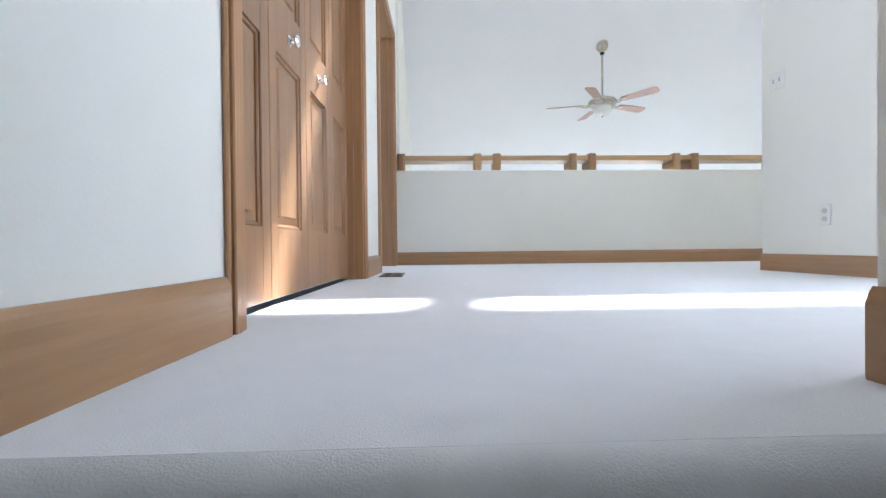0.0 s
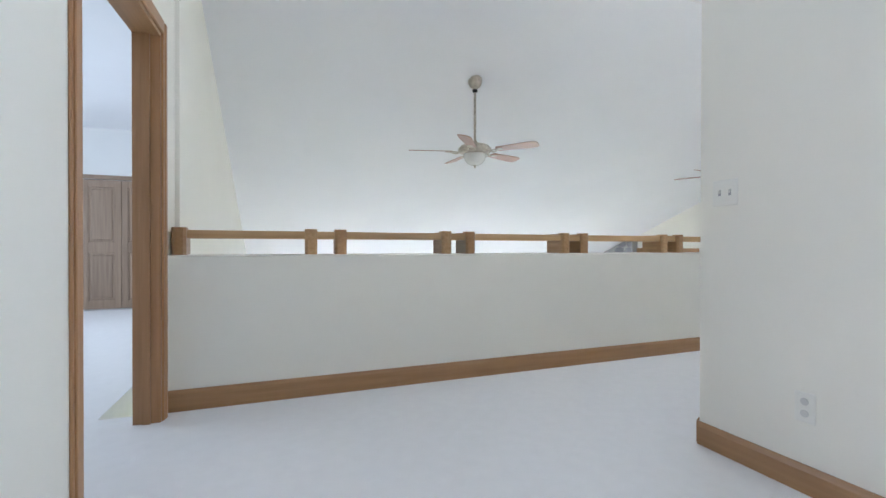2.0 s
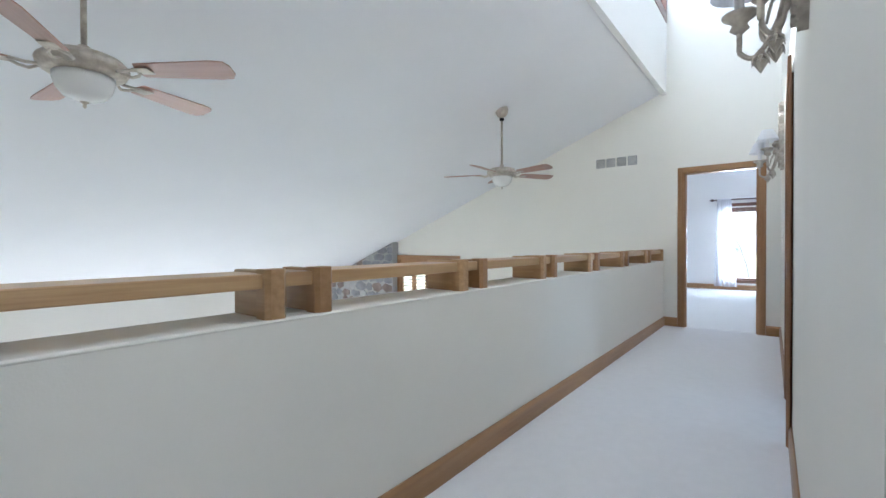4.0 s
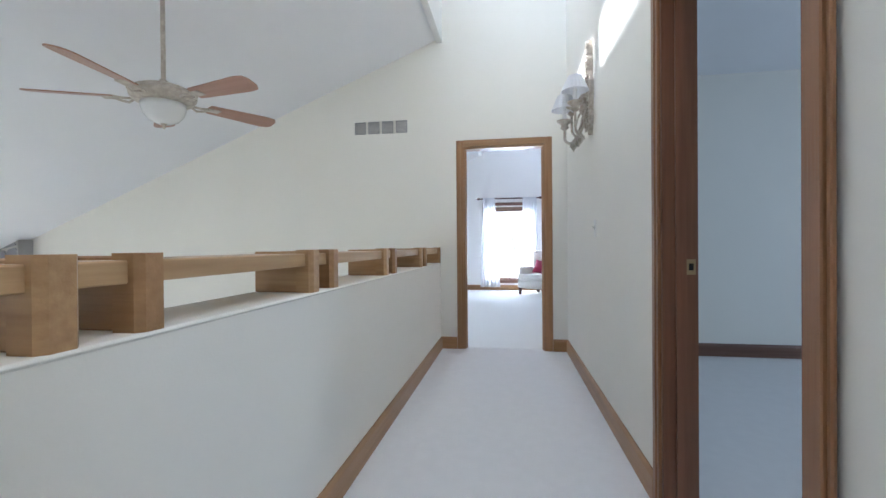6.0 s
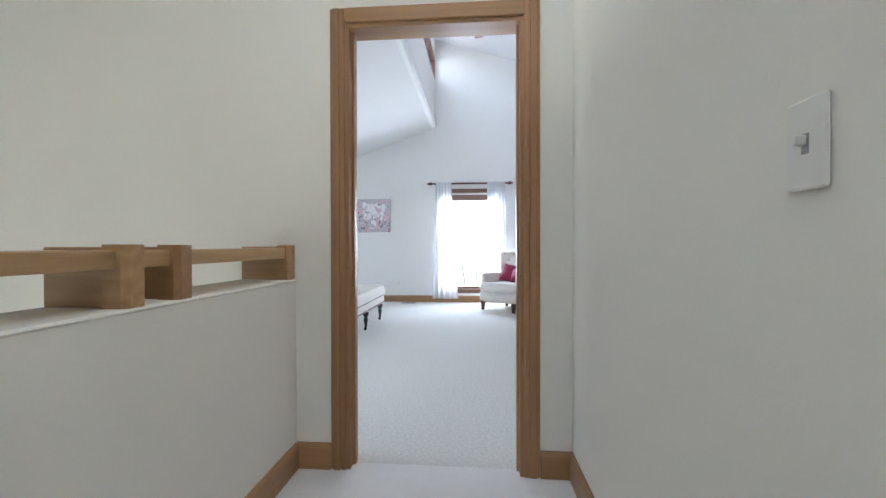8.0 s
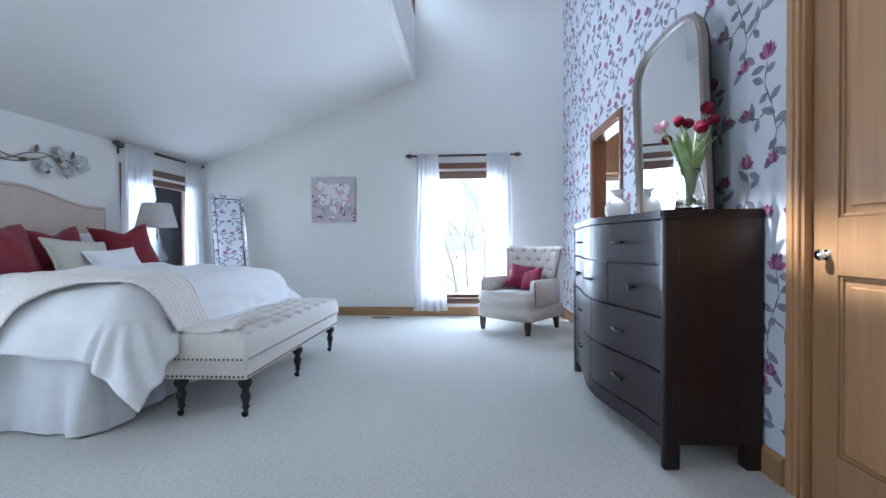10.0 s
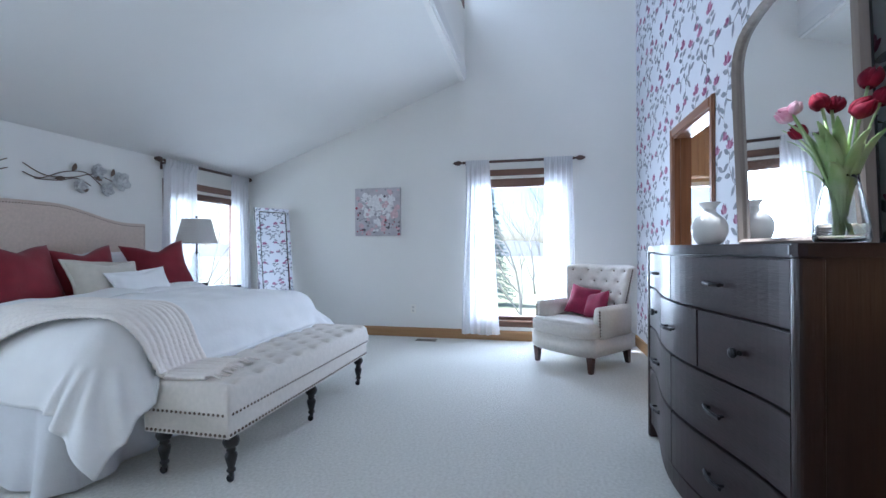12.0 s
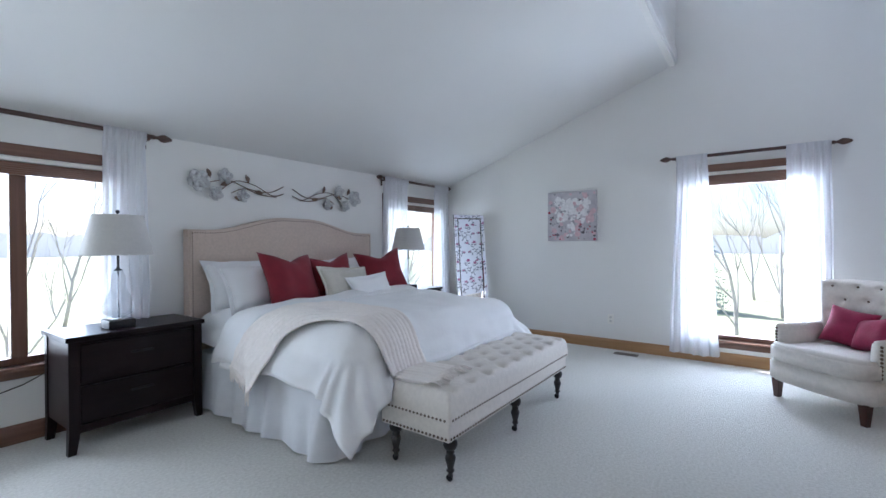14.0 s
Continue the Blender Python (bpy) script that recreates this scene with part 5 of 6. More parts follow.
part("fringe", bm, KNIT, throw, "twisted cream fringe")["kind"] = "stuff"

# ---- bench ----
bench = thing("tufted_bench", "ivory tufted bench with nailheads and black turned legs", "bench", pose(3.20, 0.725, 0))
BLX, BLY = 0.83, 0.245
part("frame", box(bmesh.new(), -BLX + 0.012, BLX - 0.012, -BLY + 0.012, BLY - 0.012, 0.235, 0.345, 0.008, 2), LINEN, bench)


def tuft(u, v, cols, rows, w, d):
    """Depth of diamond tufting at plan u, v in 0..1."""
    best = 9
    for r in range(rows):
        for c in range(cols + (r % 2)):
            bx = (c + (0.5 if r % 2 == 0 else 0.0)) / cols
            by = (r + 0.5) / rows
            best = min(best, math.hypot((u - bx) * w, (v - by) * d))
    return best


bm = bmesh.new()


def bench_top(u, v):
    x, y = (2 * u - 1) * BLX, (2 * v - 1) * BLY
    e = min((1 - abs(2 * u - 1)) * BLX, (1 - abs(2 * v - 1)) * BLY)
    rim = math.sqrt(max(0, 1 - (1 - min(1, e / 0.05)) ** 2))
    t = tuft(u, v, 9, 4, 2 * BLX, 2 * BLY)
    z = 0.40 + 0.085 * rim - 0.030 * math.exp(-(t / 0.030) ** 2) * (e > 0.03)
    return (x, y, z)


top_v = grid(bm, 150, 48, bench_top)
rim_lo = []
edge = [top_v[i][0] for i in range(151)] + [top_v[150][j] for j in range(1, 49)] + [top_v[i][48] for i in range(149, -1, -1)] + [top_v[0][j] for j in range(47, 0, -1)]
low = [bm.verts.new((v.co.x, v.co.y, 0.335)) for v in edge]
for k in range(len(edge)):
    bm.faces.new((edge[k], low[k], low[(k + 1) % len(edge)], edge[(k + 1) % len(edge)]))
bmesh.ops.recalc_face_normals(bm, faces=bm.faces)
cushion = part("cushion", bm, LINEN, bench, "ivory diamond-tufted cushion", True)
for r in range(4):
    for c in range(9 + (r % 2)):
        x, y = ((c + (0.5 if r % 2 == 0 else 0.0)) / 9 * 2 - 1) * BLX, ((r + 0.5) / 4 * 2 - 1) * BLY
        if abs(x) < BLX - 0.03:
            part("button", lathe(bmesh.new(), [(0.013, 0.452), (0.011, 0.461), (0.003, 0.464)], 8, pose(x, y, 0)), LINEN, cushion)
bm = bmesh.new()
for zz in (0.252, 0.350):
    for k in range(62):
        x = -BLX + 0.03 + (2 * BLX - 0.06) * k / 61
        for y, rx in ((-BLY + 0.011, 90), (BLY - 0.011, -90)):
            lathe(bm, [(0.008, 0), (0.006, 0.004), (0.001, 0.006)], 6, pose(x, y if zz < 0.3 else y * 1.042, zz, rx, 0, 0))
    for k in range(18):
        y = -BLY + 0.03 + (2 * BLY - 0.06) * k / 17
        for x, ry in ((-BLX + 0.011, -90), (BLX - 0.011, 90)):
            lathe(bm, [(0.008, 0), (0.006, 0.004), (0.001, 0.006)], 6, pose(x if zz < 0.3 else x * 1.012, y, zz, 0, ry, 0))
part("nailheads", bm, NAIL, bench, "bronze nailheads")["kind"] = "stuff"
leg_prof = [(0.012, 0.030), (0.013, 0.050), (0.021, 0.056), (0.021, 0.064), (0.015, 0.070), (0.017, 0.078), (0.026, 0.112), (0.029, 0.130), (0.024, 0.142), (0.017, 0.148), (0.022, 0.154), (0.022, 0.160), (0.017, 0.165), (0.031, 0.176), (0.039, 0.196), (0.036, 0.214), (0.026, 0.226), (0.031, 0.230), (0.031, 0.24)]
for x in (-0.745, 0.0, 0.745):
    for y in (-0.19, 0.19):
        lg = part("leg", lathe(bmesh.new(), leg_prof, 16, pose(x, y, 0)), BLACK_LEG, bench, "black turned leg", True)
        part("caster", lathe(bmesh.new(), [(0.016, -0.007), (0.019, -0.004), (0.019, 0.004), (0.016, 0.007)], 14, pose(x, y + 0.006, 0.019, 0, 90, 0)), BLACK, lg, "small black caster")
        part("caster_fork", box(bmesh.new(), x - 0.011, x + 0.011, y - 0.008, y + 0.010, 0.024, 0.036), BLACK, lg)

# ---- armchair ----
chair = thing("armchair", "ivory button-tufted armchair with nailheads and dark legs", "armchair", pose(5.06, -1.315, 0, 0, 0, 229.5))
front = [(0.36 * math.sin(radians(a)), -0.27 - 0.115 * math.cos(radians(a)) ** 0.6) for a in range(-88, 89, 8)]
bm = bmesh.new()
prism(bm, [(-0.36, 0.33)] + front + [(0.36, 0.33)], 0.145, 0.31)
bmesh.ops.bevel(bm, geom=[e for e in bm.edges if abs(e.verts[0].co.z - e.verts[1].co.z) < 1e-5], offset=0.018, segments=2, affect="EDGES")
part("seat_base", bm, LINEN, chair, smooth=True)
bm = bmesh.new()
sc_out = [(-0.275, 0.26), (-0.275, -0.22), (-0.36, -0.23), (-0.355, -0.31), (-0.31, -0.355), (-0.22, -0.383), (-0.11, -0.398), (0.0, -0.403), (0.11, -0.398), (0.22, -0.383), (0.31, -0.355), (0.355, -0.31), (0.36, -0.23), (0.275, -0.22), (0.275, 0.26)]
prism(bm, sc_out, 0.305, 0.435)
bmesh.ops.bevel(bm, geom=bm.edges, offset=0.022, segments=3, affect="EDGES")
part("seat_cushion", bm, LINEN, chair, smooth=True)
for s in (-1, 1):
    bm = bmesh.new()
    prof = [(-0.285, 0.30), (-0.285, 0.50), (-0.295, 0.565), (-0.325, 0.585), (-0.365, 0.575), (-0.375, 0.53), (-0.37, 0.30)]
    prism(bm, [(s * x, z) for x, z in prof][::s], -0.245, 0.25, "y")
    bmesh.ops.bevel(bm, geom=[e for e in bm.edges], offset=0.010, segments=2, affect="EDGES")
    arm = part("arm", bm, LINEN, chair, smooth=True)
    nb = bmesh.new()
    for k in range(9):
        lathe(nb, [(0.011, 0), (0.008, 0.005), (0.001, 0.007)], 8, pose(s * 0.355, -0.246, 0.335 + 0.026 * k, 90, 0, 0))
    part("nailheads", nb, NAIL, arm, "bronze nailheads")["kind"] = "stuff"
bm = bmesh.new()


def chair_back(u, v, front):
    x = (2 * u - 1)
    w = 0.305 + 0.07 * v
    z = 0.40 + 0.535 * v - 0.020 * abs(x) ** 6 * v - 0.006 * math.cos(3 * x) * v
    wrap = -0.12 * abs(x) ** 2.4
    lean = 0.26 + 0.085 * v + wrap
    e = min(1 - abs(x), (1 - v) * 2.0)
    rim = math.sqrt(max(0, 1 - (1 - min(1, e / 0.16)) ** 2))
    if not front:
        return (x * w, lean + 0.09, z)
    t = tuft(u, v, 5, 5, 0.70, 0.60)
    return (x * w, lean + 0.055 - 0.085 * rim + 0.032 * math.exp(-(t / 0.028) ** 2) * (e > 0.1), z)


fv = grid(bm, 60, 50, lambda u, v: chair_back(u, v, True))
bv = grid(bm, 60, 50, lambda u, v: chair_back(u, v, False))
ring_f = [fv[i][0] for i in range(61)] + [fv[60][j] for j in range(1, 51)] + [fv[i][50] for i in range(59, -1, -1)] + [fv[0][j] for j in range(49, 0, -1)]
ring_b = [bv[i][0] for i in range(61)] + [bv[60][j] for j in range(1, 51)] + [bv[i][50] for i in range(59, -1, -1)] + [bv[0][j] for j in range(49, 0, -1)]
for k in range(len(ring_f)):
    bm.faces.new((ring_f[k], ring_b[k], ring_b[(k + 1) % len(ring_f)], ring_f[(k + 1) % len(ring_f)]))
bmesh.ops.recalc_face_normals(bm, faces=bm.faces)
back = part("backrest", bm, LINEN, chair, "button-tufted ivory backrest", True)
for r in range(5):
    for c in range(5 + (r % 2)):
        u, v = (c + (0.5 if r % 2 == 0 else 0.0)) / 5, (r + 0.5) / 5
        if 0.06 < u < 0.94:
            p = chair_back(u, v, True)
            part("button", lathe(bmesh.new(), [(0.012, 0.0), (0.010, 0.007), (0.002, 0.010)], 8, pose(p[0], p[1] + 0.002, p[2], 90, 0, 0)), NAIL, back)
nb = bmesh.new()
for k in range(15):
    for s in (0.0, 1.0):
        p = chair_back(s, 0.32 + 0.62 * k / 14, False)
        lathe(nb, [(0.011, 0), (0.008, 0.005), (0.001, 0.007)], 8, pose(p[0], p[1] - 0.045, p[2], 0, 90 if s else -90, 0))
part("nailheads", nb, NAIL, back, "bronze nailheads")["kind"] = "stuff"
for x, y, lean in ((-0.30, -0.30, 0), (0.30, -0.30, 0), (-0.29, 0.29, 0.03), (0.29, 0.29, 0.03)):
    bm = bmesh.new()
    a, b = 0.018, 0.029
    lo = [bm.verts.new((x + i * a, y + j * a + lean, 0)) for i, j in ((-1, -1), (1, -1), (1, 1), (-1, 1))]
    hi = [bm.verts.new((x + i * b, y + j * b, 0.15)) for i, j in ((-1, -1), (1, -1), (1, 1), (-1, 1))]
    bm.faces.new(lo[::-1]), bm.faces.new(hi)
    for k in range(4):
        bm.faces.new((lo[k], lo[(k + 1) % 4], hi[(k + 1) % 4], hi[k]))
    part("leg", bm, CHAIR_LEG, chair, "dark tapered leg")
CM = pose(5.06, -1.315, 0, 0, 0, 229.5)
pillow("chair_cushion", CM @ pose(-0.10, 0.07, 0.435, -24, 9, 10), 0.31, 0.31, 0.13, PINKRED, "raspberry red cushion on the armchair", "cushion", group="red chair cushions")
pillow("chair_cushion", CM @ pose(0.115, 0.03, 0.435, -26, -14, -10), 0.29, 0.27, 0.12, PINKRED, "raspberry red cushion on the armchair", "cushion", group="red chair cushions")

# ---- dresser ----
DX0, DX1, DBK, DH = 1.985, 3.43, -1.965, 1.12
DC, DW = (DX0 + DX1) / 2, (DX1 - DX0) / 2
dresser = thing("dresser", "dark espresso bow-front dresser with nine drawers", "dresser", pose(DC, DBK, 0, 0, 0, 1.4))


def bow(x):
    """Front line of the dresser over its width; local, y from the back."""
    u = min(1, abs(x) / (DW - 0.033))
    return 0.412 + 0.095 * (0.5 + 0.5 * math.cos(math.pi * u))


def bow_slab(x0, x1, z0, z1, out0, depth, n=14, lip=0.0):
    """A curved board that follows the front, from out0 behind the front line to depth further back."""
    bm = bmesh.new()
    pts = [(x0 + (x1 - x0) * k / n, bow(x0 + (x1 - x0) * k / n) - out0) for k in range(n + 1)]
    ring = pts + [(x, y - depth) for x, y in pts[::-1]]
    prism(bm, ring, z0, z1)
    if lip:
        front = [e for e in bm.edges if all(v.co.y > min(p[1] for p in pts) - 0.001 for v in e.verts) and abs(e.verts[0].co.z - e.verts[1].co.z) < 1e-5]
        bmesh.ops.bevel(bm, geom=front, offset=lip, segments=2, affect="EDGES")
    return bm


body = bmesh.new()
prism(body, [(-DW + 0.01, 0.0), (DW - 0.01, 0.0)] + [((DW - 0.01) * (1 - 2 * k / 24), bow((DW - 0.01) * (1 - 2 * k / 24)) - 0.03) for k in range(25)], 0.12, 1.08)
part("body", body, ESPRESSO, dresser)
for s in (-1, 1):
    part("side_panel", box(bmesh.new(), *sorted((s * (DW - 0.012), s * DW)), 0.0, 0.36, 0.11, 1.085, 0.003), ESPRESSO, dresser)
    st = bmesh.new()
    box(st, *sorted((s * (DW - 0.034), s * (DW + 0.003))), 0.345, 0.418, 0.0, 1.085, 0.014, 3)
    part("corner_post", st, ESPRESSO, dresser)
    part("back_foot", box(bmesh.new(), *sorted((s * (DW - 0.06), s * DW)), 0.0, 0.07, 0.0, 0.12, 0.006), ESPRESSO, dresser)
tb = bmesh.new()
ring = [(-DW - 0.006, 0.0), (DW + 0.006, 0.0), (DW + 0.006, 0.394), (DW - 0.002, 0.413), (DW - 0.020, 0.424)] + [((DW - 0.034) * (1 - 2 * k / 24), bow((DW - 0.034) * (1 - 2 * k / 24)) + 0.008) for k in range(25)] + [(-DW + 0.020, 0.424), (-DW + 0.002, 0.413), (-DW - 0.006, 0.394)]
prism(tb, ring, 1.083, DH)
bmesh.ops.bevel(tb, geom=[e for e in tb.edges if abs(e.verts[0].co.z - e.verts[1].co.z) < 1e-5], offset=0.006, segments=2, affect="EDGES")
part("top", tb, ESPRESSO_X, dresser)
part("apron", bow_slab(-DW + 0.034, DW - 0.034, 0.085, 0.165, 0.006, 0.02, 20), ESPRESSO_X, dresser)


def pull(parent, x, z, w=0.10):
    y = bow(x)
    p = tube(bmesh.new(), [(x - w / 2, y + 0.020, z), (x - w / 6, y + 0.030, z), (x + w / 6, y + 0.030, z), (x + w / 2, y + 0.020, z)], [0.006, 0.0075, 0.0075, 0.006], 8)
    for s in (-1, 1):
        tube(p, [(x + s * w * 0.32, y - 0.002, z), (x + s * w * 0.32, y + 0.024, z)], 0.005, 6)
    part("handle", p, BLACK, parent, "black bar handle")


def round_knob(parent, x, z):
    part("knob", lathe(bmesh.new(), [(0.009, 0.0), (0.007, 0.012), (0.016, 0.018), (0.019, 0.026), (0.014, 0.033), (0.003, 0.036)], 14, pose(x, bow(x), z, -90, 0, 0)), BLACK, parent, "black round knob")


IN = DW - 0.036
third = [-IN, -IN / 3, IN / 3, IN]
for zb_, zt_, xs in ((0.175, 0.405, (-IN, 0.0, IN)), (0.415, 0.645, (-IN, 0.0, IN)), (0.655, 0.875, third), (0.885, 1.075, (-IN, 0.0, IN))):
    for i, (a, b) in enumerate(zip(xs, xs[1:])):
        dr = part("drawer", bow_slab(a + 0.004, b - 0.004, zb_, zt_, 0.0, 0.022, 14, 0.003), ESPRESSO_X, dresser)
        xm, zm = (a + b) / 2, (zb_ + zt_) / 2
        if len(xs) == 4 and i != 1:
            round_knob(dr, xm, zm)
        else:
            pull(dr, xm, zm, 0.13)


# ---- on the dresser ----
mirror = thing("arched_mirror", "tall mirror with a shaped taupe frame", "mirror", pose(2.632, -1.90, DH + 0.002, -2.0, 0, 0))


def arch(half_w, h, inset):
    pts = []
    w, sh = half_w - inset, h * 0.80
    pts += [(-w, inset), (-w, sh)]
    pts += [(-w + 0.012, sh + 0.05), (-w + 0.03, sh + 0.09)]
    for k in range(1, 13):
        a = math.pi * (1 - k / 13)
        pts.append(((w - 0.05) * math.cos(a), sh + 0.09 + (h - inset - sh - 0.09) * math.sin(a) ** 0.8))
    pts += [(w - 0.03, sh + 0.09), (w - 0.012, sh + 0.05), (w, sh), (w, inset)]
    return pts


MW, MH = 0.425, 1.04
o1, o2 = arch(MW, MH, 0.0), arch(MW, MH, 0.027)
bm = bmesh.new()
rows_ = []
for pts, y in ((o1, 0.0), (o1, 0.028), ([((a[0] + b[0]) / 2, (a[1] + b[1]) / 2) for a, b in zip(o1, o2)], 0.040), (o2, 0.022), (o2, 0.0)):
    rows_.append([bm.verts.new((x, y, z)) for x, z in pts])
rows_.append(rows_[0])
for a, b in zip(rows_, rows_[1:]):
    for k in range(len(o1)):
        bm.faces.new((a[k], a[(k + 1) % len(o1)], b[(k + 1) % len(o1)], b[k]))
bmesh.ops.recalc_face_normals(bm, faces=bm.faces)
part("mirror_frame", bm, TAUPE, mirror)
bm = bmesh.new()
prism(bm, o2, 0.006, 0.012, "y")
part("glass", bm, MIRROR, mirror, "silvered mirror glass")
bm = bmesh.new()
prism(bm, arch(MW, MH, 0.012), -0.016, -0.001, "y")
part("backing", bm, BLACK, mirror)

vase = thing("tulip_vase", "clear glass vase with red and pink tulips", "vase", pose(2.085, -1.731, DH + 0.002))
vp = [(0.060, 0.0), (0.064, 0.010), (0.059, 0.06), (0.048, 0.125), (0.040, 0.165), (0.039, 0.186)]
inner = [(r - 0.004, max(z, 0.008)) for r, z in vp][::-1]
bm = bmesh.new()
lathe(bm, vp + inner, 28)
part("glass", bm, GLASS, vase, smooth=True)
part("water", lathe(bmesh.new(), [(0.055, 0.0095), (0.058, 0.014), (0.056, 0.050)], 24), WATER, vase, "shallow water")
rnd = random.Random(8)


def tulip(x, y, z, tilt, heading, mm, size=1.0):
    flower = bmesh.new()
    base = Matrix.Translation((x, y, z)) @ Matrix.Rotation(heading, 4, "Z") @ Matrix.Rotation(tilt, 4, "Y")
    for ring_i, (n, rr) in enumerate(((3, 0.021), (3, 0.026))):
        for k in range(n):
            a = 2 * math.pi * (k + 0.5 * ring_i) / n
            def petal(u, v, a=a, rr=rr):
                w = (2 * u - 1)
                bulge_ = math.sin(math.pi * min(1, v * 0.80 + 0.14))
                ang = a + w * 0.95 * (1 - 0.55 * v ** 3)
                rad = rr * (0.25 + 0.95 * bulge_) + 0.003 * math.cos(3 * w)
                return base @ Vector((rad * math.cos(ang), rad * math.sin(ang), 0.062 * v * (1 - 0.12 * w * w))) if size == 1 else base @ (Vector((rad * math.cos(ang), rad * math.sin(ang), 0.062 * v * (1 - 0.12 * w * w))) * size)
            grid(flower, 6, 7, petal)
    thicken(flower, 0.0012)
    part("flower", flower, mm, vase, smooth=True)
    s = bmesh.new()
    tube(s, [(rnd.uniform(-0.02, 0.02), rnd.uniform(-0.02, 0.02), 0.015), (x * 0.2, y * 0.2, 0.145), (x * 0.6, y * 0.6, 0.145 + (z - 0.145) * 0.6), (x, y, z + 0.003)], 0.0042, 7)
    part("stem", s, LEAF, vase, smooth=True)


for x, y, z, ti, hd, mm, sz in ((0.00, 0.115, 0.345, 1.2, 1.5, PETAL_PALE, 1.0), (-0.02, 0.130, 0.352, 0.6, 3.6, PETAL_PALE, 0.75), (0.02, 0.034, 0.370, 0.35, 1.2, PETAL, 1.05), (0.03, 0.005, 0.365, 0.5, 5.0, PETAL, 1.0),
                               (-0.04, -0.005, 0.330, 0.9, 3.9, PETAL, 1.2), (0.01, -0.070, 0.420, 0.30, 4.6, PETAL, 1.2), (-0.01, -0.085, 0.365, 0.45, 4.5, PETAL, 1.05), (0.02, 0.075, 0.300, 1.2, 1.6, PETAL, 0.95)):
    tulip(x, y, z + 0.012, ti, hd, mm, sz * 0.76)
for k in range(16):
    a, L = rnd.uniform(0, 6.28), rnd.uniform(0.20, 0.34)
    dx, dy = math.cos(a), math.sin(a)
    lb = bmesh.new()

    def blade_leaf(u, v, dx=dx, dy=dy, L=L):
        w = 0.019 * math.sin(math.pi * (0.12 + 0.85 * v)) * (2 * u - 1)
        r = 0.012 + 0.36 * L * v ** 1.7
        return (dx * r - dy * w, dy * r + dx * w, 0.07 + L * v - 0.07 * v ** 3 + 0.25 * abs(w))
    grid(lb, 4, 12, blade_leaf)
    thicken(lb, 0.0012)
    part("leaf", lb, LEAF, vase, smooth=True)

urn = thing("white_vase", "squat white ribbed ceramic vase with a flared neck", "vase", pose(3.18, -1.78, DH + 0.002))
bm = bmesh.new()
prof = [(0.045, 0.0), (0.066, 0.02), (0.083, 0.065), (0.083, 0.100), (0.070, 0.135), (0.042, 0.160), (0.028, 0.176), (0.030, 0.198), (0.048, 0.216), (0.053, 0.222), (0.045, 0.221), (0.024, 0.182)]
segs = 48
rr_ = [[bm.verts.new(((r * (1 + (0.018 if i % 2 and z < 0.14 else 0))) * math.cos(2 * math.pi * i / segs), (r * (1 + (0.018 if i % 2 and z < 0.14 else 0))) * math.sin(2 * math.pi * i / segs), z)) for i in range(segs)] for r, z in prof]
for a, b in zip(rr_, rr_[1:]):
    for i in range(segs):
        bm.faces.new((a[i], a[(i + 1) % segs], b[(i + 1) % segs], b[i]))
bm.faces.new(rr_[0][::-1])
part("body", bm, CERAMIC, urn, smooth=True)


# ---- nightstands and lamps ----
def nightstand(m, label):
    n = thing("nightstand", label, "nightstand", m, "bedside nightstands")
    w, d, h = 0.76, 0.45, 0.70
    part("top", box(bmesh.new(), -w / 2 - 0.015, w / 2 + 0.015, -0.015, d, h - 0.03, h, 0.005, 2), NIGHT, n)
    part("body", box(bmesh.new(), -w / 2 + 0.02, w / 2 - 0.02, 0.022, d, 0.16, h - 0.031), NIGHT, n)
    for s in (-1, 1):
        part("side_panel", box(bmesh.new(), *sorted((s * (w / 2 - 0.019), s * (w / 2 - 0.006))), 0.05, d - 0.05, 0.15, h - 0.031), NIGHT, n)
        for y in (0.0, d - 0.05):
            lg = bmesh.new()
            x = s * (w / 2 - 0.0275)
            lo = [lg.verts.new((x + i * 0.020 + s * 0.012, y + 0.025 + j * 0.020, 0)) for i, j in ((-1, -1), (1, -1), (1, 1), (-1, 1))]
            mi = [lg.verts.new((x + i * 0.027, y + 0.025 + j * 0.025, 0.13)) for i, j in ((-1, -1), (1, -1), (1, 1), (-1, 1))]
            hi = [lg.verts.new((x + i * 0.027, y + 0.025 + j * 0.025, h - 0.031)) for i, j in ((-1, -1), (1, -1), (1, 1), (-1, 1))]
            for p, q in ((lo, mi), (mi, hi)):
                for k in range(4):
                    lg.faces.new((p[k], p[(k + 1) % 4], q[(k + 1) % 4], q[k]))
            lg.faces.new(lo[::-1]), lg.faces.new(hi)
            part("leg", lg, NIGHT, n)
    part("plinth", box(bmesh.new(), -w / 2 + 0.055, w / 2 - 0.055, 0.012, 0.03, 0.12, 0.165), NIGHT, n)
    for z0_, z1_ in ((0.175, 0.395), (0.41, 0.645)):
        dr = part("drawer", box(bmesh.new(), -w / 2 + 0.058, w / 2 - 0.058, 0.004, 0.022, z0_, z1_, 0.003), NIGHT, n)
        part("handle", box(bmesh.new(), -0.065, 0.065, -0.012, 0.004, (z0_ + z1_) / 2 + 0.02, (z0_ + z1_) / 2 + 0.032, 0.003), BLACK, dr, "black bar handle")
    return n


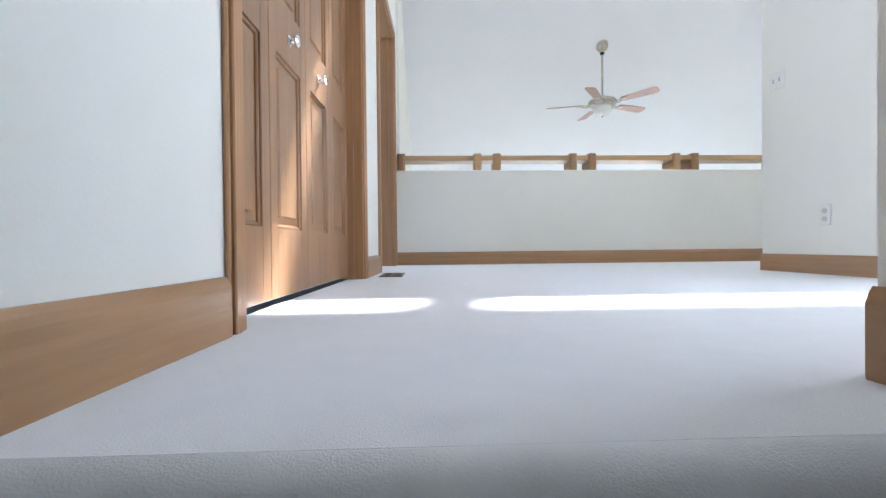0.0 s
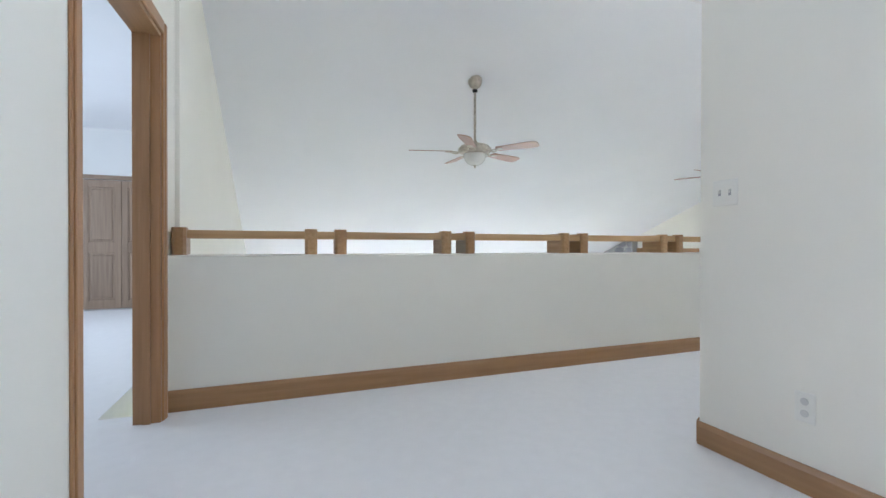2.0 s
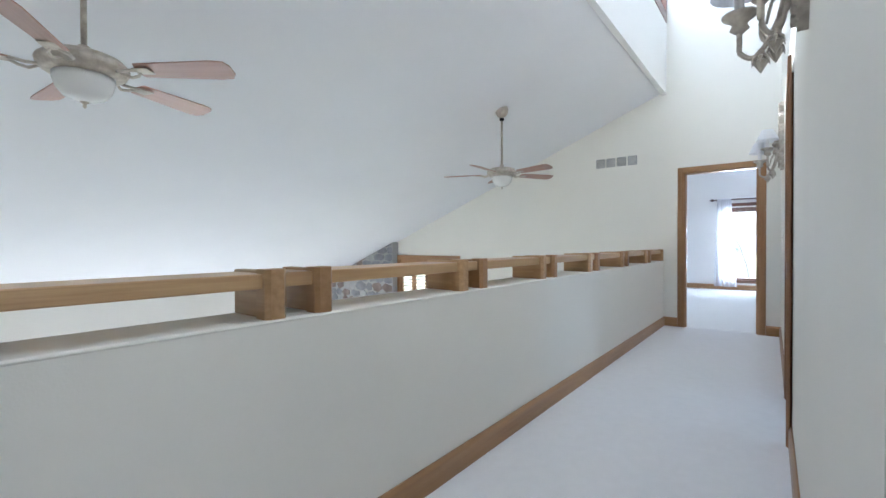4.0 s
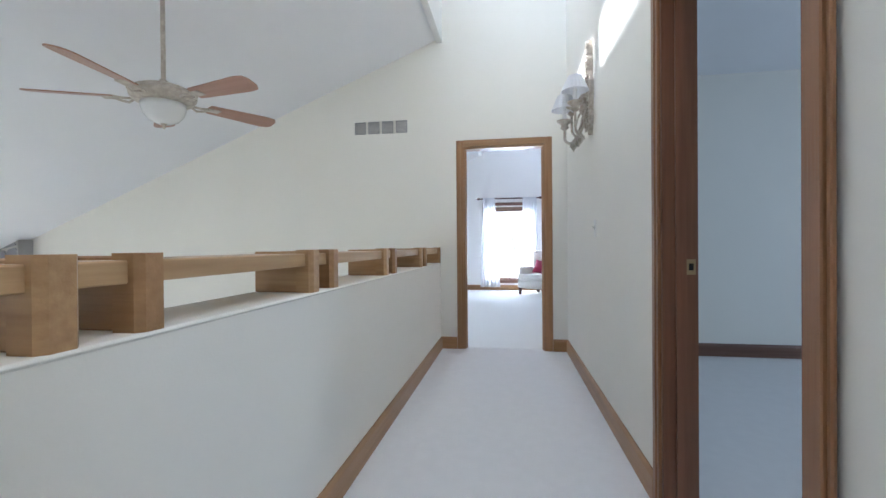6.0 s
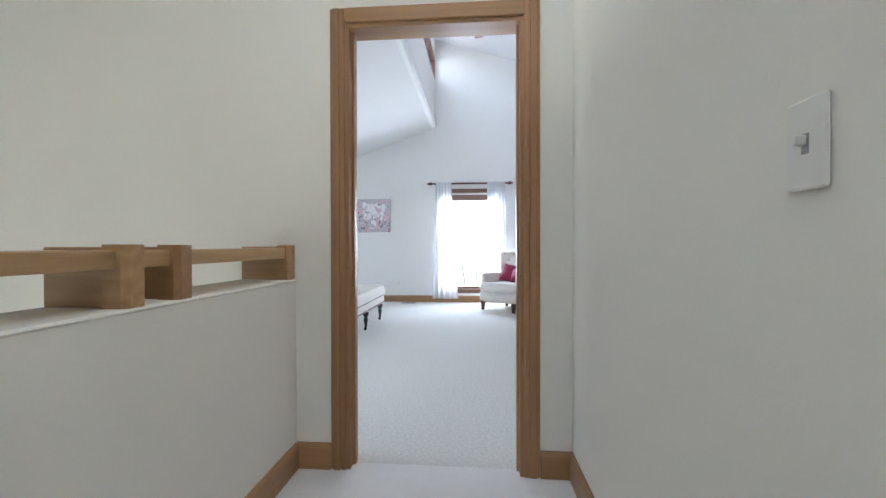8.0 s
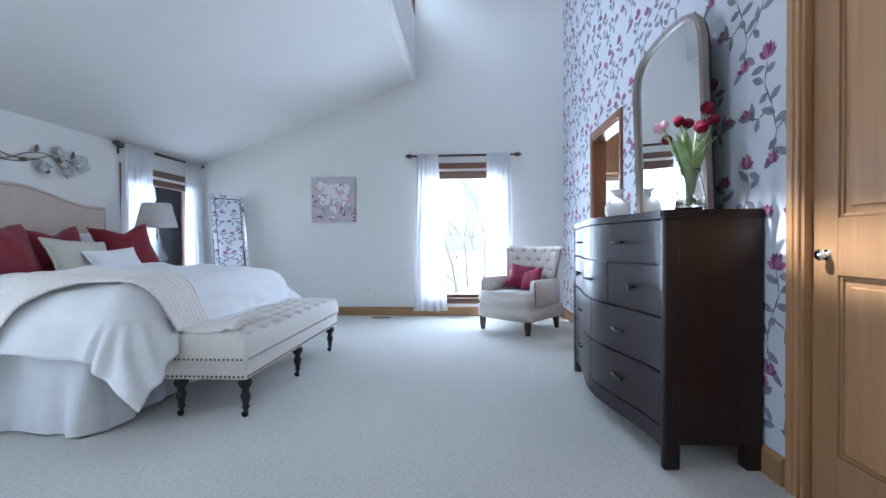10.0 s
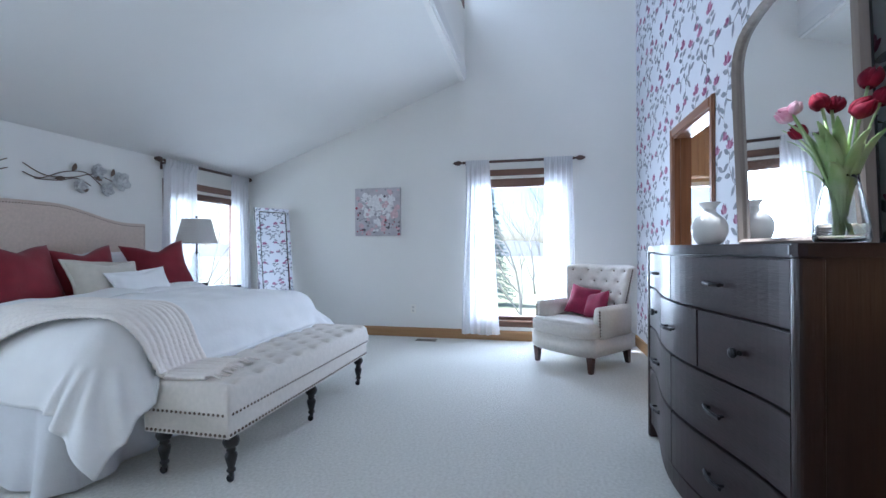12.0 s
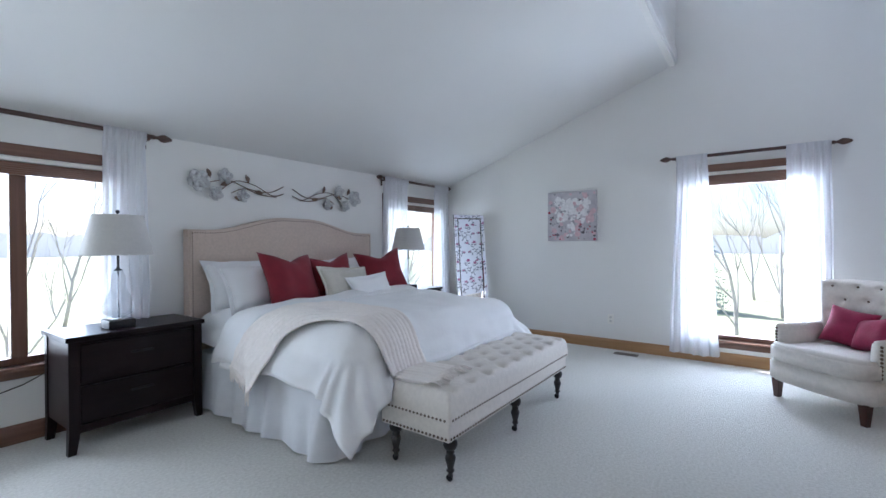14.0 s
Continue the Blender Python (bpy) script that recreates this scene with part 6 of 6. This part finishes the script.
def bedside_lamp(m, label):
    l = thing("bedside_lamp", label, "table lamp", m, "bedside lamps")
    part("base_block", box(bmesh.new(), -0.075, 0.075, -0.075, 0.075, 0, 0.055, 0.005, 2), BLACK, l, "black square base")
    part("foot_plate", lathe(bmesh.new(), [(0.055, 0.055), (0.055, 0.064), (0.05, 0.066)], 20), CHROME, l)
    gp = [(0.045, 0.068), (0.085, 0.10), (0.090, 0.15), (0.072, 0.20), (0.050, 0.235), (0.044, 0.26), (0.046, 0.30), (0.038, 0.34), (0.026, 0.365), (0.026, 0.372)]
    part("glass_body", lathe(bmesh.new(), gp, 28), LAMP_GLASS, l, "clear blown glass body", True)
    part("rod", lathe(bmesh.new(), [(0.006, 0.066), (0.006, 0.373)], 10), CHROME, l, "chrome centre rod", True)
    part("neck", lathe(bmesh.new(), [(0.028, 0.373), (0.012, 0.385), (0.008, 0.395), (0.008, 0.74), (0.004, 0.745)], 12), BLACK, l)
    part("finial", lathe(bmesh.new(), [(0.004, 0.745), (0.012, 0.755), (0.012, 0.765), (0.003, 0.772)], 12), BLACK, l)
    sh = bmesh.new()
    n = 40
    ra = [[sh.verts.new((r * math.cos(2 * math.pi * k / n), r * math.sin(2 * math.pi * k / n), z)) for k in range(n)] for r, z in ((0.20, 0.475), (0.198, 0.485), (0.142, 0.725), (0.14, 0.735))]
    for a, b in zip(ra, ra[1:]):
        for k in range(n):
            sh.faces.new((a[k], a[(k + 1) % n], b[(k + 1) % n], b[k]))
    thicken(sh, 0.003)
    shade = part("shade", sh, SHADE, l, "tapered pale grey drum shade", True)
    bm = bmesh.new()
    for k in range(3):
        a = 2 * math.pi * k / 3
        tube(bm, [(0, 0, 0.735), (0.139 * math.cos(a), 0.139 * math.sin(a), 0.73)], 0.0025, 5)
    part("spider", bm, BLACK, shade)
    return l


nightstand(pose(1.745, 2.50, 0, 0, 0, 2), "dark espresso two-drawer nightstand beside the bed")
nightstand(pose(4.68, 2.50, 0), "dark espresso two-drawer nightstand beyond the bed")
bedside_lamp(pose(1.66, 2.64, 0.701), "clear glass lamp with a pale shade on a nightstand")
bedside_lamp(pose(4.60, 2.66, 0.701), "clear glass lamp with a pale shade on a nightstand")

# ---- standing mirror, picture, wall flowers ----
floor_mirror = thing("floor_mirror", "tall floor mirror with a silvered glass frame in the corner", "mirror", pose(5.62, 2.35, 0, 0, 0, -32) @ pose(0, 0, 0, -6.5, 0, 0))
w2, h2, fr = 0.23, 1.66, 0.055
part("glass", boxes((-w2 + fr, w2 - fr, -0.004, 0.0, fr, h2 - fr)), MIRROR, floor_mirror, "silvered mirror glass")
part("backing", boxes((-w2, w2, 0.001, 0.018, 0, h2)), BLACK, floor_mirror)
for a in ((-w2, w2, -0.012, 0.001, 0, fr), (-w2, w2, -0.012, 0.001, h2 - fr, h2), (-w2, -w2 + fr, -0.012, 0.001, fr, h2 - fr), (w2 - fr, w2, -0.012, 0.001, fr, h2 - fr)):
    part("frame_strip", box(bmesh.new(), *a, 0.007), MIRROR, floor_mirror, "bevelled mirrored strip")

wi, hi0, hi1 = w2 - fr, fr, h2 - fr
for a in ((-wi, wi, -0.008, -0.004, hi0, hi0 + 0.007), (-wi, wi, -0.008, -0.004, hi1 - 0.007, hi1), (-wi, -wi + 0.007, -0.008, -0.004, hi0 + 0.007, hi1 - 0.007), (wi - 0.007, wi, -0.008, -0.004, hi0 + 0.007, hi1 - 0.007)):
    part("inner_trim", boxes(a), BLACK, floor_mirror, "thin dark inner line")

pic = thing("floral_canvas", "square abstract floral canvas in white, grey and pink", "painting", pose(EB, 1.10, 1.58, 0, 0, -90))
part("canvas", box(bmesh.new(), -0.305, 0.305, -0.035, -0.002, -0.305, 0.305, 0.003), mat("painted_canvas_ground", (0.62, 0.58, 0.60), 0.7, tint=(0.46, 0.43, 0.46), scale=9, bump=0.3, bump_scale=60), pic)
dabs = {k: bmesh.new() for k in ("white", "rose", "pink", "dark", "grey")}
rnd = random.Random(21)
for k in range(240):
    x, z = rnd.uniform(-0.29, 0.29), rnd.uniform(-0.29, 0.29)
    low_ = (z + 0.29) / 0.58
    r = rnd.random()
    edge_ = low_ < 0.38 and abs(x) > 0.06 or x < -0.22 and low_ < 0.6
    col = ("rose" if r < 0.28 else "dark" if r < 0.58 else "pink" if r < 0.78 else "grey") if edge_ else ("white" if r < 0.60 else "grey" if r < 0.80 else "pink" if r < 0.97 else "dark")
    rad = rnd.uniform(0.008, 0.045) if col in ("white", "pink") else rnd.uniform(0.006, 0.022)
    if col == "white":
        x, z = x * 0.75, z * 0.8 - 0.02
    n, ph_ = rnd.choice((5, 6, 7)), rnd.uniform(0, 6)
    pts = []
    for i in range(n):
        a = ph_ + 2 * math.pi * i / n
        q = rad * rnd.uniform(0.6, 1.2)
        pts.append((min(max(x + q * math.cos(a), -0.30), 0.30), min(max(z + q * math.sin(a), -0.30), 0.30)))
    prism(dabs[col], pts, -0.0352 - 0.0008 * (1 + k % 3) - 0.00001 * k, -0.034, "y")
for key, c in (("white", (0.82, 0.80, 0.80)), ("rose", (0.36, 0.06, 0.10)), ("pink", (0.66, 0.47, 0.50)), ("dark", (0.13, 0.11, 0.13)), ("grey", (0.36, 0.35, 0.37))):
    part("paint_layer", dabs[key], mat("oil_paint_" + key, c, 0.5, var=0.12, scale=30, bump=0.3, bump_scale=90), pic)["kind"] = "stuff"


def wall_flowers(m, flip, label):
    s = thing("metal_wall_flowers", label, "wall decor", m, "metal wall flowers")
    f = -1 if flip else 1
    for pts in ([(0.0, 0.05), (0.15, -0.02), (0.35, -0.01), (0.55, 0.05), (0.72, 0.01)], [(0.0, -0.02), (0.12, -0.05), (0.30, 0.03), (0.48, 0.05), (0.62, -0.05)], [(0.08, -0.06), (0.25, -0.05), (0.40, -0.01), (0.52, -0.06)]):
        part("branch", tube(bmesh.new(), bent([(f * x, -0.018, z) for x, z in pts]), 0.0042, 7), BROWN_LEAF, s, smooth=True)
    for x, z, r in ((0.80, 0.02, 0.092), (0.66, -0.075, 0.064), (0.58, 0.080, 0.068), (0.42, -0.075, 0.060)):
        fl = bmesh.new()
        for k in range(10):
            a = 2 * math.pi * k / 5 + x * 9 + (0.63 if k > 4 else 0.0)
            r = r if k != 5 else r * 0.66

            def pet(u, v, a=a, x=x, z=z, r=r):
                w = (2 * u - 1) * r * 0.52 * math.sin(math.pi * (0.10 + 0.80 * v)) ** 0.8
                d = r * v
                return (f * x + d * math.cos(a) - w * math.sin(a), -0.024 - 0.020 * v * v - (0.008 if a > 6.28 + x * 9 else 0.0) + 0.010 * (2 * u - 1) ** 2, z + d * math.sin(a) + w * math.cos(a))
            grid(fl, 5, 6, pet)
        thicken(fl, 0.0015)
        b = part("flower", fl, GREY_FLOWER, s, "pewter grey flower", True)
        part("flower_centre", lathe(bmesh.new(), [(0.012, 0.0), (0.010, 0.006), (0.002, 0.009)], 10, pose(f * x, -0.024, z, 90, 0, 0)), BROWN_LEAF, b)
    for x, z, a in ((0.50, -0.09, 200), (0.70, 0.050, 70), (0.36, 0.040, 70), (0.22, -0.04, 10), (0.62, 0.0, 160)):
        lf_ = bmesh.new()
        ca, sa = math.cos(radians(a)), math.sin(radians(a))

        def lea(u, v, x=x, z=z, ca=ca, sa=sa):
            w = 0.020 * (2 * u - 1) * math.sin(math.pi * v)
            return (f * (x + 0.085 * v * ca - w * sa), -0.022 - 0.010 * math.sin(math.pi * v), z + 0.085 * v * sa + w * ca)
        grid(lf_, 4, 8, lea)
        thicken(lf_, 0.0015)
        part("leaf", lf_, BROWN_LEAF, s, smooth=True)
    return s


wall_flowers(pose(3.12, NB, 1.755), True, "grey metal flower spray mounted over the headboard")
wall_flowers(pose(3.22, NB, 1.742), False, "grey metal flower spray mounted over the headboard")

# lamp cord by the nightstand
cord = thing("lamp_cord", "thin dark lamp cord under the window sill", "cord", pose(1.2, 2.96, 0))
part("wire", tube(bmesh.new(), [(-0.25, 0.0, 0.30), (-0.1, -0.01, 0.33), (0.05, -0.01, 0.37), (0.15, -0.02, 0.42), (0.2, -0.03, 0.30)], 0.004, 6), BLACK, cord)

# ---- wallpaper print ----
def motif(bms, ox, oz, sc, mirror, seed):
    """One magnolia spray of the print, laid on the papered wall."""
    rnd = random.Random(seed)
    s = -1 if mirror else 1

    def leafy(bm, x, z, ang, L, w, off):
        pts = []
        for k in range(5):
            v = k / 4
            pts.append((L * v, w * math.sin(math.pi * (0.06 + 0.9 * v)) ** 0.9))
        ring = pts + [(a, -b) for a, b in pts[::-1]]
        ca, sa = math.cos(ang), math.sin(ang)
        spots = [(ox + s * sc * (x + a * ca - b * sa), oz + sc * (z + a * sa + b * ca)) for a, b in ring]
        if any(px > EB - 0.004 or px < 0.13 or pz < 0.13 or (KX0 < px < KX1 and pz < DZ) or (BX0 < px < BX1 and pz < DZ) for px, pz in spots):
            return
        vs = [bm.verts.new((ox + s * sc * (x + a * ca - b * sa), SB + off, oz + sc * (z + a * sa + b * ca))) for a, b in ring]
        bm.faces.new(vs if s < 0 else vs[::-1])

    def stem(pts):
        for (x0, z0), (x1, z1) in zip(pts, pts[1:]):
            leafy(bms["stem"], x0, z0, math.atan2(z1 - z0, x1 - x0), math.hypot(x1 - x0, z1 - z0) * 1.05, 0.0042, 0.0008)
    stem([(0.0, -0.30), (0.03, -0.18), (0.0, -0.06), (-0.05, 0.05), (-0.03, 0.15)])
    stem([(0.03, -0.18), (0.11, -0.12), (0.16, -0.02), (0.15, 0.08)])
    stem([(0.0, -0.06), (-0.09, -0.10), (-0.17, -0.08)])
    for x, z, big in ((-0.03, 0.16, 1.0), (0.15, 0.09, 0.9), (-0.18, -0.07, 0.6), (0.01, -0.32, 0.75)):
        for k, a in enumerate((58, 122, 92, 28, 152, 72, 108)):
            ang = radians(a + rnd.uniform(-10, 10))
            leafy(bms["petal" if k % 3 else "pale"], x, z, ang, 0.072 * big * rnd.uniform(0.8, 1.1), 0.0165 * big, 0.0012 + 0.0003 * k)
    for x, z, a in ((0.02, -0.14, 30), (0.02, -0.10, 150), (-0.03, 0.0, 200), (-0.06, 0.06, 140), (-0.04, 0.10, 30), (0.08, -0.15, -40), (0.14, -0.08, 10), (0.15, 0.02, 160), (-0.09, -0.10, 250), (-0.13, -0.10, 110), (0.03, -0.22, 200), (0.02, -0.26, 330), (0.17, 0.0, 320), (0.16, 0.06, 30), (-0.15, -0.08, 170), (0.10, -0.12, 80), (-0.01, -0.03, 20), (0.0, -0.30, 210), (-0.05, 0.13, 190)):
        leafy(bms["leaf"], x, z, radians(a + rnd.uniform(-14, 14)), 0.080 * rnd.uniform(0.75, 1.2), 0.0185, 0.0010)


prints = {k: bmesh.new() for k in ("petal", "pale", "leaf", "stem")}
row, zc, n_ = 0, 0.28, 0
while zc < 4.6:
    xc = 0.30 + (0.27 if row % 2 else 0.0)
    while xc < EB - 0.05:
        if xc < EB + 0.1:
            motif(prints, xc, zc, 0.92, (row + n_) % 2 == 0, 40 + (row % 4))
        xc += 0.46
        n_ += 1
    row += 1
    zc += 0.44
for key, m_, lab in (("petal", P_PETAL, "magenta magnolia petals printed on pale wallpaper"), ("pale", P_PALE, "mauve magnolia petals printed on pale wallpaper"), ("leaf", P_LEAF, "slate grey leaves printed on pale wallpaper"), ("stem", P_STEM, "dark brown stems printed on pale wallpaper")):
    tagged(mesh_ob("wallpaper_print", prints[key], m_), lab, "wallpaper print", kind="stuff")


# ---- outside ----
def bare_tree(m, h, seed, label):
    t = thing("bare_tree", label, "tree", m)
    rnd = random.Random(seed)
    trunk, crown = bmesh.new(), bmesh.new()

    def limb(bm, p, d, L, r, depth):
        pts, q, dd = [p], p, d.copy()
        for k in range(4):
            dd = (dd + Vector((rnd.uniform(-0.16, 0.16), rnd.uniform(-0.16, 0.16), rnd.uniform(0.0, 0.14)))).normalized()
            q = q + dd * L / 4
            pts.append(q)
        tube(bm, pts, [r * (1 - 0.13 * k) for k in range(5)], 7 if depth < 2 else (4 if depth < 4 else 3))
        if depth < 5:
            for k in range(rnd.choice((2, 3, 3)) if depth else 5):
                at_ = pts[rnd.choice((2, 3, 4))] if depth else pts[1 + k % 4]
                a = rnd.uniform(0, 6.28)
                nd = (dd * 0.9 + Vector((math.cos(a), math.sin(a), 0.35)) * rnd.uniform(0.30, 0.72)).normalized()
                limb(crown, at_, nd, L * rnd.uniform(0.55, 0.8), r * rnd.uniform(0.42, 0.54), depth + 1)
    limb(trunk, Vector((0, 0, -0.1)), Vector((0, 0, 1)), h * 0.42, h * 0.0085, 0)
    part("trunk", trunk, BARK, t, smooth=True)
    part("crown", crown, BARK, t, "bare grey branches")
    return t


def spruce(m, h, seed):
    t = thing("spruce_tree", "blue-green spruce with drooping boughs", "tree", m)
    rnd = random.Random(seed)
    part("trunk", tube(bmesh.new(), [(0, 0, -0.1), (0, 0, h * 0.95)], [h * 0.02, h * 0.003], 7), BARK, t)
    bm = bmesh.new()
    z = h * 0.08
    while z < h:
        R = (h - z) * 0.26
        for k in range(15):
            a, reach, sag = rnd.uniform(0, 6.28), rnd.uniform(0.7, 1.1), rnd.uniform(0.05, 0.30)
            for j in range(11):
                f = (j + 1) / 11
                p = Vector((math.cos(a) * R * f * reach, math.sin(a) * R * f * reach, z - sag * R * f * f + rnd.uniform(-0.05, 0.05)))
                for s_ in (-1, 1):
                    q = p + Vector((-math.sin(a) * s_ * 0.30 * (1.1 - f), math.cos(a) * s_ * 0.30 * (1.1 - f), rnd.uniform(-0.14, -0.02)))
                    w = Vector((math.cos(a), math.sin(a), rnd.uniform(-0.1, 0.3))) * 0.055
                    vs = [bm.verts.new(c) for c in (p - w, p + w, q)]
                    bm.faces.new(vs)
        z += h * rnd.uniform(0.022, 0.036)
    part("crown", bm, SPRUCE, t)
    return t


GZ = -3.2
bare_tree(pose(22.0, -0.1, GZ), 10.5, 3, "bare grey tree beyond the tall window")
bare_tree(pose(33.0, -2.0, GZ), 12.0, 14, "bare grey tree on the lawn")
bare_tree(pose(42.0, -0.6, GZ), 12.0, 24, "bare grey tree far across the lawn")
spruce(pose(34.0, 2.6, GZ), 9.0, 5)
bare_tree(pose(3.2, 16.0, GZ), 8.5, 33, "bare grey tree on the lawn beyond the wide window")
bare_tree(pose(20.0, 16.5, GZ), 10.0, 9, "bare grey tree beside the house")
bare_tree(pose(-6.0, 24.0, GZ), 11.0, 51, "bare grey tree far across the lawn")
bare_tree(pose(7.5, 30.0, GZ), 12.0, 52, "bare grey tree far across the lawn")


def far_woods(m, span, seed):
    """A line of woods far across the fields, with an uneven top; its glow paints the haze."""
    rnd = random.Random(seed)
    bm = bmesh.new()
    n = 120
    top = [6 + 3.5 * noise.noise(Vector((k * 0.09, seed, 0))) + 2.0 * noise.noise(Vector((k * 0.5, seed, 4))) + rnd.uniform(-0.4, 0.4) for k in range(n + 1)]
    lo = [bm.verts.new((span * (k / n - 0.5), 0, GZ - 0.1)) for k in range(n + 1)]
    hi = [bm.verts.new((span * (k / n - 0.5), 0, top[k])) for k in range(n + 1)]
    for k in range(n):
        bm.faces.new((lo[k], lo[k + 1], hi[k + 1], hi[k]))
    ob = mesh_ob("backdrop", bm, HAZE_GLOW)
    ob.matrix_world = m
    return tagged(ob, "far woods backdrop whose added glow stands for pale haze", "woods", kind="structure")


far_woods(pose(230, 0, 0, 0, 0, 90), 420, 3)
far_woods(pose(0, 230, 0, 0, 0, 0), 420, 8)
